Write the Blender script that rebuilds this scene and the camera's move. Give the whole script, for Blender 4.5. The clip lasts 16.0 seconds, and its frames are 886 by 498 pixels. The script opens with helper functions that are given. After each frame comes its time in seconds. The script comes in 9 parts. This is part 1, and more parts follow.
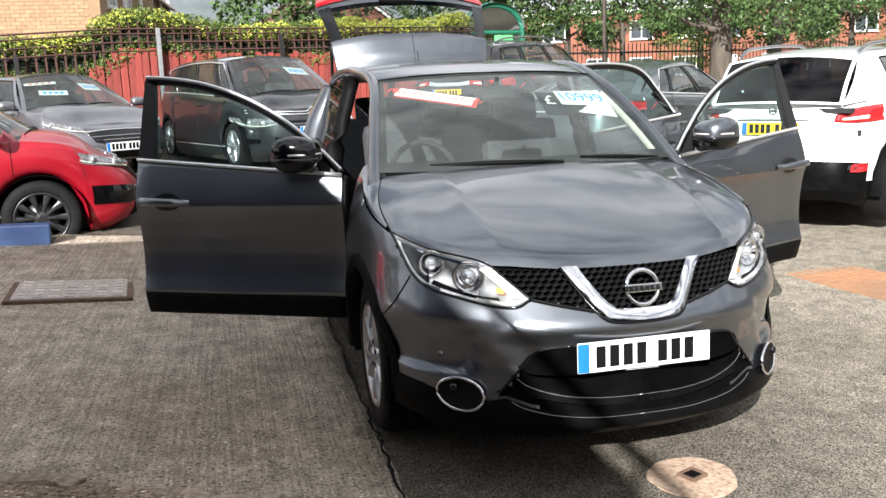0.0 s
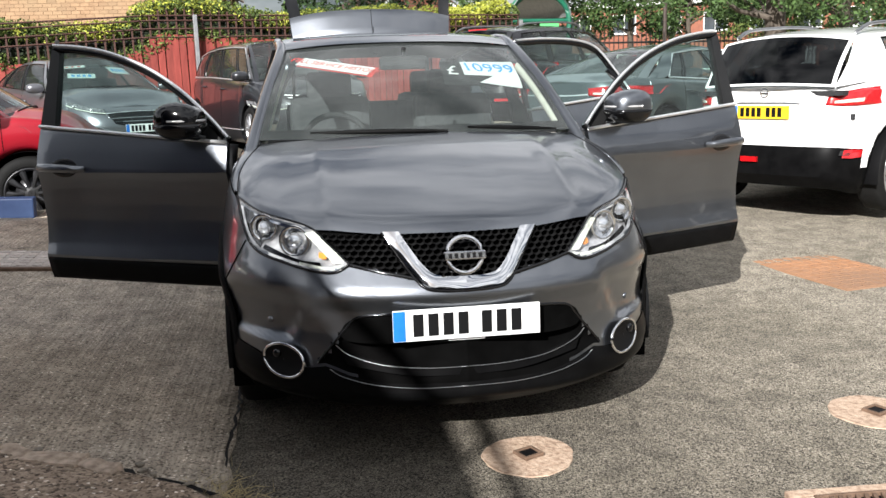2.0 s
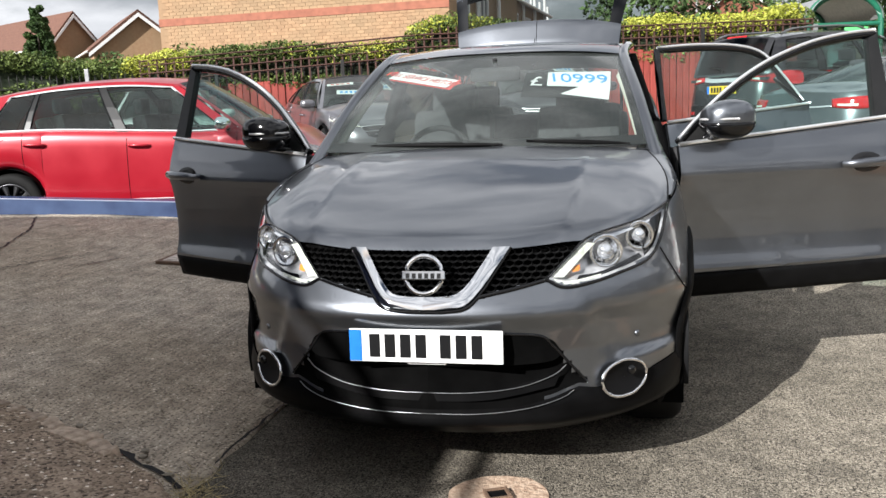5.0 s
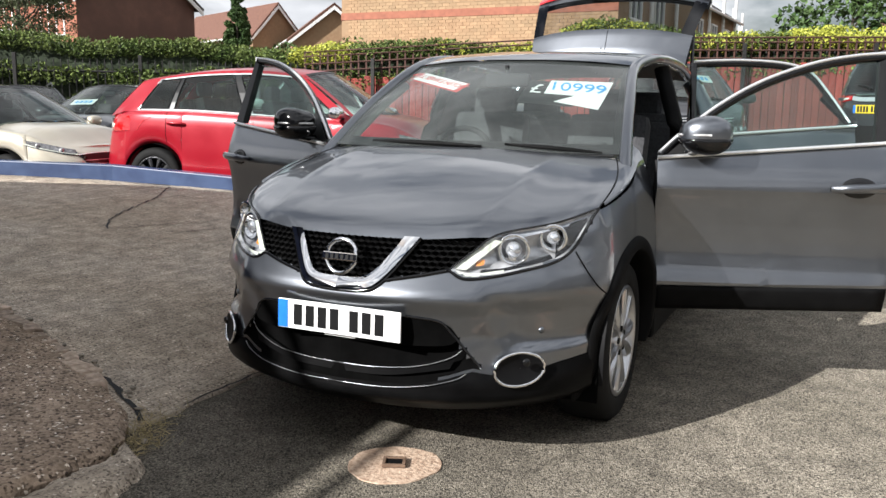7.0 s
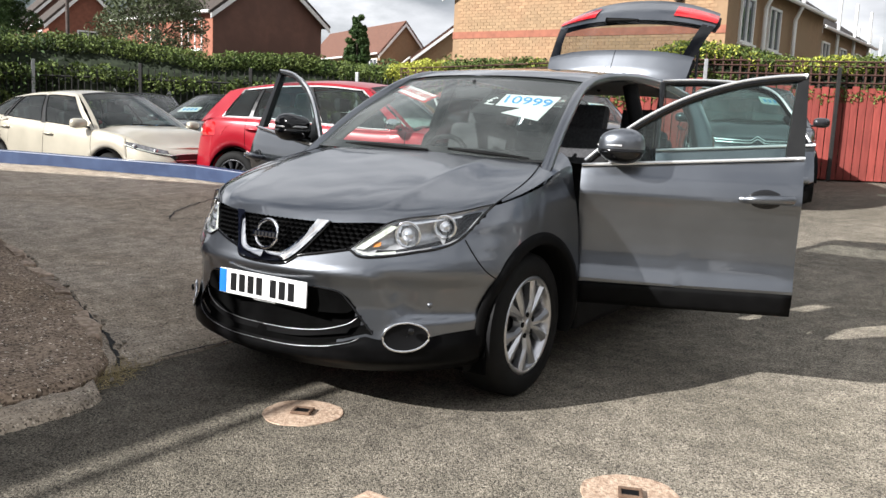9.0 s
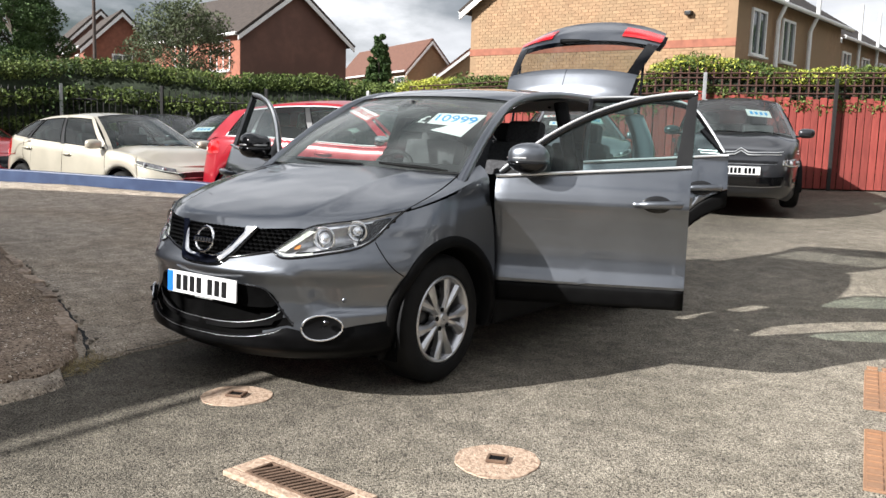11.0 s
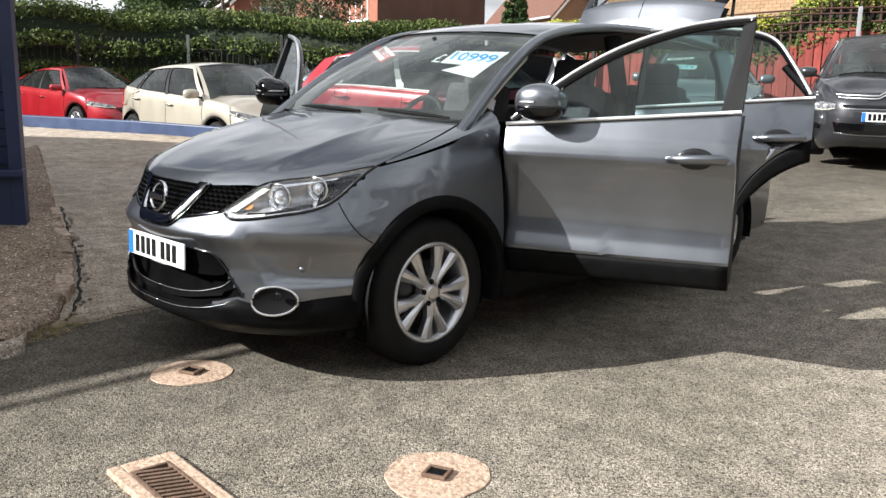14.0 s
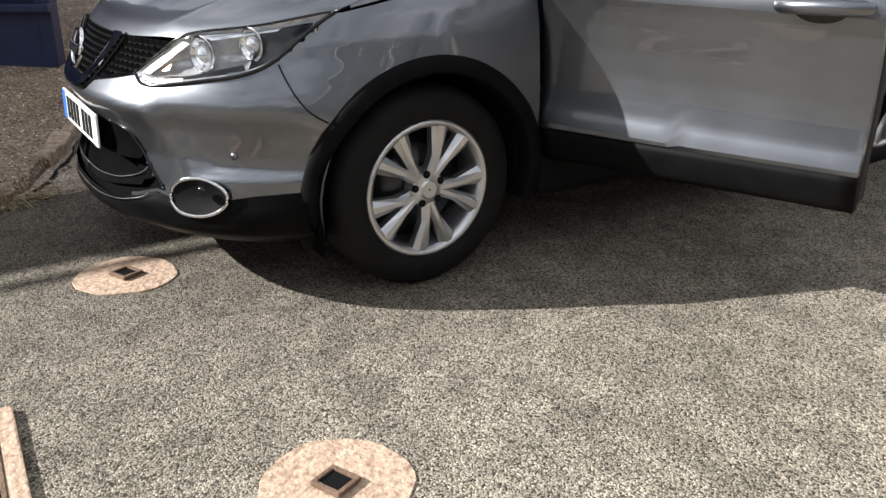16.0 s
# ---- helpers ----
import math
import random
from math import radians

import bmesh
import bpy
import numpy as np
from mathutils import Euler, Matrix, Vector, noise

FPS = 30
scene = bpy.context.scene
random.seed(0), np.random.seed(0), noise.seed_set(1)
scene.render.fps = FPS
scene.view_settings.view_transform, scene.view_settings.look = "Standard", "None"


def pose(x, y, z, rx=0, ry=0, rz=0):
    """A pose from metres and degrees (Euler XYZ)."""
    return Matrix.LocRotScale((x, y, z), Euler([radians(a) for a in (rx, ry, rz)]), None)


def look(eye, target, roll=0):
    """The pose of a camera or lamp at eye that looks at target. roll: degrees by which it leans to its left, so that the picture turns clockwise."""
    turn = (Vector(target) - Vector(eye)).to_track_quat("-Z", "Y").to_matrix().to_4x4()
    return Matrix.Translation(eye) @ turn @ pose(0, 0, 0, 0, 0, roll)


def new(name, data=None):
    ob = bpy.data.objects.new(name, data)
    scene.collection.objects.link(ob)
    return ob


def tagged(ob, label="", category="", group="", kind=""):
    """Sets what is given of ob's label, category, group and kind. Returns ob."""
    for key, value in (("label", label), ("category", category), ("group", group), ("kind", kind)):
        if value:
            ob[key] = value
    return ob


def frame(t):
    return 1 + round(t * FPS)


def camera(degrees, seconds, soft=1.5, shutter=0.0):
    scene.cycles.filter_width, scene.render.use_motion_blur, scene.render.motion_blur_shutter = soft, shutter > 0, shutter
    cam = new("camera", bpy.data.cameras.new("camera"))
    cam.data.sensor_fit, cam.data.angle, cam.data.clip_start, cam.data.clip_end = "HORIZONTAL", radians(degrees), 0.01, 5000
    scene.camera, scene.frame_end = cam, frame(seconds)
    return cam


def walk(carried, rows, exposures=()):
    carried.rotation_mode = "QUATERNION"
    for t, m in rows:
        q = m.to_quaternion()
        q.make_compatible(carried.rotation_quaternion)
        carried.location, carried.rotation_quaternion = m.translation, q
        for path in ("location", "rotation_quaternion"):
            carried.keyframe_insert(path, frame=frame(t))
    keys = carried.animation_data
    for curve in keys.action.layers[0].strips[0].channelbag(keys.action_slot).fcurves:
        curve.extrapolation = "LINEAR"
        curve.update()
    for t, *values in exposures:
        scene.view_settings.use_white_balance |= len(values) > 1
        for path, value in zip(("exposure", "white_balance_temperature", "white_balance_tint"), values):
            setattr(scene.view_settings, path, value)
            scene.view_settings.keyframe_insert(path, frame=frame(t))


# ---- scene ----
cam = camera(54.0, 16.0)
PATH = [
    (0, (-1.408, -2.762, 1.51), (-0.944, -0.853, 1.136), -1.9),
    (0.5, (-1.186, -2.843, 1.451), (-0.785, -0.919, 1.083), -2.2),
    (1, (-0.958, -2.891, 1.419), (-0.583, -0.963, 1.04), -1.7),
    (1.5, (-0.738, -2.849, 1.375), (-0.38, -0.918, 0.997), -1.9),
    (2, (-0.511, -2.879, 1.365), (-0.219, -0.938, 0.982), -1.6),
    (2.5, (-0.271, -2.921, 1.377), (-0.113, -0.962, 1.007), -1.7),
    (3, (-0.09, -2.841, 1.348), (-0.031, -0.866, 1.04), -1.5),
    (3.5, (0.085, -2.739, 1.352), (0.07, -0.758, 1.076), -0.9),
    (4, (0.3, -2.777, 1.341), (0.1, -0.807, 1.057), -0.6),
    (4.5, (0.553, -2.771, 1.351), (0.174, -0.831, 1.045), -1.8),
    (4.7, (0.596, -2.701, 1.336), (0.203, -0.766, 1.015), -2.1),
    (6.8, (1.512, -2.698, 1.295), (0.716, -0.893, 0.966), 0.7),
    (7, (1.632, -2.679, 1.32), (0.818, -0.882, 0.993), 1.0),
    (7.5, (1.941, -2.675, 1.285), (1.074, -0.894, 1.007), 1.7),
    (8, (2.178, -2.742, 1.29), (1.286, -0.984, 0.953), 2.0),
    (8.5, (2.442, -2.791, 1.32), (1.478, -1.078, 0.952), 2.7),
    (9, (2.685, -2.722, 1.296), (1.614, -1.059, 1.001), 2.6),
    (9.5, (2.886, -2.765, 1.325), (1.765, -1.133, 1.042), 2.4),
    (10, (3.154, -2.851, 1.293), (2.01, -1.233, 1.022), 2.2),
    (10.2, (3.218, -2.889, 1.339), (2.091, -1.259, 1.063), 2.2),
    (12.3, (3.715, -2.606, 1.295), (2.493, -1.038, 1.079), 0.5),
    (12.5, (3.717, -2.587, 1.292), (2.476, -1.033, 1.079), 0.6),
    (13, (3.606, -2.401, 1.272), (2.334, -0.873, 1.051), 1.0),
    (13.5, (3.59, -2.111, 1.287), (2.28, -0.63, 0.985), 0.8),
    (14, (3.617, -1.772, 1.302), (2.221, -0.392, 0.918), 1.1),
    (14.5, (3.493, -1.498, 1.275), (2.048, -0.195, 0.815), 1.5),
    (15, (3.42, -1.197, 1.292), (1.924, 0.013, 0.746), 0.2),
    (15.5, (3.357, -0.83, 1.291), (1.807, 0.26, 0.651), -0.3),
    (16, (3.198, -0.565, 1.254), (1.644, 0.445, 0.502), 0.4),
]
walk(cam, [(t, look(eye, target, roll)) for t, eye, target, roll in PATH],
     [(0, 1.24), (1.2, 1.08), (2.4, 0.93), (7.0, 0.96), (10, 0.99), (12.5, 0.99), (14.6, 1.10), (16, 1.06)])

# ---- world, sun, exposure ----
SUN = Vector((-0.9, -1.58, 1.0)).normalized()
world = bpy.data.worlds.new("sky_world")
scene.world = world
world.use_nodes = True
wn, wl = world.node_tree.nodes, world.node_tree.links
wn.clear()
w_out = wn.new("ShaderNodeOutputWorld")
w_bg = wn.new("ShaderNodeBackground")
w_sky = wn.new("ShaderNodeTexSky")
w_sky.sky_type = "NISHITA"
w_sky.sun_disc = False
w_sky.sun_elevation = math.asin(SUN.z)
w_sky.sun_rotation = math.atan2(SUN.x, SUN.y)
w_sky.dust_density = 2.0
w_tc = wn.new("ShaderNodeTexCoord")
w_map = wn.new("ShaderNodeMapping")
w_map.inputs["Scale"].default_value = (1.0, 1.0, 2.6)
w_noise = wn.new("ShaderNodeTexNoise")
w_noise.inputs["Scale"].default_value = 2.6
w_noise.inputs["Detail"].default_value = 9.0
w_noise.inputs["Roughness"].default_value = 0.56
w_cov = wn.new("ShaderNodeValToRGB")
w_cov.color_ramp.elements[0].position, w_cov.color_ramp.elements[1].position = 0.35, 0.52
w_n2 = wn.new("ShaderNodeTexNoise")
w_n2.inputs["Scale"].default_value = 4.2
w_n2.inputs["Detail"].default_value = 7.0
w_col = wn.new("ShaderNodeValToRGB")
w_col.color_ramp.elements[0].position, w_col.color_ramp.elements[1].position = 0.33, 0.68
w_col.color_ramp.elements[0].color = (9.4, 9.9, 10.8, 1)
w_col.color_ramp.elements[1].color = (25.0, 25.3, 26.2, 1)
w_sep = wn.new("ShaderNodeSeparateXYZ")
w_high = wn.new("ShaderNodeMapRange")
w_high.inputs["From Min"].default_value, w_high.inputs["From Max"].default_value = 0.08, 0.75
w_high.inputs["To Min"].default_value, w_high.inputs["To Max"].default_value = 0.03, -0.01
w_add = wn.new("ShaderNodeMath")
wl.new(w_tc.outputs["Generated"], w_sep.inputs["Vector"])
wl.new(w_sep.outputs["Z"], w_high.inputs["Value"])
wl.new(w_noise.outputs["Fac"], w_add.inputs[0])
wl.new(w_high.outputs["Result"], w_add.inputs[1])
w_mix = wn.new("ShaderNodeMix")
w_mix.data_type = "RGBA"
wl.new(w_tc.outputs["Generated"], w_map.inputs["Vector"])
wl.new(w_map.outputs["Vector"], w_noise.inputs["Vector"])
wl.new(w_map.outputs["Vector"], w_n2.inputs["Vector"])
wl.new(w_add.outputs["Value"], w_cov.inputs["Fac"])
wl.new(w_n2.outputs["Fac"], w_col.inputs["Fac"])
wl.new(w_cov.outputs["Color"], w_mix.inputs["Factor"])
wl.new(w_sky.outputs["Color"], w_mix.inputs["A"])
wl.new(w_col.outputs["Color"], w_mix.inputs["B"])
wl.new(w_mix.outputs["Result"], w_bg.inputs["Color"])
wl.new(w_bg.outputs["Background"], w_out.inputs["Surface"])
w_bg.inputs["Strength"].default_value = 0.0285
sun = new("sun", bpy.data.lights.new("sun", "SUN"))
sun.data.energy, sun.data.angle, sun.data.color = 5.0, radians(0.53), (1.0, 0.982, 0.962)
sun.matrix_world = look(SUN * 40, (0, 0, 0))


# ---- helpers ----
def link_bm(name, bm, mats, smooth=True):
    me = bpy.data.meshes.new(name)
    bm.normal_update()
    bm.to_mesh(me)
    bm.free()
    for m in (mats if isinstance(mats, (list, tuple)) else [mats]):
        me.materials.append(m)
    if smooth:
        me.polygons.foreach_set("use_smooth", [True] * len(me.polygons))
    return new(name, me)


def part(name, bm, mat, parent=None, label="", smooth=False):
    ob = link_bm(name, bm, mat, smooth)
    if parent is not None:
        ob.parent = parent
    if label:
        ob["label"] = label
    return ob


def thing(name, label, category, m=None, group="", kind=""):
    e = new(name)
    e.empty_display_size = 0.1
    if m is not None:
        e.matrix_world = m
    return tagged(e, label, category, group, kind)


def box(bm, c, s, rot=None, bevel=0.0):
    """A box of full sizes s round c, with an optional rotation matrix and bevel."""
    r = bmesh.ops.create_cube(bm, size=1.0)
    vs = r["verts"]
    for v in vs:
        v.co = Vector((v.co.x * s[0], v.co.y * s[1], v.co.z * s[2]))
    if bevel > 0:
        es = list({e for v in vs for e in v.link_edges})
        o = bmesh.ops.bevel(bm, geom=es, offset=bevel, segments=2, affect="EDGES", profile=0.6)
        vs = list({v for f in o["faces"] for v in f.verts} | {v for v in vs if v.is_valid})
    for v in vs:
        v.co = (rot @ v.co if rot is not None else v.co) + Vector(c)
    return vs


def tube(bm, pts, r, n=8, closed=False, flat=1.0):
    """A tube along points; r is a radius or one for each point."""
    pts = [Vector(p) for p in pts]
    k = len(pts)
    rings = []
    for i, p in enumerate(pts):
        a = pts[(i - 1) % k] if (closed or i > 0) else p
        b = pts[(i + 1) % k] if (closed or i < k - 1) else p
        d = (b - a).normalized()
        up = Vector((0, 0, 1)) if abs(d.z) < 0.95 else Vector((0, 1, 0))
        u = d.cross(up).normalized()
        w = u.cross(d)
        rr = r[i] if isinstance(r, (list, tuple)) else r
        rings.append([bm.verts.new(p + (u * math.cos(t) + w * math.sin(t) * flat) * rr) for t in [2 * math.pi * j / n for j in range(n)]])
    for i in range(k if closed else k - 1):
        A, B = rings[i], rings[(i + 1) % k]
        for j in range(n):
            bm.faces.new((A[j], A[(j + 1) % n], B[(j + 1) % n], B[j]))
    if not closed:
        bm.faces.new(rings[0])
        bm.faces.new(list(reversed(rings[-1])))


def lathe(bm, prof, n=32, m=None, caps=False):
    """Turn (radius, along) pairs round the local y axis."""
    m = m or Matrix()
    rings = [[bm.verts.new(m @ Vector((r * math.cos(2 * math.pi * j / n), a, r * math.sin(2 * math.pi * j / n)))) for j in range(n)] for r, a in prof]
    for A, B in zip(rings, rings[1:]):
        for j in range(n):
            bm.faces.new((A[j], A[(j + 1) % n], B[(j + 1) % n], B[j]))
    if caps:
        bm.faces.new(rings[0])
        bm.faces.new(list(reversed(rings[-1])))


def grid(bm, rows):
    """Quads between rows of points of equal length. Returns the rows of verts."""
    vs = [[bm.verts.new(p) for p in row] for row in rows]
    for a, b in zip(vs, vs[1:]):
        for j in range(len(a) - 1):
            bm.faces.new((a[j], a[j + 1], b[j + 1], b[j]))
    return vs


def prism(bm, poly, y0, y1, axis="y"):
    """A flat polygon drawn out between two values of one axis."""
    def at(p, v):
        return {"y": (p[0], v, p[1]), "x": (v, p[0], p[1]), "z": (p[0], p[1], v)}[axis]
    a = [bm.verts.new(at(p, y0)) for p in poly]
    b = [bm.verts.new(at(p, y1)) for p in poly]
    n = len(poly)
    bm.faces.new(a)
    bm.faces.new(list(reversed(b)))
    for i in range(n):
        bm.faces.new((a[i], b[i], b[(i + 1) % n], a[(i + 1) % n]))
    bmesh.ops.recalc_face_normals(bm, faces=bm.faces[:])


def interp(x, xs, ys):
    return float(np.interp(x, xs, ys))


def smooth_curve(pts, n):
    """n points of a Catmull-Rom spline through pts."""
    P = [Vector(p) for p in pts]
    P = [P[0] * 2 - P[1]] + P + [P[-1] * 2 - P[-2]]
    out = []
    for i in range(n):
        t = i / (n - 1) * (len(P) - 3)
        k = min(int(t), len(P) - 4)
        f = t - k
        a, b, c, d = P[k:k + 4]
        out.append(0.5 * ((2 * b) + (c - a) * f + (2 * a - 5 * b + 4 * c - d) * f * f + (3 * b - a - 3 * c + d) * f ** 3))
    return out


def text_ob(name, body, size, mat, m, parent=None, extrude=0.002, wide=1.0):
    cu = bpy.data.curves.new(name, "FONT")
    cu.body, cu.size, cu.extrude, cu.align_x, cu.align_y = body, size, extrude, "CENTER", "CENTER"
    tmp = bpy.data.objects.new(name, cu)
    scene.collection.objects.link(tmp)
    dg = bpy.context.evaluated_depsgraph_get()
    me = bpy.data.meshes.new_from_object(tmp.evaluated_get(dg))
    bpy.data.objects.remove(tmp)
    for v in me.vertices:
        v.co.x *= wide
    me.materials.clear()
    me.materials.append(mat)
    ob = new(name, me)
    if parent is not None:
        ob.parent = parent
    ob.matrix_basis = m
    return ob


# ---- materials ----
def material(name, rough=0.6, metal=0.0, colors=((0.5, 0.5, 0.5),), scale=8.0, detail=6.0, bump=0.0, bump_scale=60.0, coat=0.0,
             spec=0.5, vary=0.0, island=0.0, stain=None, stain_scale=0.7, stretch=(1, 1, 1), rough_vary=0.0, coords="Object", bump_dist=0.01, ramp=(0.3, 0.7)):
    """A surface with two scales of colour noise, relief, stains, and a tone that varies from piece to piece."""
    m = bpy.data.materials.new(name)
    m.use_nodes = True
    nt = m.node_tree
    n, l = nt.nodes, nt.links
    b = n["Principled BSDF"]
    b.inputs["Roughness"].default_value, b.inputs["Metallic"].default_value = rough, metal
    b.inputs["Coat Weight"].default_value, b.inputs["Coat Roughness"].default_value = coat, 0.03
    b.inputs["Specular IOR Level"].default_value = spec
    tc = n.new("ShaderNodeTexCoord")
    mp = n.new("ShaderNodeMapping")
    mp.inputs["Scale"].default_value = stretch
    l.new(tc.outputs[coords], mp.inputs["Vector"])
    nz = n.new("ShaderNodeTexNoise")
    nz.inputs["Scale"].default_value, nz.inputs["Detail"].default_value = scale, detail
    l.new(mp.outputs["Vector"], nz.inputs["Vector"])
    rp = n.new("ShaderNodeValToRGB")
    els = rp.color_ramp.elements
    cols = list(colors) if len(colors) > 1 else [colors[0], colors[0]]
    els[0].position, els[1].position = ramp
    els[0].color, els[1].color = (*cols[0], 1), (*cols[-1], 1)
    for i, c in enumerate(cols[1:-1]):
        e = els.new(ramp[0] + (ramp[1] - ramp[0]) * (i + 1) / (len(cols) - 1))
        e.color = (*c, 1)
    l.new(nz.outputs["Fac"], rp.inputs["Fac"])
    out = rp.outputs["Color"]
    if stain:
        n2 = n.new("ShaderNodeTexNoise")
        n2.inputs["Scale"].default_value, n2.inputs["Detail"].default_value = stain_scale, 5.0
        l.new(mp.outputs["Vector"], n2.inputs["Vector"])
        r2 = n.new("ShaderNodeValToRGB")
        r2.color_ramp.elements[0].position, r2.color_ramp.elements[1].position = 0.42, 0.62
        l.new(n2.outputs["Fac"], r2.inputs["Fac"])
        mx = n.new("ShaderNodeMix")
        mx.data_type = "RGBA"
        l.new(r2.outputs["Color"], mx.inputs["Factor"])
        l.new(out, mx.inputs["A"])
        mx.inputs["B"].default_value = (*stain, 1)
        out = mx.outputs["Result"]
    for amount, src in ((vary, ("ShaderNodeObjectInfo", "Random")), (island, ("ShaderNodeNewGeometry", "Random Per Island"))):
        if amount:
            oi = n.new(src[0])
            mr = n.new("ShaderNodeMapRange")
            mr.inputs["To Min"].default_value, mr.inputs["To Max"].default_value = 1 - amount, 1 + amount
            l.new(oi.outputs[src[1]], mr.inputs["Value"])
            hs = n.new("ShaderNodeHueSaturation")
            l.new(mr.outputs["Result"], hs.inputs["Value"])
            l.new(out, hs.inputs["Color"])
            out = hs.outputs["Color"]
    l.new(out, b.inputs["Base Color"])
    if rough_vary:
        mr = n.new("ShaderNodeMapRange")
        mr.inputs["To Min"].default_value, mr.inputs["To Max"].default_value = max(0.02, rough - rough_vary), min(1, rough + rough_vary)
        l.new(nz.outputs["Fac"], mr.inputs["Value"])
        l.new(mr.outputs["Result"], b.inputs["Roughness"])
    if bump:
        n3 = n.new("ShaderNodeTexNoise")
        n3.inputs["Scale"].default_value, n3.inputs["Detail"].default_value = bump_scale, 4.0
        l.new(mp.outputs["Vector"], n3.inputs["Vector"])
        bp = n.new("ShaderNodeBump")
        bp.inputs["Strength"].default_value, bp.inputs["Distance"].default_value = bump, bump_dist
        l.new(n3.outputs["Fac"], bp.inputs["Height"])
        l.new(bp.outputs["Normal"], b.inputs["Normal"])
    return m


def paint(name, col, metal=0.0, rough=0.32, flake=0.0, coat=1.0, coat_ior=1.5):
    """Car paint: flaked base under a clear coat, faintly dusty."""
    c2 = tuple(min(1, c * 1.16 + 0.004) for c in col)
    m = material(name, rough, metal, (col, c2), 3.0, 8.0, coat=coat, rough_vary=0.05)
    m.node_tree.nodes["Principled BSDF"].inputs["Coat IOR"].default_value = coat_ior
    if flake:
        nt = m.node_tree
        vo = nt.nodes.new("ShaderNodeTexVoronoi")
        vo.inputs["Scale"].default_value = 1800.0
        tc = nt.nodes["Texture Coordinate"]
        nt.links.new(tc.outputs["Object"], vo.inputs["Vector"])
        bp = nt.nodes.new("ShaderNodeBump")
        bp.inputs["Strength"].default_value, bp.inputs["Distance"].default_value = flake, 0.0004
        nt.links.new(vo.outputs["Color"], bp.inputs["Height"])
        nt.links.new(bp.outputs["Normal"], nt.nodes["Principled BSDF"].inputs["Normal"])
    return m


def glass(name, tint=(0.75, 0.82, 0.8), clear=0.75, rough=0.0, ior=1.52, dust_veil=0.0):
    """A thin pane: part see-through, part mirror by Fresnel, with a pale film for dust and mirrored sky."""
    m = bpy.data.materials.new(name)
    m.use_nodes = True
    n, l = m.node_tree.nodes, m.node_tree.links
    n.clear()
    o = n.new("ShaderNodeOutputMaterial")
    tr = n.new("ShaderNodeBsdfTransparent")
    tr.inputs["Color"].default_value = (*[c * clear for c in tint], 1)
    gl = n.new("ShaderNodeBsdfGlossy")
    gl.inputs["Roughness"].default_value = rough
    f0 = ((ior - 1) / (ior + 1)) ** 2
    lw = n.new("ShaderNodeLayerWeight")
    lw.inputs["Blend"].default_value = 0.5
    pw = n.new("ShaderNodeMath")
    pw.operation = "POWER"
    pw.inputs[1].default_value = 4.6
    l.new(lw.outputs["Facing"], pw.inputs[0])
    fr = n.new("ShaderNodeMath")
    fr.operation = "MULTIPLY_ADD"
    fr.inputs[1].default_value, fr.inputs[2].default_value = 1 - f0, f0
    l.new(pw.outputs["Value"], fr.inputs[0])
    mx = n.new("ShaderNodeMixShader")
    l.new(fr.outputs["Value"], mx.inputs["Fac"])
    l.new(tr.outputs["BSDF"], mx.inputs[1])
    l.new(gl.outputs["BSDF"], mx.inputs[2])
    out = mx.outputs["Shader"]
    if dust_veil:
        # pale film: dust, and the sky's veil of reflection put into the colour
        df = n.new("ShaderNodeBsdfDiffuse")
        df.inputs["Color"].default_value = (0.60, 0.66, 0.64, 1)
        nz = n.new("ShaderNodeTexNoise")
        nz.inputs["Scale"].default_value, nz.inputs["Detail"].default_value = 3.0, 5.0
        tc = n.new("ShaderNodeTexCoord")
        l.new(tc.outputs["Object"], nz.inputs["Vector"])
        mr = n.new("ShaderNodeMapRange")
        mr.inputs["From Min"].default_value, mr.inputs["From Max"].default_value = 0.25, 0.75
        mr.inputs["To Min"].default_value, mr.inputs["To Max"].default_value = dust_veil * 0.6, dust_veil * 1.4
        l.new(nz.outputs["Fac"], mr.inputs["Value"])
        md = n.new("ShaderNodeMixShader")
        l.new(mr.outputs["Result"], md.inputs["Fac"])
        l.new(out, md.inputs[1])
        l.new(df.outputs["BSDF"], md.inputs[2])
        out = md.outputs["Shader"]
    l.new(out, o.inputs["Surface"])
    return m


M = {}
M["grey_paint"] = paint("gunmetal_paint", (0.152, 0.163, 0.181), 0.97, 0.335, 0.08, coat_ior=1.58)
M["dark_paint"] = paint("dark_grey_paint", (0.026, 0.027, 0.031), 0.5, 0.3)
M["black_paint"] = paint("black_paint", (0.012, 0.012, 0.014), 0.2, 0.25)
M["silver_paint"] = paint("slate_paint", (0.10, 0.115, 0.12), 0.7, 0.3)
M["pewter_paint"] = paint("pewter_paint", (0.17, 0.17, 0.185), 0.7, 0.3)
M["red_paint"] = paint("red_paint", (0.29, 0.004, 0.014), 0.2, 0.3, coat=0.35)
M["crimson_paint"] = paint("crimson_paint", (0.34, 0.008, 0.016), 0.3, 0.3)
M["cream_paint"] = paint("champagne_paint", (0.47, 0.43, 0.345), 0.35, 0.32)
M["white_paint"] = paint("white_paint", (0.80, 0.80, 0.79), 0.0, 0.3)
M["black_plastic"] = material("black_plastic", 0.62, 0, ((0.002, 0.002, 0.0022), (0.0045, 0.0045, 0.0047)), 12, spec=0.10, bump=0.15, bump_scale=500, bump_dist=0.001)
M["bumper_black"] = material("bumper_black", 0.36, 0, ((0.0025, 0.0025, 0.0027), (0.005, 0.005, 0.0052)), 12, spec=0.05)
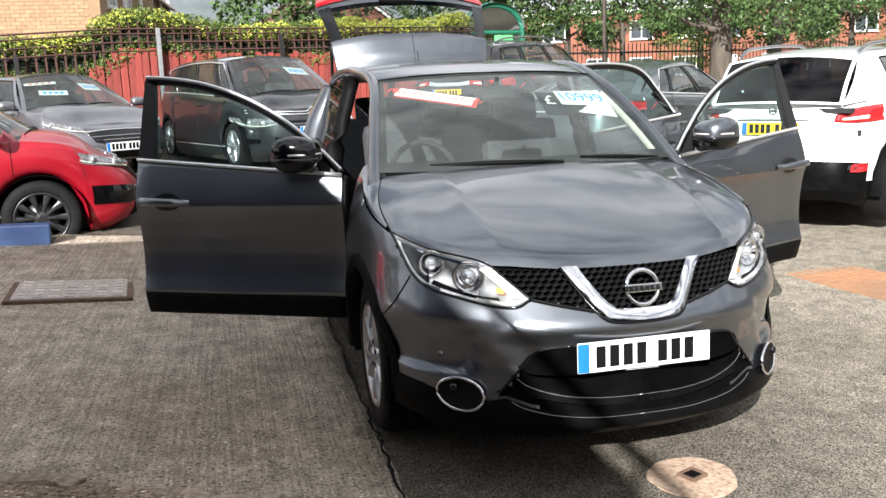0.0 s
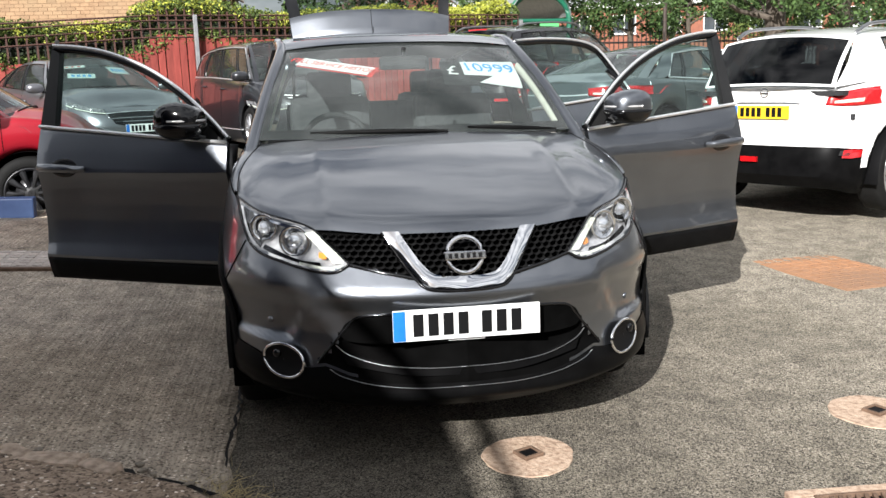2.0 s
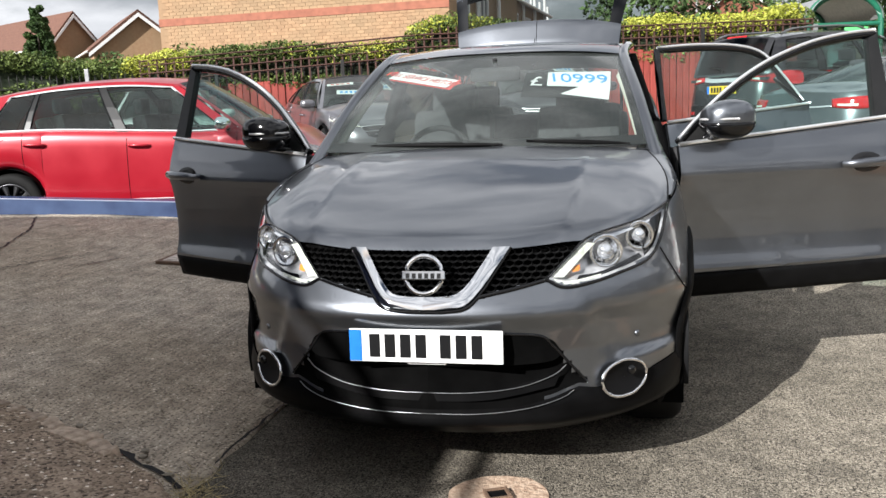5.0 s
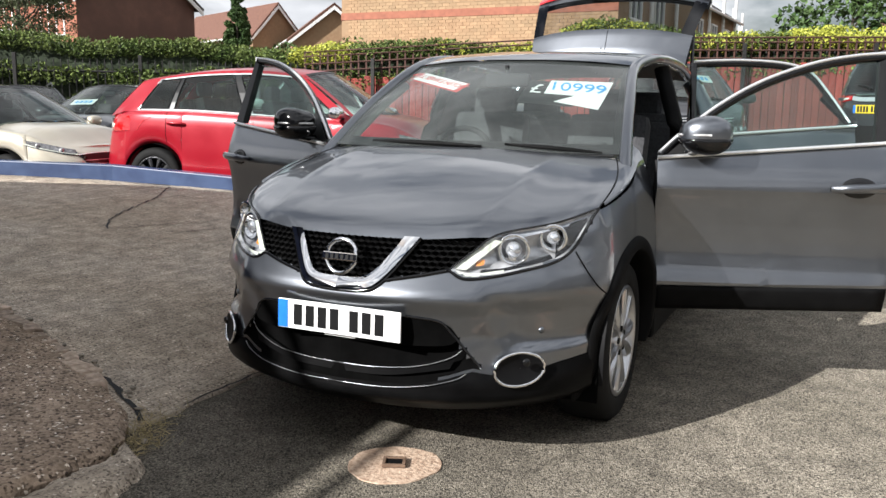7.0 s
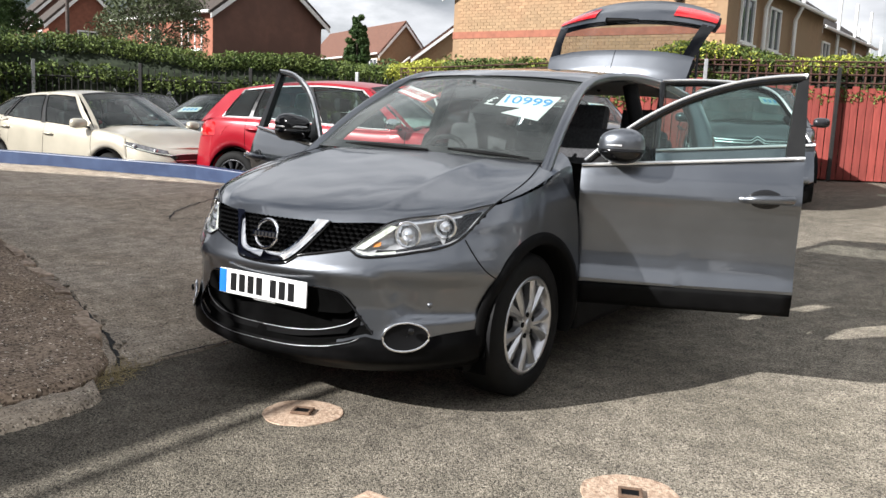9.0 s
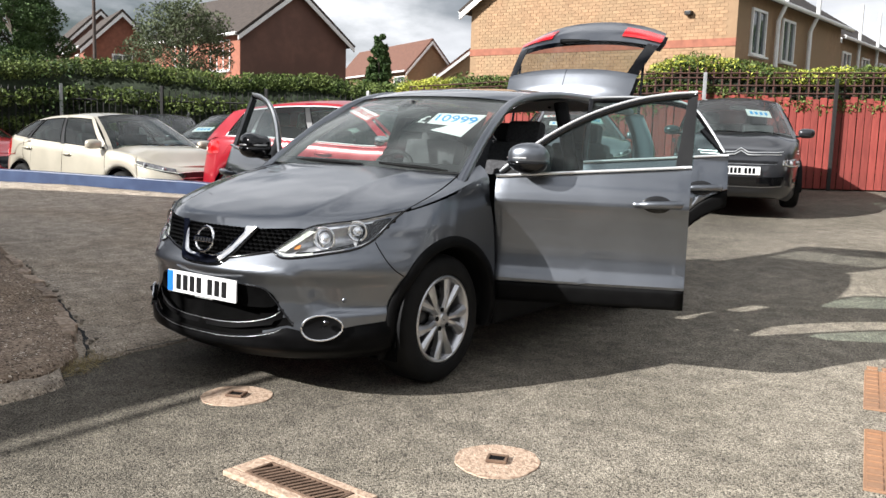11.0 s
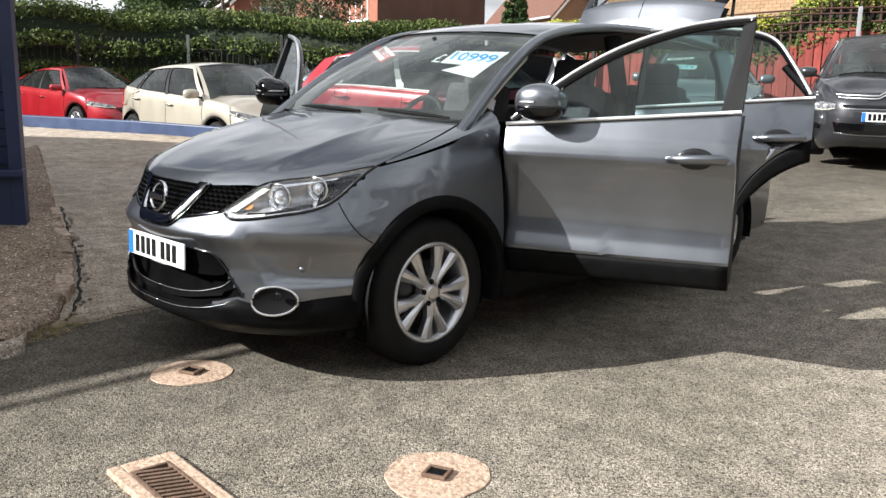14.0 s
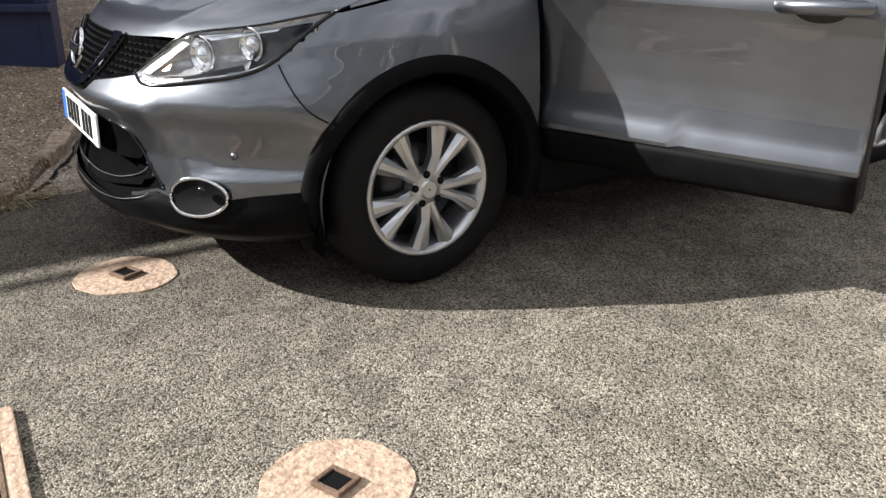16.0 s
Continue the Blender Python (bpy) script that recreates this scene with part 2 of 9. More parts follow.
# black without shine, colours the shade in grille, intake and wheel arch
M["shade_black"] = material("unlit_black", 0.8, 0, ((0.0015, 0.0015, 0.0015), (0.003, 0.003, 0.003)), 12, spec=0.02)
M["gloss_black"] = material("gloss_black", 0.10, 0, ((0.003, 0.003, 0.0034),), spec=0.5)
M["rubber"] = material("tyre_rubber", 0.75, 0, ((0.0045, 0.0045, 0.0045), (0.010, 0.0098, 0.0095)), 9, spec=0.2, bump=0.3, bump_scale=90, bump_dist=0.002)
M["alloy"] = material("alloy", 0.28, 0.9, ((0.52, 0.53, 0.55), (0.62, 0.62, 0.63)), 6, coat=0.4)
M["dark_alloy"] = material("dark_alloy", 0.35, 0.8, ((0.05, 0.05, 0.055), (0.08, 0.08, 0.08)), 6)
M["chrome"] = material("chrome", 0.05, 1.0, ((0.82, 0.83, 0.85), (0.9, 0.9, 0.9)), 20, rough_vary=0.03)
M["glass"] = glass("window_glass", (0.66, 0.84, 0.81), 0.90, 0.0, 1.34, 0.02)
M["dark_glass"] = glass("privacy_glass", (0.10, 0.11, 0.12), 0.6)
M["tint_glass"] = glass("car_side_glass", (0.62, 0.74, 0.70), 0.72, 0.0, 1.5, 0.02)
M["car_screen"] = glass("car_windscreen_glass", (0.74, 0.84, 0.80), 0.85, 0.0, 1.55, 0.03)
M["rear_pane"] = glass("dark_rear_pane", (0.10, 0.11, 0.12), 0.5, 0.0, 1.16)
M["lamp_dark"] = material("lamp_interior", 0.12, 0.4, ((0.06, 0.06, 0.065), (0.34, 0.34, 0.35)), 26, coat=1.0)
M["lens"] = glass("lamp_lens", (0.98, 0.99, 1.0), 0.95)
M["red_lens"] = material("red_lens", 0.08, 0, ((0.35, 0.004, 0.008), (0.5, 0.01, 0.012)), 30, coat=1.0)
M["cabin"] = material("cabin_trim", 0.8, 0, ((0.022, 0.022, 0.023), (0.038, 0.038, 0.040)), 25, spec=0.2, bump=0.2, bump_scale=200, bump_dist=0.002)
M["seat"] = material("seat_cloth", 0.9, 0, ((0.035, 0.035, 0.038), (0.065, 0.065, 0.07)), 60, bump=0.4, bump_scale=300, bump_dist=0.002)
M["pale_trim"] = material("pale_trim", 0.75, 0, ((0.50, 0.48, 0.42), (0.58, 0.56, 0.5)), 12)
M["plate_white"] = material("plate_white", 0.35, 0, ((0.78, 0.79, 0.78), (0.84, 0.84, 0.83)), 30)
M["plate_yellow"] = material("plate_yellow", 0.35, 0, ((0.80, 0.50, 0.02), (0.84, 0.55, 0.03)), 30)
M["plate_blue"] = material("plate_blue", 0.35, 0, ((0.01, 0.14, 0.52), (0.015, 0.17, 0.58)), 30)
M["ink"] = material("ink_black", 0.6, 0, ((0.004, 0.004, 0.0045),), spec=0.15)
M["headlamp_bowl"] = material("headlamp_bowl", 0.26, 0.55, ((0.25, 0.255, 0.26), (0.78, 0.78, 0.79)), 16)
M["lamp_white"] = material("light_guide", 0.25, 0, ((0.40, 0.43, 0.36), (0.72, 0.75, 0.66)), 60, coat=0.8)
M["projector"] = material("projector_glass", 0.05, 0.75, ((0.5, 0.52, 0.55), (0.75, 0.77, 0.8)), 10, coat=1.0)
M["amber"] = material("amber_lens", 0.2, 0, ((0.6, 0.2, 0.03), (0.7, 0.26, 0.05)), 20, coat=0.8)
M["satin"] = material("satin_metal", 0.3, 0.9, ((0.30, 0.31, 0.33), (0.38, 0.38, 0.38)), 12)
M["satin_black"] = material("satin_black", 0.35, 0, ((0.010, 0.010, 0.0105), (0.016, 0.016, 0.016)), 8, spec=0.3)
M["chrome_soft"] = material("bright_trim", 0.36, 0.85, ((0.84, 0.85, 0.86), (0.92, 0.92, 0.92)), 12)
M["indicator"] = material("indicator_lens", 0.15, 0.3, ((0.35, 0.34, 0.33), (0.6, 0.6, 0.6)), 300, coat=0.8)
M["bowl_shade"] = material("handle_bowl", 0.25, 0.2, ((0.008, 0.008, 0.009), (0.014, 0.014, 0.015)), 8)
M["cabin_grey"] = material("headlining_cloth", 0.9, 0, ((0.10, 0.10, 0.10), (0.14, 0.14, 0.135)), 40)
M["screen_glass"] = glass("windscreen_glass", (0.70, 0.82, 0.77), 0.76, 0.0, 1.7, 0.045)
M["tail_glass"] = glass("tailgate_glass", (0.62, 0.66, 0.66), 0.85, 0.0, 1.25)
M["card_white"] = material("card_white", 0.6, 0, ((0.78, 0.79, 0.80), (0.84, 0.84, 0.84)), 20)
M["card_blue"] = material("card_blue", 0.6, 0, ((0.012, 0.30, 0.72), (0.02, 0.34, 0.76)), 20)
M["card_red"] = material("card_red", 0.6, 0, ((0.62, 0.05, 0.04), (0.68, 0.06, 0.05)), 20)


def asphalt(name, cols, cell=110.0, stain=(0.1, 0.1, 0.095), stain_at=(0.45, 0.62), relief=0.8, streak=0.0, chips=False, worn=False):
    """Rolled aggregate: stones of many tones, worn patches, and drag marks where streak is set."""
    m = bpy.data.materials.new(name)
    m.use_nodes = True
    n, l = m.node_tree.nodes, m.node_tree.links
    b = n["Principled BSDF"]
    b.inputs["Roughness"].default_value, b.inputs["Specular IOR Level"].default_value = 0.88, 0.3
    tc = n.new("ShaderNodeTexCoord")
    vo = n.new("ShaderNodeTexVoronoi")
    vo.inputs["Scale"].default_value = cell
    l.new(tc.outputs["Object"], vo.inputs["Vector"])
    sep = n.new("ShaderNodeSeparateColor")
    l.new(vo.outputs["Color"], sep.inputs["Color"])
    rp = n.new("ShaderNodeValToRGB")
    els = rp.color_ramp.elements
    els[0].position, els[0].color = 0.0, (*cols[0], 1)
    els[1].position, els[1].color = 1.0, (*cols[-1], 1)
    for i, c in enumerate(cols[1:-1]):
        els.new((i + 1) / (len(cols) - 1) if not chips else 0.93 * (i + 1) / (len(cols) - 2)).color = (*c, 1)
    if chips:
        els.new(0.962).color = (*cols[-2], 1)
    l.new(sep.outputs["Red"], rp.inputs["Fac"])
    n2 = n.new("ShaderNodeTexNoise")
    n2.inputs["Scale"].default_value, n2.inputs["Detail"].default_value = 0.55, 8.0
    l.new(tc.outputs["Object"], n2.inputs["Vector"])
    r2 = n.new("ShaderNodeValToRGB")
    r2.color_ramp.elements[0].position, r2.color_ramp.elements[1].position = stain_at
    r2.color_ramp.elements[1].color = (0.75, 0.75, 0.75, 1)
    l.new(n2.outputs["Fac"], r2.inputs["Fac"])
    mx = n.new("ShaderNodeMix")
    mx.data_type = "RGBA"
    l.new(r2.outputs["Color"], mx.inputs["Factor"])
    l.new(rp.outputs["Color"], mx.inputs["A"])
    ml = n.new("ShaderNodeMix")
    ml.data_type, ml.blend_type = "RGBA", "MULTIPLY"
    ml.inputs["Factor"].default_value = 1.0
    l.new(rp.outputs["Color"], ml.inputs["A"])
    ml.inputs["B"].default_value = (*[c * 5 for c in stain], 1)
    l.new(ml.outputs["Result"], mx.inputs["B"])
    n4 = n.new("ShaderNodeTexNoise")
    n4.inputs["Scale"].default_value, n4.inputs["Detail"].default_value = 7.0, 6.0
    l.new(tc.outputs["Object"], n4.inputs["Vector"])
    mr = n.new("ShaderNodeMapRange")
    mr.inputs["From Min"].default_value, mr.inputs["From Max"].default_value = 0.3, 0.7
    mr.inputs["To Min"].default_value, mr.inputs["To Max"].default_value = 0.72, 1.25
    l.new(n4.outputs["Fac"], mr.inputs["Value"])
    hs = n.new("ShaderNodeHueSaturation")
    l.new(mr.outputs["Result"], hs.inputs["Value"])
    l.new(mx.outputs["Result"], hs.inputs["Color"])
    out = hs.outputs["Color"]
    if worn:
        # paler where cars drive; darker beside the slab, partly to deepen the shade there
        sx = n.new("ShaderNodeSeparateXYZ")
        l.new(tc.outputs["Object"], sx.inputs["Vector"])
        n6 = n.new("ShaderNodeTexNoise")
        n6.inputs["Scale"].default_value, n6.inputs["Detail"].default_value = 0.8, 5.0
        l.new(tc.outputs["Object"], n6.inputs["Vector"])
        ad = n.new("ShaderNodeMath")
        ad.operation = "MULTIPLY_ADD"
        l.new(n6.outputs["Fac"], ad.inputs[0])
        ad.inputs[1].default_value = 2.4
        l.new(sx.outputs["X"], ad.inputs[2])
        m6 = n.new("ShaderNodeMapRange")
        m6.inputs["From Min"].default_value, m6.inputs["From Max"].default_value = 1.0, 3.6
        m6.inputs["To Min"].default_value, m6.inputs["To Max"].default_value = worn[0], worn[1]
        l.new(ad.outputs["Value"], m6.inputs["Value"])
        h6 = n.new("ShaderNodeHueSaturation")
        l.new(m6.outputs["Result"], h6.inputs["Value"])
        l.new(out, h6.inputs["Color"])
        out = h6.outputs["Color"]
    height = vo.outputs["Distance"]
    if streak:
        mp = n.new("ShaderNodeMapping")
        mp.inputs["Scale"].default_value = (58.0, 1.6, 1.0)
        mp.inputs["Rotation"].default_value = (0, 0, 0.12)
        l.new(tc.outputs["Object"], mp.inputs["Vector"])
        n5 = n.new("ShaderNodeTexNoise")
        n5.inputs["Scale"].default_value, n5.inputs["Detail"].default_value = 1.0, 3.0
        l.new(mp.outputs["Vector"], n5.inputs["Vector"])
        m5 = n.new("ShaderNodeMapRange")
        m5.inputs["From Min"].default_value, m5.inputs["From Max"].default_value = 0.35, 0.65
        m5.inputs["To Min"].default_value, m5.inputs["To Max"].default_value = 1 - streak, 1 + streak * 0.6
        l.new(n5.outputs["Fac"], m5.inputs["Value"])
        h2 = n.new("ShaderNodeHueSaturation")
        l.new(m5.outputs["Result"], h2.inputs["Value"])
        l.new(out, h2.inputs["Color"])
        out = h2.outputs["Color"]
    l.new(out, b.inputs["Base Color"])
    ridge = None
    if streak:
        ridge = n.new("ShaderNodeBump")
        ridge.inputs["Strength"].default_value, ridge.inputs["Distance"].default_value = 0.9, 0.012
        l.new(n5.outputs["Fac"], ridge.inputs["Height"])
    bp = n.new("ShaderNodeBump")
    bp.invert = True
    bp.inputs["Strength"].default_value, bp.inputs["Distance"].default_value = relief, 0.004
    l.new(height, bp.inputs["Height"])
    if ridge:
        l.new(ridge.outputs["Normal"], bp.inputs["Normal"])
    l.new(bp.outputs["Normal"], b.inputs["Normal"])
    return m


M["asphalt"] = asphalt("pale_asphalt", ((0.020, 0.017, 0.014), (0.075, 0.065, 0.052), (0.19, 0.166, 0.130), (0.245, 0.215, 0.168), (0.295, 0.260, 0.206), (0.47, 0.42, 0.345)), 190, (0.15, 0.15, 0.145), (0.42, 0.66), worn=(0.52, 1.22))
M["old_asphalt"] = asphalt("brushed_concrete", ((0.115, 0.092, 0.072), (0.395, 0.336, 0.272), (0.455, 0.388, 0.314), (0.51, 0.437, 0.355), (0.92, 0.83, 0.71)), 120, (0.17, 0.162, 0.150), streak=0.2, chips=True)
M["broken_concrete"] = asphalt("weathered_concrete", ((0.05, 0.034, 0.024), (0.225, 0.168, 0.124), (0.30, 0.228, 0.170), (0.37, 0.287, 0.217), (0.98, 0.88, 0.76)), 95, (0.17, 0.16, 0.14), relief=1.0, chips=True)
M["kerb_rubble"] = material("kerb_rubble", 0.9, 0, ((0.22, 0.16, 0.12), (0.38, 0.30, 0.23), (0.50, 0.37, 0.29)), 26, bump=0.9, bump_scale=50, bump_dist=0.012, vary=0.3)
M["pink_concrete"] = material("patch_concrete", 0.9, 0, ((0.27, 0.175, 0.12), (0.45, 0.325, 0.235), (0.54, 0.41, 0.31)), 45, 5, bump=0.8, bump_scale=70, bump_dist=0.008)
M["rust"] = material("rusted_iron", 0.8, 0.1, ((0.10, 0.060, 0.038), (0.19, 0.12, 0.08)), 18, bump=0.5, bump_scale=90)
M["orange_cover"] = material("rusty_cover", 0.85, 0, ((0.30, 0.15, 0.075), (0.40, 0.21, 0.11)), 12, bump=0.5, bump_scale=60, stain=(0.26, 0.15, 0.09))
M["grass"] = material("verge_grass", 0.9, 0, ((0.05, 0.10, 0.02), (0.10, 0.16, 0.04)), 8, bump=0.6, bump_scale=40)
M["straw"] = material("dry_grass", 0.9, 0, ((0.30, 0.24, 0.12), (0.42, 0.34, 0.18)), 8, island=0.3)
M["pale_stone"] = material("pale_stone", 0.9, 0, ((0.20, 0.17, 0.135), (0.34, 0.30, 0.245)), 30, bump=0.7, bump_scale=60, bump_dist=0.008, vary=0.25)
M["pale_cover"] = material("worn_pale_cover", 0.85, 0, ((0.46, 0.40, 0.36), (0.70, 0.63, 0.57)), 40, bump=0.4, bump_scale=90, vary=0.2)
M["leaf_grey"] = material("grey_green_leaf", 0.6, 0, ((0.055, 0.075, 0.035), (0.125, 0.145, 0.075)), 2, island=0.5, spec=0.25)
M["galv"] = material("galvanised_steel", 0.45, 0.6, ((0.34, 0.35, 0.36), (0.46, 0.46, 0.46)), 12)
M["bark_post"] = material("rusty_post", 0.6, 0.2, ((0.045, 0.035, 0.03), (0.08, 0.055, 0.045)), 12)
M["green_paint"] = material("green_paint", 0.45, 0, ((0.008, 0.10, 0.06), (0.012, 0.14, 0.08)), 6)
M["sign_green"] = material("sign_green", 0.5, 0, ((0.10, 0.5, 0.16), (0.14, 0.55, 0.2)), 6)

# ---- ground ----
def step01(t):
    t = max(0.0, min(1.0, t))
    return t * t * (3 - 2 * t)


BEAM = [(-2.95, 5.25), (-5.9, 4.85), (-8.6, 4.05), (-12.0, 3.3), (-17.0, 2.0)]


def beyond(x, y):
    """How far a place lies behind the line of the blue beam."""
    if x > BEAM[0][0]:
        return -1.0
    xs, ys = [p[0] for p in reversed(BEAM)], [p[1] for p in reversed(BEAM)]
    return y - interp(x, xs, ys)


def ground_z(x, y):
    left = 0.075 * max(0.0, min(-x - 0.9, 3.5)) + 0.032 * max(0.0, min(-x - 4.4, 3.5))
    back = 0.036 * max(0.0, min(y - 2.5, 14.0)) + 0.012 * max(0.0, min(y - 16.5, 60.0))
    b = beyond(x, y)
    drop = step01((b - 0.1) / 1.2) * step01((-x - 2.9) / 1.0)
    z = left * (1 - drop) + back * (1 - 0.85 * drop) + 0.04 * drop
    return z



def axis_steps(lo, hi, fine_lo, fine_hi, fine, coarse):
    v, out = lo, [lo]
    while v < hi - 1e-6:
        d = fine if fine_lo <= v < fine_hi else coarse * (1 + 0.12 * max(fine_lo - v, v - fine_hi, 0))
        v = min(hi, v + d, fine_lo if v < fine_lo else hi)
        out.append(v)
    return out


gx = axis_steps(-400, 400, -14, 8, 0.18, 0.5)
gy = axis_steps(-60, 600, -6, 14, 0.18, 0.5)
bm = bmesh.new()
grid(bm, [[(x, y, ground_z(x, y)) for x in gx] for y in gy])
for f in bm.faces:
    f.normal_flip() if f.normal.z < 0 else None
bmesh.ops.recalc_face_normals(bm, faces=bm.faces[:])
ground = link_bm("ground", bm, M["asphalt"])
tagged(ground, "grey weathered asphalt car sales forecourt", "ground", kind="structure")

# older, darker slab that climbs to the left of the car
bm = bmesh.new()
sx_ = [-0.86 - 0.16 * i for i in range(88)]
sy_ = [-0.9 + 0.16 * i for i in range(52)]
rngs = random.Random(8)
edge_ = {y: 0.02 * rngs.uniform(-1, 1) for y in sy_}
vv = {}
for x in sx_:
    for y in sy_:
        vv[x, y] = Vector((x + (edge_[y] if x == sx_[0] else 0), y, ground_z(x, y) + 0.014 + (0.004 * noise.noise(Vector((x * 2.2, y * 2.2, 0.3))))))
made = {}
for a, b in zip(sx_, sx_[1:]):
    for c, d in zip(sy_, sy_[1:]):
        xm, ym = (a + b) / 2, (c + d) / 2
        if beyond(xm, ym) > -0.02 or ym > 5.6 or ym < -0.6 - 0.2 * (xm + 0.86):
            continue
        q = []
        for k in ((a, c), (b, c), (b, d), (a, d)):
            if k not in made:
                made[k] = bm.verts.new(vv[k])
            q.append(made[k])
        bm.faces.new(q)
bmesh.ops.recalc_face_normals(bm, faces=bm.faces[:])
for f in bm.faces:
    if f.normal.z < 0:
        f.normal_flip()
rim = [e for e in bm.edges if e.is_boundary]
ex = bmesh.ops.extrude_edge_only(bm, edges=rim)
for v in [g for g in ex["geom"] if isinstance(g, bmesh.types.BMVert)]:
    v.co.z -= 0.06
slab = link_bm("pavement_slab", bm, M["old_asphalt"])
tagged(slab, "brushed grey-brown concrete slab with cracks", "pavement", kind="structure")


# ---- parked cars ----
SIDE_T = (0, 0.06, 0.16, 0.34, 0.52, 0.66, 0.78, 0.90, 0.97, 1.0)
SIDE_W = (0.90, 0.955, 0.985, 1.0, 1.0, 0.992, 0.985, 0.972, 0.950, 0.925)
NOSE = ((0, 0.12), (0.10, 0.04), (0.25, 0.0), (0.50, 0.0), (0.70, 0.035), (0.88, 0.11), (1.0, 0.22))
TAIL = ((0, 0.10), (0.12, 0.02), (0.30, 0.0), (0.50, 0.02), (0.75, 0.05), (1.0, 0.10))


def smooth_at(x, xs, ys, k):
    """A polyline with its corners eased over a width k."""
    return sum(interp(x + k * d, xs, ys) for d in (-1, -0.6, -0.25, 0.25, 0.6, 1)) / 6


class Skin:
    """The outside of a car: a tub of rounded plan loops up to the belt, and a glasshouse over it. x runs forwards."""

    def __init__(self, p):
        self.p, self.hl, self.w = p, p["L"] / 2, p["W"] / 2
        self.bx, self.bz = zip(*p["belt"])
        self.rx_, self.rz_ = zip(*p["roof"])
        self.nose, self.tail = p.get("nose", NOSE), p.get("tail", TAIL)

    def belt(self, x):
        return smooth_at(x, self.bx, self.bz, 0.14)

    def low(self, x, y=9.0):
        p = self.p
        z = p["sill"] + 0.06 * step01((abs(x) - 0.86 * self.hl) / (0.14 * self.hl))
        if abs(y) > 0.72 * self.w:
            for wx in (p["fx"], p["rx"]):
                r = p["wr"] + 0.05
                if abs(x - wx) < r:
                    z = max(z, p["wr"] + math.sqrt(r * r - (x - wx) ** 2))
        return z

    def half(self, x):
        n = self.p.get("nf", 4.2) if x > 0 else self.p.get("nr", 5.0)
        return self.w * (1 - min(1.0, abs(x) / self.hl) ** n) ** (1 / n)

    def at(self, x, y, t):
        """A place on the tub by its plan place and the share t of its height."""
        zl = self.low(x, y)
        z = zl + (self.belt(x) - zl) * t
        f = step01((abs(x) / self.hl - 0.62) / 0.36)
        tab = self.nose if x > 0 else self.tail
        d = interp(t, *zip(*tab)) * f
        return Vector((x - math.copysign(d, x), y * interp(t, SIDE_T, SIDE_W), z))

    def side(self, x, z, s, off=0.0):
        """A place on the flank at x and height z."""
        y = self.half(x)
        zl = self.low(x, y)
        q = self.at(x, s * y, max(0, min(1, (z - zl) / (self.belt(x) - zl))))
        return Vector((x, q.y + s * off, z))

    def end(self, kind, y, z, off=0.0):
        """A place on the nose (kind 1) or tail (-1) by y and z."""
        n = self.p.get("nf", 4.2) if kind > 0 else self.p.get("nr", 5.0)
        tab = self.nose if kind > 0 else self.tail
        x = self.hl
        for _ in range(4):
            zl = self.low(kind * x, 0)
            t = max(0.0, min(1.0, (z - zl) / (self.belt(kind * x) - zl)))
            ww = self.w * interp(t, SIDE_T, SIDE_W)
            xp = self.hl * (1 - min(0.995, abs(y) / ww) ** n) ** (1 / n)
            x = xp - interp(t, *zip(*tab)) * step01((xp / self.hl - 0.62) / 0.36)
        a = min(1.0, abs(y) / self.w)
        return Vector((kind * (x + off * (1 - 0.5 * a ** 3)), y + math.copysign(off * 0.8 * a ** 3, y), z))

    def roof_z(self, x):
        return smooth_at(x, self.rx_, self.rz_, 0.22)

    def rail(self, u):
        """The roof's edge, u from the tail (0) to the windscreen (1)."""
        p = self.p
        x = p["top"][0] + (p["top"][1] - p["top"][0]) * u
        k = 2 * abs(u - 0.45)
        return Vector((x, p["roof_w"] * (1 - 0.06 * k * k), self.roof_z(x) - 0.055))

    def foot(self, u):
        p = self.p
        x = p["foot"][0] + (p["foot"][1] - p["foot"][0]) * u
        return Vector((x, self.at(x, self.half(x), 1.0).y - 0.004, self.belt(x)))

    def flank(self, u, t, s, off=0.0):
        """A place on the glasshouse's side."""
        a, b = self.foot(u), self.rail(u)
        q = a.lerp(b, t) + Vector((0, 0.026 * math.sin(math.pi * t), 0))
        n = Vector((0, b.z - a.z, a.y - b.y)).normalized() * off
        return Vector((q.x, s * (q.y + n.y), q.z + n.z))

    def screen(self, a, t, end=1, off=0.0):
        """A place on the windscreen (end 1) or the rear window (end 0)."""
        lo, hi = self.foot(end), self.rail(end)
        k = 1 if end else -1
        q = lo.lerp(hi, t)
        bow = (self.p.get("bow", 0.20) if end else 0.10) * (1 - 0.45 * t)
        z = q.z + (1 - a * a) * ((0.045 if end else 0.02) * (1 - t) + 0.055 * t)
        x = q.x + k * (bow * (1 - a * a) + 0.03 * math.sin(math.pi * t))
        n = Vector((k * (hi.z - lo.z), 0, abs(lo.x - hi.x))).normalized() * off
        return Vector((x + n.x, a * q.y, z + n.z))


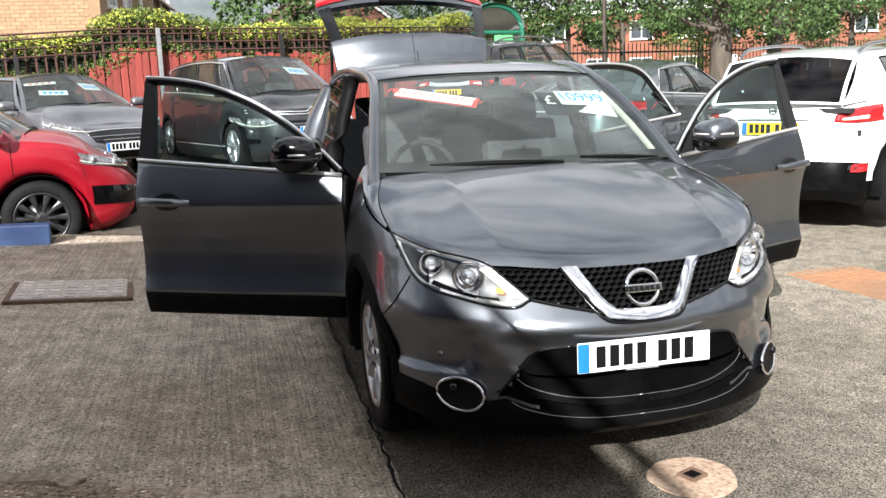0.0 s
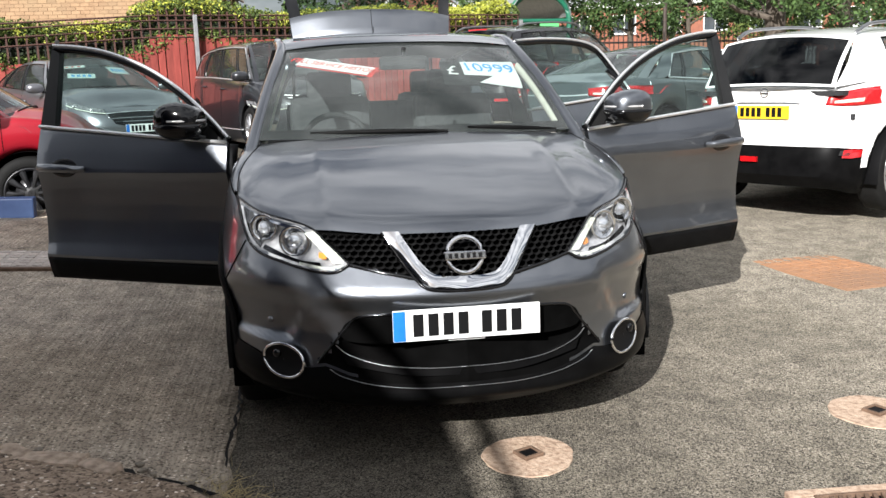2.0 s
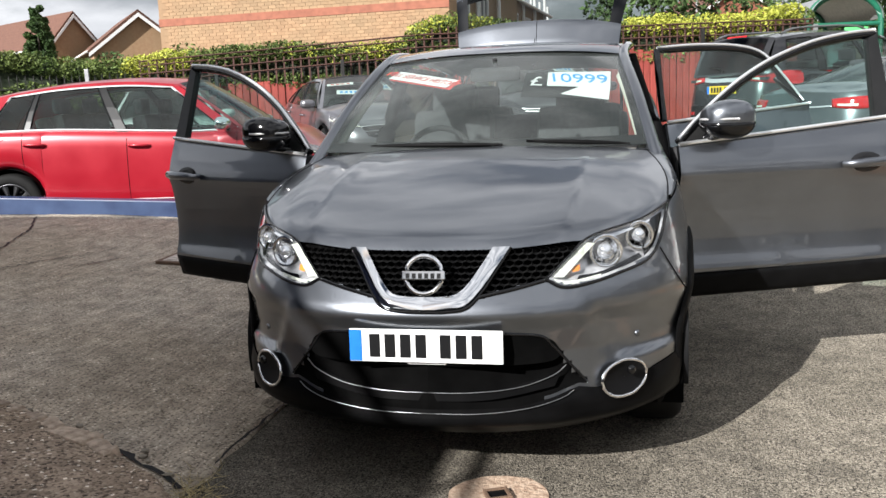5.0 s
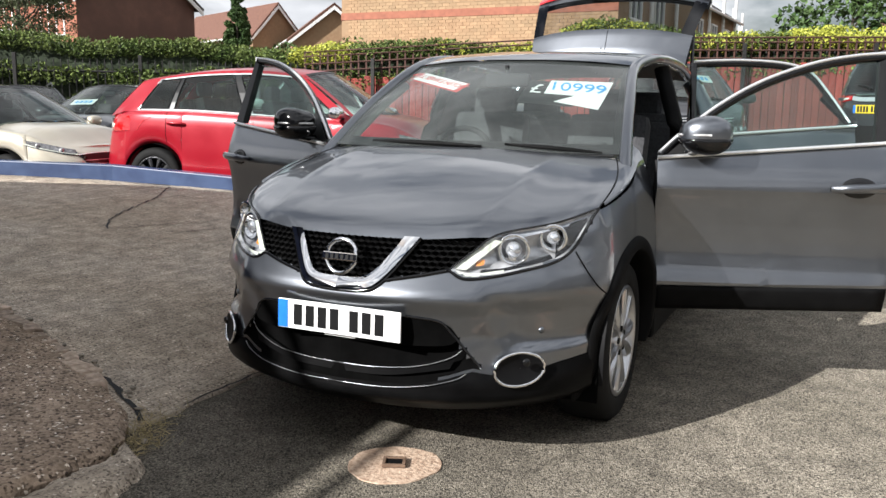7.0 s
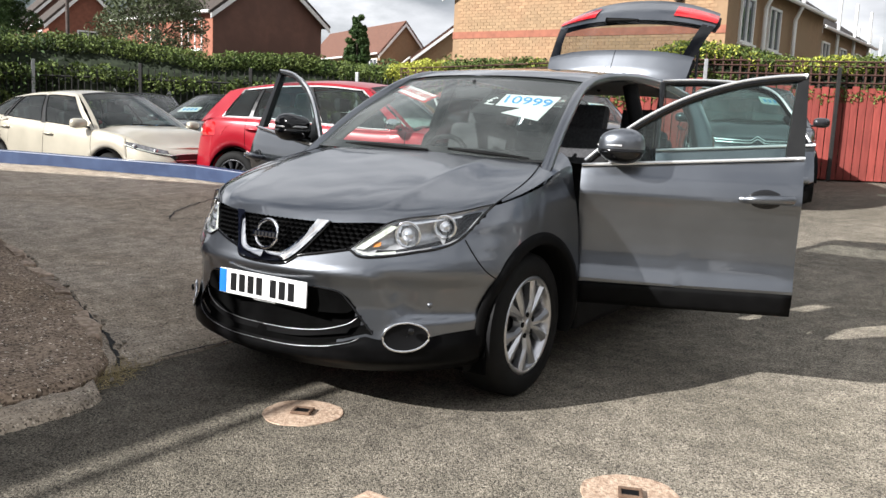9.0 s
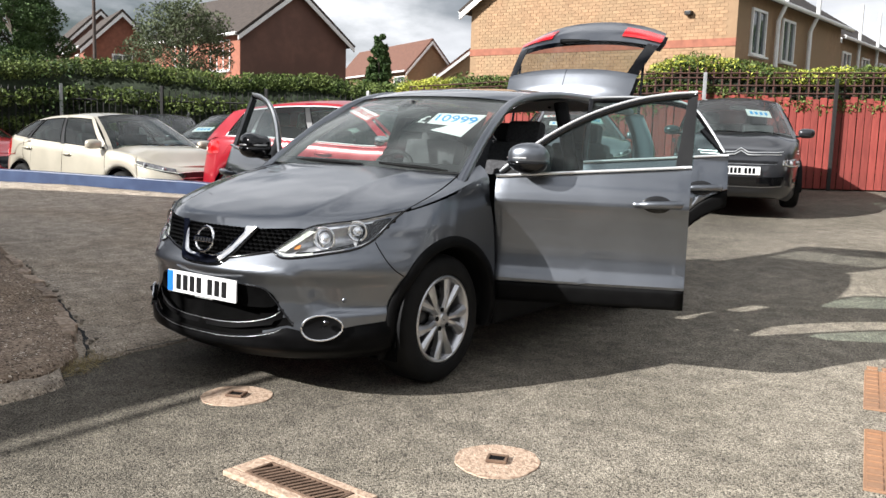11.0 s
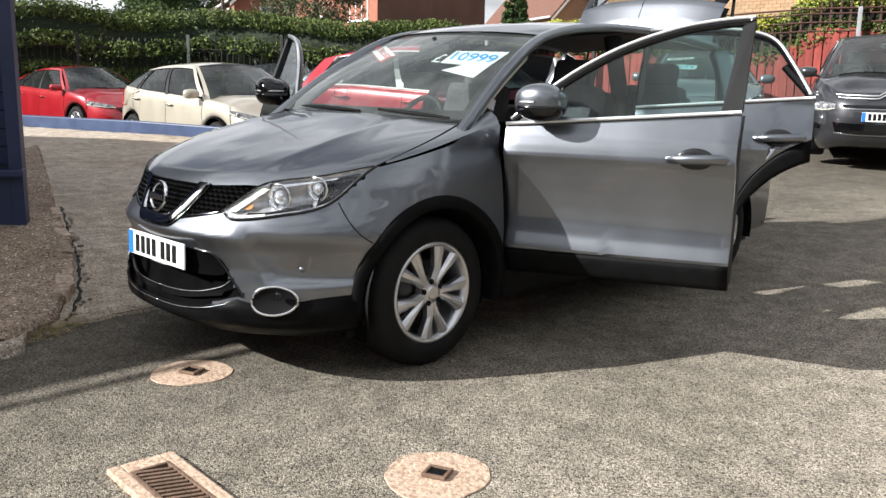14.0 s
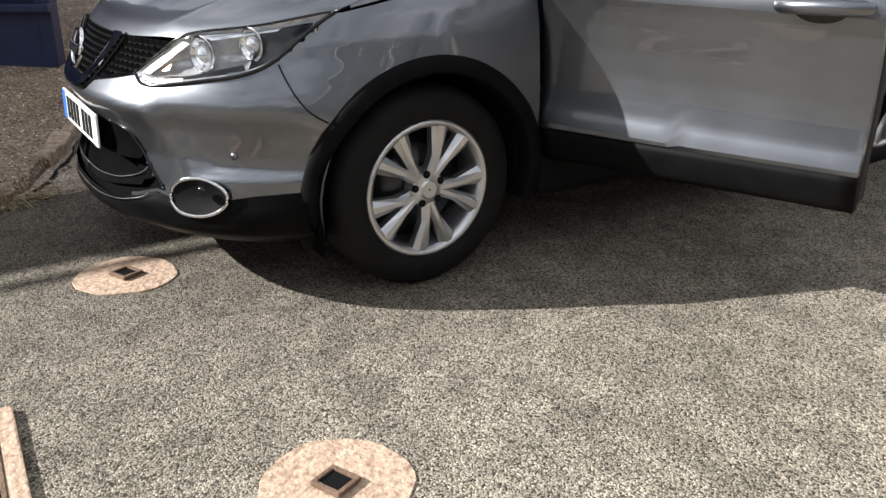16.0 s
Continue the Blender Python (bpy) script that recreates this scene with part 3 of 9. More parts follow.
def end_patch(S, kind, top, low, off, s=1, nu=16, nv=4, back=0.03):
    """A piece laid on the nose or tail between two lines in (y, z), with turned-in edges."""
    bm = bmesh.new()
    a, b = smooth_curve([(*q, 0) for q in top], nu + 1), smooth_curve([(*q, 0) for q in low], nu + 1)
    rows = []
    for i in range(nu + 1):
        row = [S.end(kind, s * a[i].x, a[i].y, -back)]
        for j in range(nv + 1):
            q = a[i].lerp(b[i], j / nv)
            row.append(S.end(kind, s * q.x, q.y, off))
        row.append(S.end(kind, s * b[i].x, b[i].y, -back))
        rows.append(row)
    rows = [[S.end(kind, s * q[0], q[1], -back) for q in [(a[0].lerp(b[0], max(0, min(1, (j - 1) / nv))).x, a[0].lerp(b[0], max(0, min(1, (j - 1) / nv))).y) for j in range(nv + 3)]]] + rows + [[S.end(kind, s * q[0], q[1], -back) for q in [(a[-1].lerp(b[-1], max(0, min(1, (j - 1) / nv))).x, a[-1].lerp(b[-1], max(0, min(1, (j - 1) / nv))).y) for j in range(nv + 3)]]]
    grid(bm, rows)
    bmesh.ops.remove_doubles(bm, verts=bm.verts[:], dist=0.0003)
    bmesh.ops.recalc_face_normals(bm, faces=bm.faces[:])
    return bm


def wheel_mesh(r, width, rim, spokes=10, twin=False):
    """Meshes for a wheel round the local y axis, its face towards -y."""
    t = bmesh.new()
    h = width / 2
    lathe(t, [(rim, h), (rim + 0.02, h + 0.004), (r - 0.03, h + 0.002), (r - 0.006, h - 0.022), (r, h - 0.05), (r, -h + 0.05), (r - 0.006, -h + 0.022), (r - 0.03, -h - 0.002), (rim + 0.022, -h - 0.006), (rim + 0.004, -h + 0.004), (rim - 0.004, -h + 0.03)], 40)
    a = bmesh.new()
    lathe(a, [(rim - 0.004, -h + 0.03), (rim + 0.006, -h + 0.002), (rim - 0.004, -h - 0.004), (rim - 0.018, -h + 0.004), (rim - 0.03, -h + 0.05), (rim - 0.035, h)], 40)
    sp = bmesh.new()
    for k in range(spokes):
        ang = 2 * math.pi * k / spokes
        if twin:
            ang = 2 * math.pi * (k // 2) / (spokes // 2) + (0.265 if k % 2 else -0.265)
        lean = 0.16 * (1 if k % 2 else -1) if twin else 0.0
        c0 = (math.cos(ang - lean), math.sin(ang - lean))
        c1 = (math.cos(ang), math.sin(ang))
        prev = []
        for rr, wd, yy, c in ((0.045, 0.020, -h + 0.012, c0), (0.5 * rim, 0.0175, -h + 0.004, ((c0[0] + c1[0]) / 2, (c0[1] + c1[1]) / 2)), (rim - 0.012, 0.034, -h + 0.006, c1)):
            u = Vector((c[0], 0, c[1])).normalized()
            t_ = Vector((-u.z, 0, u.x))
            p = u * rr
            prev.append([p + t_ * wd + Vector((0, yy + 0.010, 0)), p + t_ * wd * 0.35 + Vector((0, yy - 0.004, 0)), p - t_ * wd * 0.35 + Vector((0, yy - 0.004, 0)), p - t_ * wd + Vector((0, yy + 0.010, 0)), p - t_ * wd + Vector((0, yy + 0.04, 0)), p + t_ * wd + Vector((0, yy + 0.04, 0))])
        rings = [[sp.verts.new(q) for q in ring] for ring in prev]
        for A, B in zip(rings, rings[1:]):
            for j in range(6):
                sp.faces.new((A[j], A[(j + 1) % 6], B[(j + 1) % 6], B[j]))
    lathe(sp, [(0.004, -h - 0.002), (0.028, -h - 0.002), (0.034, -h + 0.004), (0.062, -h + 0.010), (0.07, -h + 0.05)], 24)
    bmesh.ops.recalc_face_normals(sp, faces=sp.faces[:])
    d = bmesh.new()
    lathe(d, [(0.02, -h + 0.07), (rim * 0.62, -h + 0.07), (rim * 0.62, -h + 0.09), (rim - 0.03, -h + 0.13), (rim - 0.03, h * 0.9)], 32)
    return t, a, sp, d


def wheel(parent, place, r, width, rim, mat, side, spokes=10, twin=False):
    t, a, sp, d = wheel_mesh(r, width, rim, spokes, twin)
    w = part("wheel", a, mat, parent, smooth=True)
    w.matrix_basis = Matrix.Translation(place) @ (Matrix() if side < 0 else Matrix.Rotation(math.pi, 4, "Z"))
    part("tyre", t, M["rubber"], w, smooth=True)
    part("spokes", sp, mat, w)
    part("brake_disc", d, M["dark_alloy"], w, smooth=True)
    return w


def number_plate(parent, m, mat, width=0.52, bars=7, blue=True, name="number_plate"):
    """A plate in the local x-z plane, facing -y, with plain bars for its characters."""
    bm = bmesh.new()
    box(bm, (0, 0, 0), (width, 0.008, 0.111), bevel=0.003)
    p = part(name, bm, mat, parent)
    p.matrix_basis = m
    if blue:
        bm = bmesh.new()
        box(bm, (-width / 2 + 0.022, -0.0045, 0), (0.042, 0.003, 0.105))
        part("blue_band", bm, M["plate_blue"], p)
    x = -width / 2 + 0.082
    for k in range(bars):
        if k == 4:
            x += 0.030
        bm = bmesh.new()
        wdt = 0.036
        box(bm, (x + wdt / 2 - 0.012, -0.005, 0), (wdt, 0.003, 0.079), bevel=0.001)
        part("character_bar", bm, M["ink"], p)
        x += (width - 0.13) / 7.4
    return p


def arch_liner(parent, x, wy, r, depth, side, mat, along_x=False):
    """The dark inside of a wheel arch: the upper part of a drum, open below."""
    bm = bmesh.new()
    prof = [(r, 0), (r, depth), (0.05, depth)]
    rows = []
    for k in range(25):
        t = radians(-12 + 204 * k / 24)
        row = []
        for rr, a in prof:
            p = (rr * math.cos(t), rr * math.sin(t))
            row.append(Vector((x + p[0], side * (wy - a), p[1])) if along_x else Vector((side * (x - a), wy + p[0], p[1])))
        rows.append(row)
    grid(bm, rows)
    bmesh.ops.recalc_face_normals(bm, faces=bm.faces[:])
    ob = part("arch_liner", bm, mat, parent, smooth=True)
    ob.location.z = r - 0.055
    return ob


def mirror_shell(c, s, size=(0.075, 0.115, 0.07)):
    """A door mirror's shell: blunt behind, rounded in front."""
    bm = bmesh.new()
    bmesh.ops.create_icosphere(bm, subdivisions=3, radius=1.0)
    for v in bm.verts:
        q = v.co
        v.co = Vector((max(q.x, -0.45) * size[0] * 1.1, math.copysign(abs(q.y) ** 0.7, q.y) * size[1] - 0.2 * size[1] * max(0, q.x) * s, math.copysign(abs(q.z) ** 0.75, q.z) * size[2])) + Vector(c)
    return bm


def parked_car(p, paint_mat, label, place, heading, group="cars parked on the forecourt"):
    """A closed parked car; p gives its sizes and its style."""
    z = p.get("z", ground_z(*place))
    car = thing("parked_car", label, "car", Matrix.Translation((place[0], place[1], z)) @ Matrix.Rotation(radians(heading), 4, "Z"), group)
    S = Skin(p)
    hl, w = S.hl, S.w
    clad = p.get("clad", ())
    # the tub: half a plan loop from tail to nose, mirrored
    xs = sorted(set([round(-0.93 * hl + 1.86 * hl * i / 64, 4) for i in range(65)] + [c + k for c in (p["fx"], p["rx"]) for k in (-p["wr"] - 0.05, -p["wr"] - 0.046, p["wr"] + 0.05, p["wr"] + 0.046)]))
    loop = [(-hl * (1 - (y / w) ** p.get("nr", 5.0)) ** (1 / p.get("nr", 5.0)), y) for y in [S.half(-0.93 * hl) * i / 12 for i in range(12)]]
    loop += [(x, S.half(x)) for x in xs]
    loop += [(hl * (1 - (y / w) ** p.get("nf", 4.2)) ** (1 / p.get("nf", 4.2)), y) for y in [S.half(0.93 * hl) * i / 12 for i in range(11, -1, -1)]]
    ts = [0, 0.03, 0.07, 0.12, 0.18, 0.25, 0.33, 0.42, 0.51, 0.60, 0.68, 0.76, 0.83, 0.89, 0.94, 0.975, 1.0]
    body, black = bmesh.new(), bmesh.new()
    f0, f1 = p["foot"]
    for s in (1, -1):
        rows = [[S.at(x, s * y, t) for t in ts] for x, y in loop]
        for A, B, (xa, ya), (xb, yb) in zip(rows, rows[1:], loop, loop[1:]):
            for j in range(len(ts) - 1):
                zz = (A[j].z + B[j + 1].z) / 2
                xm = (xa + xb) / 2
                dark = clad and zz < (clad[1] if xm < -0.86 * hl else clad[0])
                for wx in (p["fx"], p["rx"]):
                    if clad and math.hypot(xm - wx, zz - p["wr"]) < p["wr"] + 0.11 and abs(ya) > 0.8 * w:
                        dark = True
                t_ = black if dark else body
                t_.faces.new([t_.verts.new(q) for q in (A[j], B[j], B[j + 1], A[j + 1])])
        # bonnet and tail deck, closed across to the middle
        for (xa, ya), (xb, yb) in zip(loop, loop[1:]):
            if f0 + 0.02 < (xa + xb) / 2 < f1 - 0.02:
                continue
            for r0, r1 in ((1, 0.97), (0.97, 0.86), (0.86, 0.7), (0.7, 0.5), (0.5, 0.25), (0.25, 0)):
                quad = []
                for (x, y), r in (((xa, ya), r0), ((xb, yb), r0), ((xb, yb), r1), ((xa, ya), r1)):
                    q = S.at(x, s * y, 1.0)
                    crown = 0.055 * step01((1 - r) / 0.5) * step01((hl - abs(x)) / 0.5) + 0.012 * math.exp(-((r - 0.62) / 0.1) ** 2) * step01((hl - abs(x)) / 0.6) * (x > 0)
                    quad.append(Vector((q.x, q.y * r, q.z + crown + 0.02 * (1 - r * r))))
                if (quad[0] - quad[2]).length > 1e-5:
                    body.faces.new([body.verts.new(q) for q in quad])
    # glasshouse: pillars and roof go with the body, panes are their own
    T0, T1 = 0.05, 0.90
    pil = p["pillars"]
    for s in (1, -1):
        for u0, u1, what in pil:
            post = bmesh.new()
            n = max(1, int((u1 - u0) / 0.06))
            for i in range(n):
                ua, ub = u0 + (u1 - u0) * i / n, u0 + (u1 - u0) * (i + 1) / n
                bands = ((0, T0), (T1, 1)) if what == "glass" else ((0, 0.25), (0.25, 0.5), (0.5, 0.75), (0.75, T1), (T1, 1))
                for t0, t1 in bands:
                    t_ = post if what == "black" and t1 <= T1 else body
                    t_.faces.new([t_.verts.new(q) for q in (S.flank(ua, t0, s), S.flank(ub, t0, s), S.flank(ub, t1, s), S.flank(ua, t1, s))])
            if what == "black":
                part("window_pillar", post, M["satin_black"], car, smooth=True)
            else:
                post.free()
            if what == "glass":
                bm = bmesh.new()
                grid(bm, [[S.flank(u0 + (u1 - u0) * i / 8, T0 + (T1 - T0) * j / 6, s, -0.004) for i in range(9)] for j in range(7)])
                bmesh.ops.recalc_face_normals(bm, faces=bm.faces[:])
                part("side_window", bm, p.get("side_glass", M["tint_glass"]), car, smooth=True)
                bm = bmesh.new()
                e = [(u0, T0), (u1, T0), (u1, T1), (u0, T1)]
                ring = []
                for (ua, ta), (ub, tb) in zip(e, e[1:] + e[:1]):
                    ring += [S.flank(ua + (ub - ua) * k / 6, ta + (tb - ta) * k / 6, s, 0.0) for k in range(6)]
                tube(bm, ring, 0.008, 5, True)
                part("window_seal", bm, M["gloss_black"], car)
    for end, name, edge in ((1, "windscreen", 0.93), (0, "rear_window", p.get("rear_edge", 0.86))):
        for a0, a1, t0, t1 in ((-1, -edge, 0, 1), (edge, 1, 0, 1), (-edge, edge, 0.955, 1), (-edge, edge, 0, 0.045)):
            rows = [[S.screen(a0 + (a1 - a0) * i / 10, t0 + (t1 - t0) * j / 6, end) for i in range(11)] for j in range(7)]
            if abs(a1 - a0) > 1 and end == 1:
                bm = bmesh.new()
                grid(bm, rows)
                part("screen_border", bm, M["satin_black"], car, smooth=True)
            else:
                grid(body, rows)
        bm = bmesh.new()
        grid(bm, [[S.screen(-edge + 2 * edge * i / 24, 0.045 + 0.91 * j / 10, end, -0.003) for i in range(25)] for j in range(11)])
        bmesh.ops.recalc_face_normals(bm, faces=bm.faces[:])
        part(name, bm, M["car_screen"] if end else p.get("rear_glass", M["dark_glass"]), car, smooth=True)
    grid(body, [[(lambda e, a: Vector((e.x + a_x * (1 - a * a), e.y * a, e.z + 0.055 * (1 - a * a))))(S.rail(u), a) for a in [i / 10 - 1 for i in range(21)]]
                for u, a_x in [(k / 24, (p.get("bow", 0.20) * 0.55 * step01((k / 24 - 0.6) / 0.4)) - 0.055 * step01((0.4 - k / 24) / 0.4)) for k in range(25)]])
    for b, name, mat in ((body, "body", paint_mat), (black, "cladding", M["bumper_black"])):
        bmesh.ops.remove_doubles(b, verts=b.verts[:], dist=0.0006)
        bmesh.ops.recalc_face_normals(b, faces=b.faces[:])
        if not b.faces:
            b.free()
        else:
            ob = part(name, b, mat, car, smooth=True)
            ob.data.set_sharp_from_angle(angle=radians(38))
    # bright line round the side windows
    gl = [q for q in pil if q[2] != "paint"]
    if p.get("bright"):
        for s in (1, -1):
            bm = bmesh.new()
            ua, ub = gl[0][0], gl[-1][1]
            tube(bm, [S.flank(ua + (ub - ua) * k / 24, T0 - 0.02, s, 0.004) for k in range(25)] + [S.flank(ub - (ub - ua) * k / 24, T1 + 0.015, s, 0.004) for k in range(25)], 0.011, 5, True)
            part("bright_trim", bm, M["chrome_soft"], car)
    for s in (1, -1):
        if p.get("rails"):
            bm = bmesh.new()
            tube(bm, [(lambda q: Vector((q.x, s * (q.y - 0.05), q.z + 0.035 + 0.05 * min(1, i / 1.5, (16 - i) / 1.5))))(S.rail(0.06 + 0.80 * i / 16)) for i in range(17)], 0.017, 6)
            part("roof_rail", bm, M["satin"], car, smooth=True)
        # mirror, on a short foot
        q = S.foot(0.955)
        c = Vector((q.x - 0.02, s * (q.y + 0.14), q.z + 0.075))
        mr = part("wing_mirror", mirror_shell(c, s), p.get("mirror", paint_mat), car, smooth=True)
        bm = bmesh.new()
        box(bm, (c.x - 0.036, c.y, c.z), (0.006, 0.19, 0.105), None, 0.002)
        part("mirror_glass", bm, M["chrome"], mr)
        bm = bmesh.new()
        tube(bm, [(q.x, s * (q.y - 0.02), q.z + 0.02), (q.x - 0.01, s * (q.y + 0.07), q.z + 0.035)], [0.03, 0.022], 8, flat=0.6)
        part("mirror_foot", bm, M["satin_black"], mr)
        for x0, x1 in p["doors"]:
            zz = S.belt(x0 + 0.12) - 0.13
            h = S.side(x0 + 0.13, zz, s)
            bm = bmesh.new()
            tube(bm, smooth_curve([h + Vector((-0.11, 0, 0)), h + Vector((-0.07, s * 0.035, 0.003)), h + Vector((0.07, s * 0.035, 0.0)), h + Vector((0.11, 0, -0.004))], 9), 0.014, 6)
            part("door_handle", bm, p.get("handle", paint_mat), car, smooth=True)
        for x in sorted({d for dd in p["doors"] for d in dd}):
            bm = bmesh.new()
            zl = max(0.33, S.low(x, w) + 0.06)
            tube(bm, [S.side(x, zl + (S.belt(x) - 0.01 - zl) * k / 12, s, 0.0) for k in range(13)], 0.004, 4)
            part("shut_line", bm, M["ink"], car)
        bm = bmesh.new()
        xa, xb = p["doors"][0][0], p["doors"][-1][1]
        tube(bm, [S.side(xa + (xb - xa) * k / 20, S.low(xa + (xb - xa) * k / 20, 0) + 0.20, s, 0.001) for k in range(21)], 0.008, 4)
        part("side_strip", bm, M["satin_black"] if not p.get("bright") else M["chrome_soft"], car)
        # lamps
        if p.get("head"):
            top, low = p["head"]
            hd = part("headlamp", end_patch(S, 1, top, low, 0.003, s), M["lamp_dark"], car, "clear headlamp", smooth=True)
            a, b = [Vector((*q, 0)) for q in top], [Vector((*q, 0)) for q in low]
            for k, r in ((0.36, 0.040), (0.66, 0.034)):
                ta, tb = smooth_curve(a, 11)[int(k * 10)], smooth_curve(b, 11)[int(k * 10)]
                c = S.end(1, s * (ta.x + tb.x) / 2, (ta.y + tb.y) / 2, -0.012)
                bm = bmesh.new()
                r = min(r, 0.46 * (ta - tb).length)
                bmesh.ops.create_icosphere(bm, subdivisions=2, radius=r)
                for v in bm.verts:
                    v.co = Vector((v.co.x * 0.6, v.co.y, v.co.z)) + c
                part("projector", bm, M["headlamp_bowl"], hd, smooth=True)
            ta, tb = smooth_curve(a, 7), smooth_curve(b, 7)
            bm = bmesh.new()
            tube(bm, [S.end(1, s * q.x, q.y, 0.006) for q in [x.lerp(y, 0.86) for x, y in zip(ta, tb)]], 0.007, 5)
            part("light_guide", bm, M["lamp_white"], hd, "white light strip", smooth=True)
        if p.get("tail_lamp"):
            top, low = p["tail_lamp"]
            tl = part("tail_lamp", end_patch(S, -1, top, low, 0.012, s), M["red_lens"], car, "red tail lamp", smooth=True)
            a, b = smooth_curve([(*q, 0) for q in top], 9), smooth_curve([(*q, 0) for q in low], 9)
            bm = end_patch(S, -1, [tuple(a[i].lerp(b[i], 0.58))[:2] for i in (1, 2, 4)], [tuple(a[i].lerp(b[i], 0.80))[:2] for i in (1, 2, 4)], 0.016, s, 8, 3)
            part("reversing_lens", bm, M["lamp_white"], tl, smooth=True)
        for kind, top, low, name, mat in p.get("patches", ()):
            part(name, end_patch(S, kind, top, low, 0.010, s, 14, 3), M[mat], car, smooth=False)
    for kind, top, low, name, mat in p.get("single", ()):
        part(name, end_patch(S, kind, top, low, 0.012, 1, 10, 3), M[mat], car)
    for kind, zz, bars, mat in p.get("plates", ()):
        turn = Matrix.Rotation(math.pi / 2 if kind > 0 else -math.pi / 2, 4, "Z")
        q = max(abs(S.end(kind, 0, zz + d).x) for d in (-0.05, 0, 0.05))
        number_plate(car, Matrix.Translation((kind * (q + 0.022), 0, zz)) @ turn, M[mat], bars=bars)
    if p.get("badge"):
        kind, zz, r = p["badge"]
        q = S.end(kind, 0, zz, 0.014)
        bm = bmesh.new()
        tube(bm, [(q.x, r * math.cos(2 * math.pi * k / 24), zz + r * math.sin(2 * math.pi * k / 24)) for k in range(24)], r * 0.2, 6, True)
        box(bm, (q.x, 0, zz), (0.012, r * 2.3, r * 0.4), None, 0.003)
        part("badge", bm, M["chrome"], car, smooth=True)
    if p.get("chevron"):
        for zz in p["chevron"]:
            bm = bmesh.new()
            pts = [(-0.80, zz + 0.030), (-0.5, zz + 0.005), (-0.16, zz - 0.004), (-0.09, zz), (0, zz + 0.055), (0.09, zz), (0.16, zz - 0.004), (0.5, zz + 0.005), (0.80, zz + 0.030)]
            tube(bm, [S.end(1, y, q, 0.010) for y, q in pts], 0.0085, 6)
            part("chrome_bar", bm, M["chrome_soft"], car, "double chrome line with a chevron", smooth=True)
    if p.get("wiper"):
        bm = bmesh.new()
        tube(bm, [S.screen(-0.02, 0.08, 0, 0.02), S.screen(0.12, 0.16, 0, 0.025), S.screen(0.42, 0.20, 0, 0.018)], [0.024, 0.015, 0.009], 6)
        part("rear_wiper", bm, M["black_plastic"], car)
        bm = bmesh.new()
        q = S.screen(0, 1.0, 0, 0.012)
        box(bm, (q.x + 0.02, 0, q.z - 0.012), (0.03, 0.34, 0.03), None, 0.008)
        part("brake_light", bm, M["red_lens"], car)
    # front wipers and the cabin seen through the glass
    for a0, a1 in ((-0.72, 0.02), (0.05, 0.70)):
        bm = bmesh.new()
        tube(bm, [S.screen(a0 + (a1 - a0) * k / 8, 0.03 + 0.03 * math.sin(math.pi * k / 8), 1, 0.012) for k in range(9)], 0.008, 5)
        part("wiper", bm, M["black_plastic"], car)
    bm = bmesh.new()
    box(bm, (0.5 * (p["fx"] + p["rx"]), 0, p["sill"] + 0.08), (p["L"] * 0.80, p["W"] * 0.72, 0.12))
    box(bm, ((f0 + f1) / 2, 0, S.belt(0) - 0.24), (f1 - f0 - 0.2, p["W"] * 0.80, 0.05))
    zc = S.belt(f1)
    box(bm, (f1 - 0.24, 0, zc - 0.06), (0.62, p["W"] * 0.82, 0.12), None, 0.05)
    box(bm, (f0 + 0.25, 0, S.belt(f0) - 0.05), (0.5, p["W"] * 0.74, 0.04))
    part("interior", bm, M["cabin"], car)
    bm = bmesh.new()
    tube(bm, [Vector((f1 - 0.62, -0.36, zc + 0.0)) + Matrix.Rotation(-0.5, 3, "Y") @ Vector((0, 0.18 * math.cos(k), 0.18 * math.sin(k))) for k in [2 * math.pi * i / 20 for i in range(20)]], 0.016, 6, True)
    part("steering_wheel", bm, M["cabin"], car, smooth=True)
    bm = bmesh.new()
    q = S.screen(0, 0.84, 1, -0.08)
    box(bm, q, (0.04, 0.24, 0.065), None, 0.015)
    part("rear_view_mirror", bm, M["cabin"], car)
    bm = bmesh.new()
    box(bm, (f1 - 2.12, 0, S.belt(0) - 0.05), (0.14, p["W"] * 0.74, 0.46), Matrix.Rotation(-0.22, 3, "Y"), 0.04)
    part("rear_bench", bm, M["seat"], car)
    for sx in (f1 - 1.12, f1 - 2.0):
        for sy in (-0.36, 0.36):
            bm = bmesh.new()
            box(bm, (sx, sy, S.belt(sx) - 0.05), (0.16, 0.46, 0.44), Matrix.Rotation(-0.2, 3, "Y"), 0.05)
            box(bm, (sx - 0.07, sy, S.belt(sx) + 0.26), (0.1, 0.26, 0.17), None, 0.04)
            part("seat", bm, M["seat"], car)
    for wx in (p["fx"], p["rx"]):
        for s in (-1, 1):
            arch_liner(car, wx, w - 0.03, p["wr"] + 0.05, 0.32, s, M["ink"], True)
            wheel(car, (wx, s * (w - 0.15), p["wr"]), p["wr"], 0.21, p["wr"] * 0.68, p.get("rim", M["alloy"]), s, p.get("spokes", 10))
    return car, S


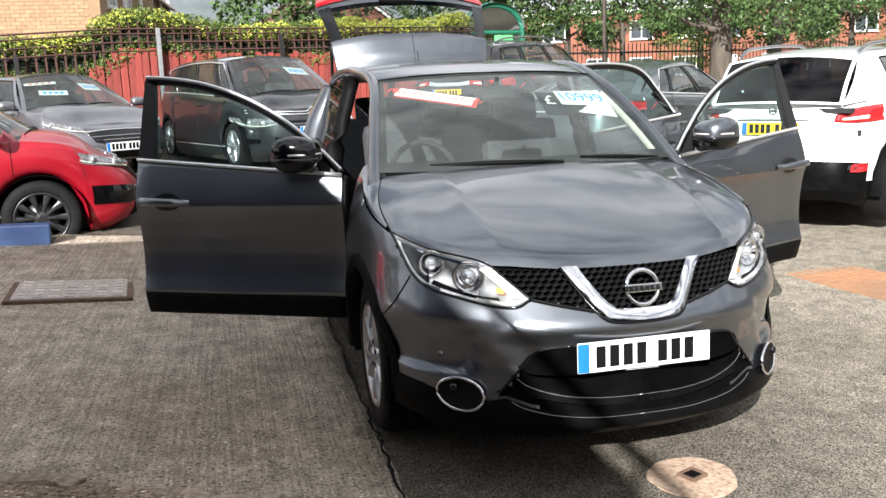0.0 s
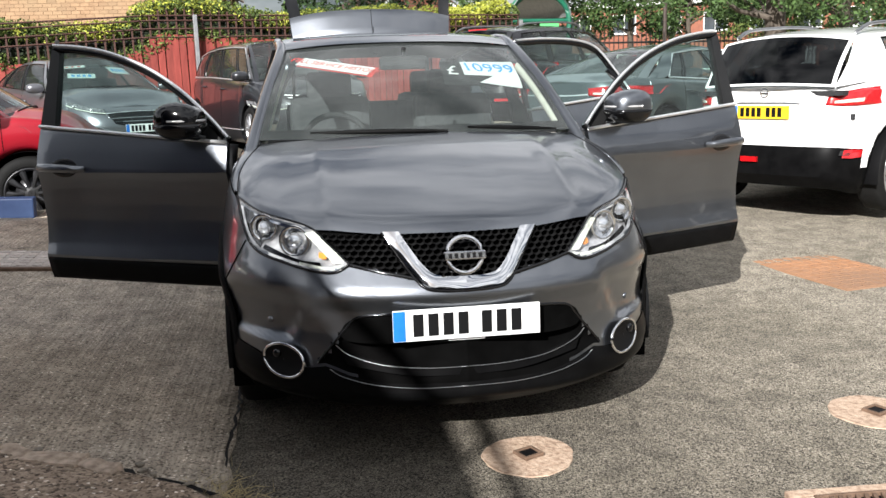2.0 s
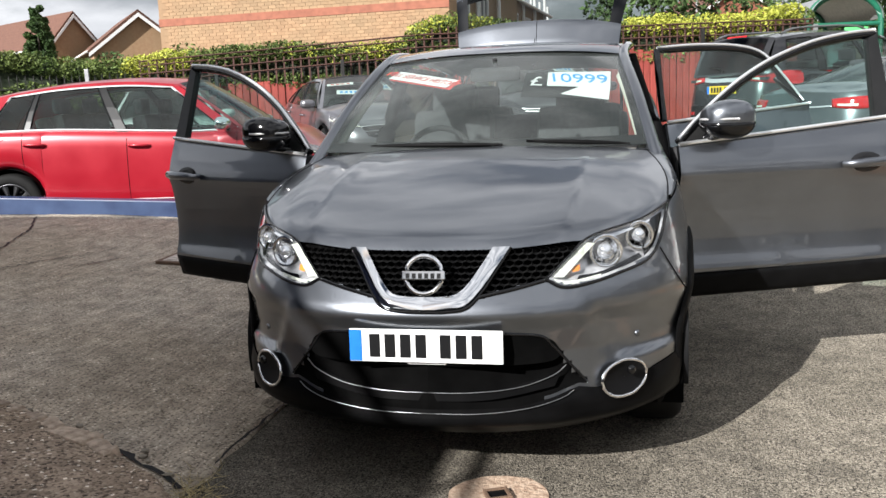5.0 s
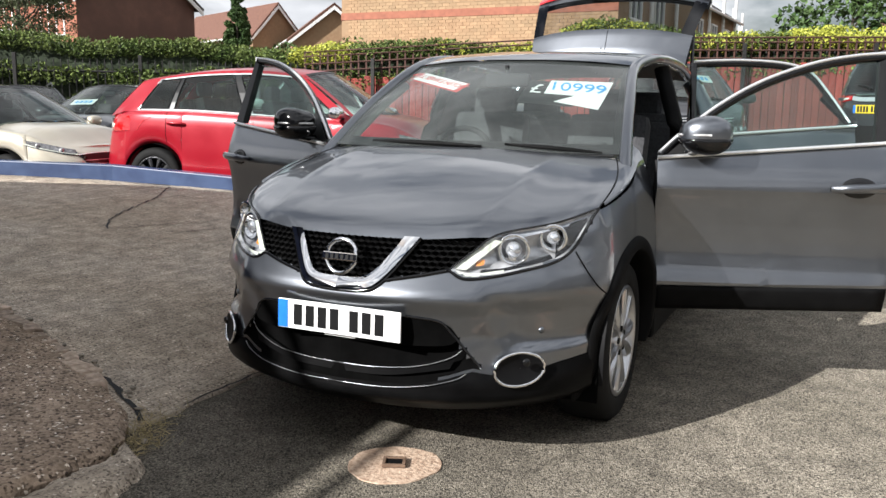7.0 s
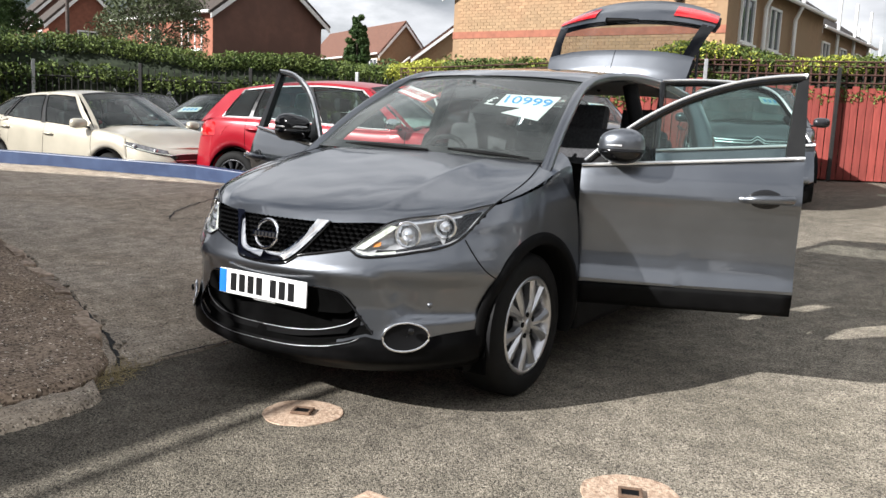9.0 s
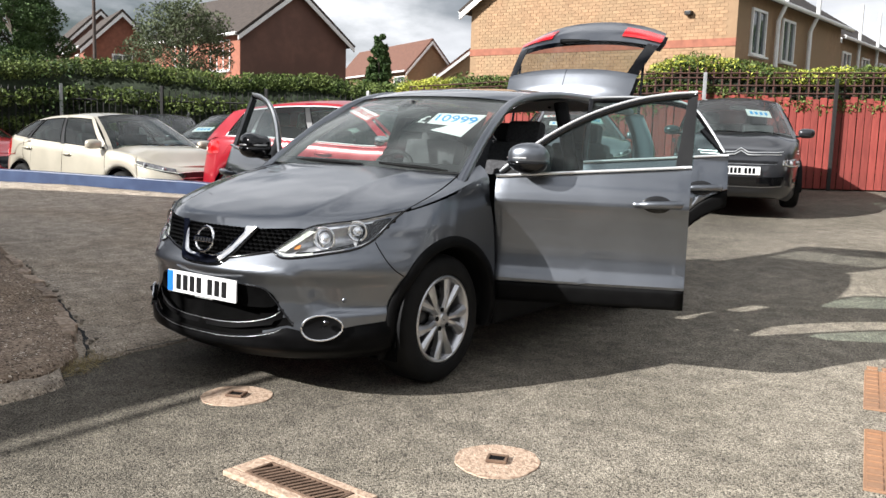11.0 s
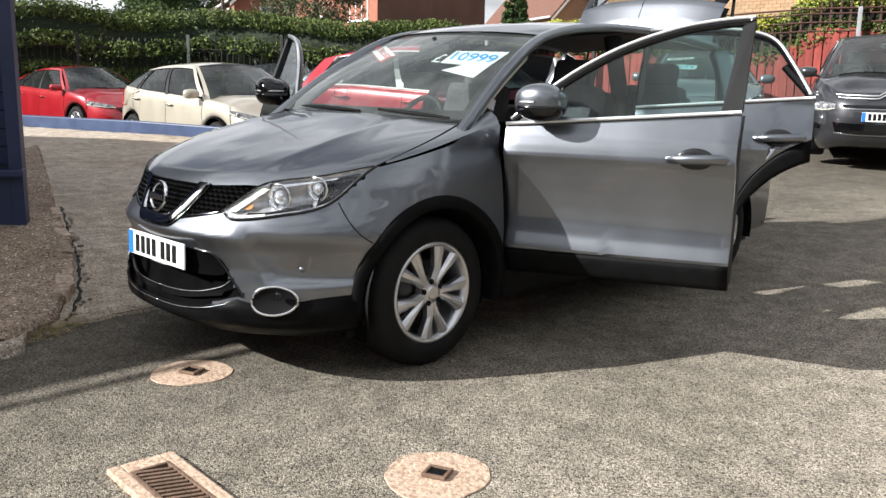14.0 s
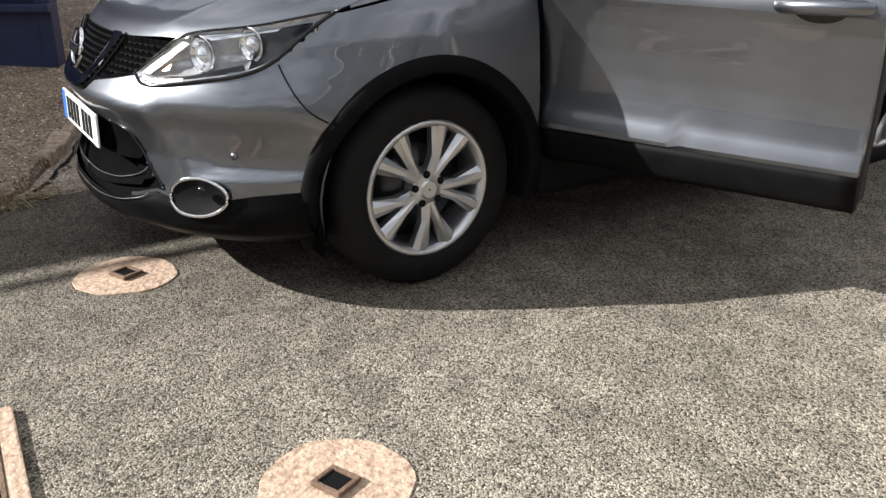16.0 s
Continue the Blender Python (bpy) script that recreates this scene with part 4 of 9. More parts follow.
# ---- ground details ----
def blob(bm, cx, cy, r, z, rough, seed, n=40, hole=0.0, height=0.004):
    """A flat patch with an uneven edge, standing a little proud."""
    rg = random.Random(seed)
    ph = [rg.uniform(0, 6.3) for _ in range(5)]
    rows = [[], [], []]
    for k in range(n + 1):
        t = 2 * math.pi * k / n
        rr = r * (1 + rough * (math.sin(2 * t + ph[0]) * 0.5 + math.sin(3 * t + ph[1]) * 0.4 + math.sin(7 * t + ph[2]) * 0.22 + math.sin(13 * t + ph[3]) * 0.16))
        for row, f, zz in ((rows[0], 1.0, z - 0.01), (rows[1], 0.97, z + height), (rows[2], max(hole, 0.02) / r, z + height)):
            row.append((cx + rr * f * math.cos(t), cy + rr * f * math.sin(t), zz))
    grid(bm, rows)
    bmesh.ops.remove_doubles(bm, verts=bm.verts[:], dist=0.0003)
    bmesh.ops.recalc_face_normals(bm, faces=bm.faces[:])


for (cx, cy, r, seed) in ((0.222, 0.030, 0.175, 2), (1.688, 0.128, 0.185, 5)):
    st = thing("stop_tap_cover", "round pale concrete patch with a small square iron lid", "manhole cover", Matrix.Translation((cx, cy, 0)), "stop tap covers in the asphalt")
    bm = bmesh.new()
    blob(bm, 0, 0, r, 0.0, 0.06, seed)
    part("concrete_ring", bm, M["pink_concrete"], st)
    bm = bmesh.new()
    for a, b, w, d in ((0, 0.034, 0.086, 0.012), (0, -0.034, 0.086, 0.012), (0.037, 0, 0.012, 0.056), (-0.037, 0, 0.012, 0.056)):
        box(bm, (a, b, 0.012), (w, d, 0.012), None, 0.002)
    part("iron_frame", bm, M["rust"], st).matrix_basis = Matrix.Rotation(0.4, 4, "Z")
    bm = bmesh.new()
    box(bm, (0, 0, 0.0095), (0.062, 0.056, 0.006))
    part("iron_lid", bm, M["ink"], st).matrix_basis = Matrix.Rotation(0.4, 4, "Z")

# gully grate in a concrete surround
gully = thing("gully_grate", "rusted iron gully grate set in a pale concrete surround", "drain", Matrix.Translation((1.25, -0.575, 0)) @ Matrix.Rotation(radians(-3), 4, "Z"))
bm = bmesh.new()
for cx, cy, sx, sy in ((0, 0.092, 0.60, 0.046), (0, -0.092, 0.60, 0.046), (-0.262, 0, 0.076, 0.138), (0.262, 0, 0.076, 0.138)):
    box(bm, (cx, cy, 0.004), (sx, sy, 0.03), None, 0.006)
part("surround", bm, M["pink_concrete"], gully)
# black plate close under the bars, coloured as the shade down the drain
bm = bmesh.new()
box(bm, (0, 0, -0.004), (0.448, 0.138, 0.02))
part("pit_shade", bm, M["ink"], gully)
bm = bmesh.new()
for cx, cy, sx, sy in ((0, 0.063, 0.448, 0.012), (0, -0.063, 0.448, 0.012), (-0.218, 0, 0.012, 0.114), (0.218, 0, 0.012, 0.114)):
    box(bm, (cx, cy, 0.014), (sx, sy, 0.016), None, 0.002)
frame_g = part("grate_frame", bm, M["rust"], gully)
for k in range(14):
    bm = bmesh.new()
    box(bm, (-0.19 + 0.029 * k, 0, 0.014), (0.014, 0.118, 0.014), Matrix.Rotation(-0.35, 3, "Z"), 0.002)
    part("grate_bar", bm, M["rust"], gully)

# rusted covers beside the car
for (x0, y0, sx, sy, rot) in ((3.0, 2.46, 0.66, 0.94, 0.165), (3.21, 1.24, 0.66, 0.80, 0.165)):
    cov = thing("access_cover", "orange-brown rusted steel access cover with a raised pattern", "manhole cover", Matrix.Translation((x0, y0, ground_z(x0, y0))) @ Matrix.Rotation(rot, 4, "Z"), "rusted covers in the asphalt")
    bm = bmesh.new()
    box(bm, (0, 0, 0.0), (sx, sy, 0.02), None, 0.004)
    part("plate", bm, M["orange_cover"], cov)
    for i in range(8):
        for j in range(10):
            bm = bmesh.new()
            box(bm, (-sx / 2 + sx * (i + 0.5) / 8, -sy / 2 + sy * (j + 0.5) / 10, 0.0115), (sx / 8 * 0.72, sy / 10 * 0.72, 0.006), None, 0.0)
            part("tread", bm, M["orange_cover"], cov)

# concrete manhole cover by the slab's crack
mh = thing("manhole_cover", "worn grey checkered manhole cover in a broken concrete frame", "manhole cover", Matrix.Translation((-2.53, 3.6, ground_z(-2.53, 3.6) + 0.010)) @ Matrix.Rotation(radians(5), 4, "Z") @ Matrix.Rotation(radians(4.3), 4, "Y"))
bm = bmesh.new()
box(bm, (0, 0, 0.0), (0.80, 0.66, 0.03), None, 0.006)
part("frame", bm, M["rust"], mh)
bm = bmesh.new()
box(bm, (0, 0, 0.004), (0.72, 0.58, 0.03), None, 0.004)
part("plate", bm, M["pale_cover"], mh)
for i in range(7):
    for j in range(6):
        bm = bmesh.new()
        box(bm, (-0.30 + 0.10 * i, -0.24 + 0.096 * j, 0.019), (0.062, 0.066, 0.010), None, 0.0)
        part("tread", bm, M["pale_cover"], mh)

# raised broken corner of concrete in front of the hoarding
KERB = [(-7.5, 2.2), (-3.6, 0.90), (-2.43, 0.53), (-2.0, 0.39), (-1.62, 0.24), (-1.34, 0.12), (-1.12, 0.0), (-0.96, -0.09), (-0.87, -0.18), (-0.78, -0.30), (-0.73, -0.42), (-0.725, -0.6), (-0.73, -0.9), (-0.76, -1.3), (-0.9, -2.2), (-1.2, -3.4)]
rk = random.Random(11)
line = []
for a, b in zip(KERB, KERB[1:]):
    n = max(1, int(math.hypot(b[0] - a[0], b[1] - a[1]) / 0.05))
    for k in range(n):
        t = k / n
        line.append((a[0] + (b[0] - a[0]) * t + rk.uniform(-0.014, 0.014), a[1] + (b[1] - a[1]) * t + rk.uniform(-0.014, 0.014)))


def kerb_z(x, y):
    return ground_z(x, y) + 0.065 + 0.010 * noise.noise(Vector((x * 3, y * 3, 0)))


bm = bmesh.new()
cx, cy = -4.2, -0.15
rows = [[], [], [], [], []]
for x, y in line:
    for row, f, dz in ((rows[0], 1.0, -0.12), (rows[1], 1.0 - rk.uniform(0, 0.003), -0.02 - rk.uniform(0, 0.02)), (rows[2], 0.988, 0.0), (rows[3], 0.86, 0.008), (rows[4], 0.4, 0.01)):
        px, py = cx + (x - cx) * f, cy + (y - cy) * f
        row.append((px, py, kerb_z(px, py) + dz))
grid(bm, rows)
bmesh.ops.recalc_face_normals(bm, faces=bm.faces[:])
island = link_bm("raised_pavement", bm, M["broken_concrete"], False)
tagged(island, "raised broken concrete apron with a crumbling edge", "pavement", kind="structure")
# broken row of kerb stones along the raised edge, and crumbs beside it
start = next(i for i, q in enumerate(line) if q[0] > -3.4)
stop = next(i for i, q in enumerate(line) if q[0] > -1.22)
i = start
while i < stop:
    n = rk.choice((2, 3, 4, 5, 6))
    (xa, ya), (xb, yb) = line[i], line[min(stop, i + n)]
    d = max(0.05, math.hypot(xb - xa, yb - ya) + 0.006)
    bm = bmesh.new()
    box(bm, (0, 0, 0), (d, rk.uniform(0.06, 0.10), 0.10), None, 0.012)
    bmesh.ops.subdivide_edges(bm, edges=[e for e in bm.edges if e.calc_length() > 0.05], cuts=2, use_grid_fill=True)
    for v in bm.verts:
        v.co += 0.014 * noise.noise_vector(v.co * 19 + Vector((i, 0, 0)))
    ob = part("kerb_stone", bm, M["kerb_rubble"], island)
    xm, ym = (xa + xb) / 2 - 0.012, (ya + yb) / 2 - 0.022
    ob.matrix_basis = Matrix.Translation((xm, ym, kerb_z(xm, ym) - 0.042 + rk.uniform(-0.008, 0.010))) @ Matrix.Rotation(math.atan2(yb - ya, xb - xa) + rk.uniform(-0.08, 0.08), 4, "Z") @ Matrix.Rotation(rk.uniform(-0.10, 0.10), 4, "X")
    i += n
stop = next(i for i, q in enumerate(line) if q[1] < -0.30 and i > start)
for k in range(26):
    x, y = line[rk.randrange(start, stop)]
    bm = bmesh.new()
    bmesh.ops.create_icosphere(bm, subdivisions=1, radius=1.0)
    sx, sy, sz = rk.uniform(0.010, 0.030), rk.uniform(0.010, 0.024), rk.uniform(0.008, 0.016)
    for v in bm.verts:
        v.co = Vector((v.co.x * sx * rk.uniform(0.7, 1.2), v.co.y * sy * rk.uniform(0.7, 1.2), v.co.z * sz))
    ob = part("edge_stone", bm, M["pale_stone"], island)
    ob.matrix_basis = Matrix.Translation((x + rk.uniform(0.03, 0.08), y + rk.uniform(0.03, 0.08), ground_z(x, y) + 0.018)) @ Matrix.Rotation(rk.uniform(0, 6), 4, "Z")
# dry grass in the joint
bm = bmesh.new()
for k in range(420):
    c = rk.choice(((-0.83, -0.12), (-0.71, -0.29), (-0.76, -0.21), (-0.89, -0.03)))
    p = Vector((c[0] + rk.gauss(0, 0.045), c[1] + rk.gauss(0, 0.06), 0.01))
    d = Vector((rk.gauss(0.5, 1), rk.gauss(0, 1), rk.uniform(0.1, 0.9))).normalized() * rk.uniform(0.03, 0.085)
    w = d.orthogonal().normalized() * 0.0016
    bm.faces.new([bm.verts.new(q) for q in (p - w, p + w, p + d)])
tagged(link_bm("dry_grass", bm, M["straw"], False), "wisps of dry grass in the broken joint", "grass", kind="stuff")


def crack(name, pts, width, zoff):
    """A jagged dark crack laid along a line."""
    rg = random.Random(len(pts) * 7)
    bm = bmesh.new()
    path = []
    for a, b in zip(pts, pts[1:]):
        n = max(2, int(math.hypot(b[0] - a[0], b[1] - a[1]) / 0.05))
        path += [(a[0] + (b[0] - a[0]) * k / n + rg.uniform(-0.012, 0.012), a[1] + (b[1] - a[1]) * k / n + rg.uniform(-0.012, 0.012)) for k in range(n)]
    A, B = [], []
    for x, y in path:
        w = width * rg.uniform(0.4, 1.3)
        z = ground_z(x, y) + zoff
        A.append((x - w, y - w * 0.4, z))
        B.append((x + w, y + w * 0.4, z))
    grid(bm, [A, B])
    ob = link_bm(name, bm, M["ink"], False)
    return tagged(ob, "narrow jagged crack across the old asphalt", "crack", kind="structure")


crack("crack", [(-5.05, 4.75), (-4.62, 4.1), (-4.3, 3.3), (-4.13, 2.97), (-3.88, 2.70), (-3.57, 3.42), (-3.1, 3.7), (-2.6, 4.0)], 0.009, 0.022)
crack("crack", [(-3.1, 3.45), (-3.25, 3.3), (-3.35, 3.05), (-3.5, 2.95)], 0.012, 0.022)
crack("crack", [(x + 0.034, y + 0.036) for x, y in KERB[1:9]], 0.015, 0.022)
fil = bmesh.new()
rf = random.Random(17)
fr = [[], [], [], []]
for k in range(30):
    y = -0.34 - 0.024 * k
    xr = interp(y, (-1.1, -0.75, -0.45, -0.24), (-0.735, -0.712, -0.705, -0.77))
    wd = interp(y, (-1.1, -0.6, -0.42, -0.34), (0.25, 0.23, 0.17, 0.03))
    for row, f, zz in ((fr[0], 0.0, 0.03), (fr[1], 0.35, 0.045), (fr[2], 0.85, 0.03), (fr[3], 1.0, -0.01)):
        row.append((xr + wd * f + rf.uniform(-0.010, 0.010), y + rf.uniform(-0.006, 0.006), zz + rf.uniform(-0.006, 0.006)))
grid(fil, fr)
bmesh.ops.recalc_face_normals(fil, faces=fil.faces[:])
tagged(link_bm("concrete_fillet", fil, M["old_asphalt"], False), "pale broken strip of concrete along the raised apron", "pavement", kind="structure")
crack("crack", [(-0.87, 0.0), (-0.865, 1.2), (-0.85, 2.6), (-0.86, 4.2)], 0.007, 0.016)




# ---- fence, hedge and buildings ----
M["red_wood"] = material("red_stained_wood", 0.8, 0, ((0.20, 0.034, 0.026), (0.32, 0.060, 0.046)), 14, stretch=(1, 1, 0.15), bump=0.4, bump_scale=70, vary=0.22)
M["lath_wood"] = material("weathered_lath", 0.8, 0, ((0.050, 0.024, 0.018), (0.085, 0.036, 0.026)), 14, bump=0.4, bump_scale=60)
M["black_iron"] = material("black_iron", 0.5, 0.2, ((0.012, 0.012, 0.012), (0.03, 0.028, 0.026)), 20)
M["leaf"] = material("hedge_leaf", 0.6, 0, ((0.055, 0.090, 0.022), (0.145, 0.185, 0.048)), 3, island=0.55, spec=0.25)
# near-black green that paints the shade between the hedge's leaves
M["hedge_shade"] = material("hedge_inner_shade", 0.9, 0, ((0.008, 0.014, 0.006), (0.022, 0.034, 0.012)), 14, bump=0.8, bump_scale=30)
M["leaf_yellow"] = material("golden_leaf", 0.6, 0, ((0.26, 0.29, 0.035), (0.42, 0.43, 0.06)), 3, island=0.3)
M["leaf_dark"] = material("tree_leaf", 0.6, 0, ((0.032, 0.066, 0.020), (0.078, 0.125, 0.038)), 2, island=0.5, spec=0.25)
M["bark"] = material("bark", 0.9, 0, ((0.05, 0.04, 0.03), (0.11, 0.09, 0.07)), 12, stretch=(1, 1, 0.2), bump=0.8, bump_scale=40)
M["tan_brick"] = material("tan_brick", 0.85, 0, ((0.265, 0.160, 0.088), (0.345, 0.22, 0.125)), 5, stain=(0.285, 0.19, 0.108), vary=0.12, island=0.12)
M["red_brick"] = material("red_brick", 0.85, 0, ((0.20, 0.075, 0.046), (0.29, 0.108, 0.066)), 5, island=0.14)
M["brown_brick"] = material("brown_brick", 0.85, 0, ((0.125, 0.064, 0.047), (0.16, 0.082, 0.060)), 3, stain=(0.11, 0.057, 0.043))
M["grey_render"] = material("grey_render", 0.9, 0, ((0.085, 0.085, 0.088), (0.12, 0.12, 0.122)), 4, stain=(0.07, 0.07, 0.07))
M["mortar"] = material("mortar", 0.95, 0, ((0.32, 0.27, 0.20), (0.40, 0.34, 0.26)), 20)
M["roof_tile"] = material("roof_tile", 0.85, 0, ((0.036, 0.028, 0.024), (0.066, 0.050, 0.041)), 6, island=0.2)
M["roof_red"] = material("roof_tile_red", 0.85, 0, ((0.11, 0.05, 0.035), (0.16, 0.075, 0.05)), 6, island=0.2)
for key in ("roof_tile", "roof_red"):
    nt = M[key].node_tree
    tcn, wv = nt.nodes["Texture Coordinate"], nt.nodes.new("ShaderNodeTexWave")
    wv.bands_direction, wv.wave_profile = "Z", "SAW"
    wv.inputs["Scale"].default_value, wv.inputs["Distortion"].default_value, wv.inputs["Detail"].default_value = 1.55, 0.4, 3.0
    nt.links.new(tcn.outputs["Object"], wv.inputs["Vector"])
    bpn = nt.nodes.new("ShaderNodeBump")
    bpn.inputs["Strength"].default_value, bpn.inputs["Distance"].default_value = 1.0, 0.06
    nt.links.new(wv.outputs["Fac"], bpn.inputs["Height"])
    nt.links.new(bpn.outputs["Normal"], nt.nodes["Principled BSDF"].inputs["Normal"])
M["upvc"] = material("white_upvc", 0.4, 0, ((0.72, 0.72, 0.70), (0.8, 0.8, 0.78)), 6)
M["pane"] = material("house_pane", 0.05, 0, ((0.03, 0.035, 0.04), (0.06, 0.07, 0.08)), 0.8, spec=0.9)

FENCE = [(4.3, 16.8), (2.0, 16.0), (-3.3, 14.2), (-10.0, 12.2), (-15.5, 8.6), (-18.5, 3.0), (-21, -6)]


def along(poly, step):
    """Places every step along a line, with the line's angle."""
    out = []
    carry = 0.0
    for a, b in zip(poly, poly[1:]):
        d = math.hypot(b[0] - a[0], b[1] - a[1])
        ang = math.atan2(b[1] - a[1], b[0] - a[0])
        s = carry
        while s < d:
            out.append((a[0] + (b[0] - a[0]) * s / d, a[1] + (b[1] - a[1]) * s / d, ang))
            s += step
        carry = s - d
    return out


def leaves(bm, centre, spread, n, size, rng, squash=1.0):
    """Small bent leaves in a cloud."""
    for _ in range(n):
        u = Vector((rng.gauss(0, 1), rng.gauss(0, 1), rng.gauss(0, 1))).normalized() * rng.uniform(0.55, 1.0) ** 0.5
        p = Vector(centre) + Vector((u.x * spread[0], u.y * spread[1], u.z * spread[2]))
        s = size * rng.uniform(0.6, 1.4)
        d = Vector((rng.gauss(0, 1), rng.gauss(0, 1), rng.gauss(0.3, 0.8))).normalized()
        w = d.orthogonal().normalized()
        w.rotate(Matrix.Rotation(rng.uniform(0, 6.3), 3, d))
        k = d.cross(w) * s * 0.15
        a, b, c, e = p - d * s, p + w * s * 0.5 * squash + k, p + d * s, p - w * s * 0.5 * squash + k
        f = [bm.verts.new(q) for q in (a, b, c, e)]
        bm.faces.new(f)


rng = random.Random(3)


def hedge_height(x, y):
    return interp(x, (-17, -12, -9.5, -7.5, -5.2, -3.2, 0.0), (2.75, 2.5, 2.25, 2.5, 2.50, 2.34, 2.36)) + 0.06 * math.sin(x * 1.7) + 0.08 * math.sin(y * 2.3)


# hedge behind the fence: a near-black sheet for its inner shade, under leaves
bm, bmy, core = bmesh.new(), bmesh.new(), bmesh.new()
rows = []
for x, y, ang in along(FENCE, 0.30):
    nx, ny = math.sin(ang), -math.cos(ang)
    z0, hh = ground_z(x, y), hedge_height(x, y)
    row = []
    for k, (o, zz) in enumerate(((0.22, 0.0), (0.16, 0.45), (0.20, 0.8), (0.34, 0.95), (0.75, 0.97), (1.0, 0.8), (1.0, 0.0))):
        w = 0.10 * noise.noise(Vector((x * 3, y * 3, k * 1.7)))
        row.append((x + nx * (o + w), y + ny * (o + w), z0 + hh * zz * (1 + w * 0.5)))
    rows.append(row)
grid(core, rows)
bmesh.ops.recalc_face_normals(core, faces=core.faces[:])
for x, y, ang in along(FENCE, 0.22):
    nx, ny = math.sin(ang), -math.cos(ang)
    z0, hh = ground_z(x, y), hedge_height(x, y)
    gold = 0.6 < x < 4.3 or -8.7 < x < -7.5
    for k in range(4):
        zc = z0 + hh * (0.93 - 0.24 * k)
        o = (0.30 if k == 0 else 0.12) if k < 2 else 0.22
        if x < -8.5 and k:
            o = rng.uniform(-0.10, 0.10)
        for _ in range(3 if k == 0 else 2 if k == 1 and x > -8.5 else 1):
            leaves(bmy if k == 0 and (gold or -6.0 < x <= 0.6 and rng.random() < 0.3) else bm, (x + nx * o + rng.uniform(-0.1, 0.1), y + ny * o, zc + (rng.uniform(-0.04, 0.16) if gold else rng.uniform(-0.06, 0.06))), (0.24, 0.36 if k == 0 else 0.16, 0.20), 190 if x > -12 else 130, 0.032 if k == 0 or x > -8.5 else 0.042, rng)
hedge = link_bm("hedge", bm, M["leaf"], False)
tagged(hedge, "trimmed green hedge behind black railings", "hedge", kind="stuff")
tagged(link_bm("hedge_core", core, M["hedge_shade"], False), "near-black sheet for the shade inside the hedge", "hedge", kind="stuff")
gold = link_bm("golden_hedge", bmy, M["leaf_yellow"], False)
tagged(gold, "yellow-green conifer tops along the hedge", "hedge", kind="stuff")

# fence: red boards on the stretch behind the cars, black railings all along
fence = thing("board_fence", "red-stained vertical board fence behind the parked cars", "fence")
board = bmesh.new()
box(board, (0, 0, 0.86), (0.122, 0.02, 1.72), None, 0.004)
bme = bpy.data.meshes.new("board")
board.to_mesh(bme)
board.free()
bme.materials.append(M["red_wood"])
for x, y, ang in along(FENCE, 0.135):
    if x < -8.5:
        break
    b = new("board", bme)
    b.parent = fence
    b.matrix_basis = Matrix.Translation((x, y, ground_z(x, y) + 0.03)) @ Matrix.Rotation(ang + rng.uniform(-0.02, 0.02), 4, "Z") @ Matrix.Rotation(rng.uniform(-0.008, 0.008), 4, "Y") @ Matrix.Diagonal((1, 1, rng.uniform(0.97, 1.02), 1))
for a, b in ((FENCE[0], FENCE[1]), (FENCE[1], FENCE[2]), (FENCE[2], (-8.5, 12.65))):
    for hz in (0.4, 1.45):
        bm = bmesh.new()
        d = Vector((b[0] - a[0], b[1] - a[1], ground_z(*b) - ground_z(*a)))
        c = Vector(((a[0] + b[0]) / 2, (a[1] + b[1]) / 2, (ground_z(*a) + ground_z(*b)) / 2 + hz))
        nrm = Vector((d.y, -d.x, 0)).normalized()
        box(bm, c - nrm * -0.035, (d.length, 0.04, 0.08), Matrix.Rotation(math.atan2(d.y, d.x), 3, "Z"))
        part("rail", bm, M["red_wood"], fence)

railing = thing("metal_railing", "black spiked steel railings in front of the hedge", "railing")
bar = bmesh.new()
box(bar, (0, 0, 0.98), (0.016, 0.016, 1.96))
bmesh.ops.create_cone(bar, cap_ends=True, segments=4, radius1=0.016, radius2=0.001, depth=0.09, matrix=Matrix.Translation((0, 0, 2.0)))
bar_me = bpy.data.meshes.new("bar")
bar.to_mesh(bar_me)
bar_me.materials.append(M["black_iron"])
rest = bmesh.new()
spots = along(FENCE, 0.14)
for k, (x, y, ang) in enumerate(spots):
    nx, ny = -math.sin(ang), math.cos(ang)
    o = -0.085 if x > -8.5 else 0.07
    q = Matrix.Translation((x + nx * o, y + ny * o, ground_z(x, y))) @ Matrix.Rotation(ang, 4, "Z")
    if k < 240:
        b = new("bar", bar_me)
        b.parent = railing
        b.matrix_basis = q
    else:
        t = bar.copy()
        t.transform(q)
        me = bpy.data.meshes.new("t")
        t.to_mesh(me)
        t.free()
        rest.from_mesh(me)
        bpy.data.meshes.remove(me)
bar.free()
tagged(part("far_bars", rest, M["black_iron"], railing), kind="stuff")
for k, (x, y, ang) in enumerate(along(FENCE, 2.4)):
    nx, ny = -math.sin(ang), math.cos(ang)
    bm = bmesh.new()
    box(bm, (0, 0, 1.06), (0.07, 0.07, 2.12), None, 0.006)
    pst = part("post", bm, M["black_iron"] if k % 3 else M["galv"], railing)
    pst.matrix_basis = Matrix.Translation((x + nx * 0.12, y + ny * 0.12, ground_z(x, y))) @ Matrix.Rotation(ang, 4, "Z")
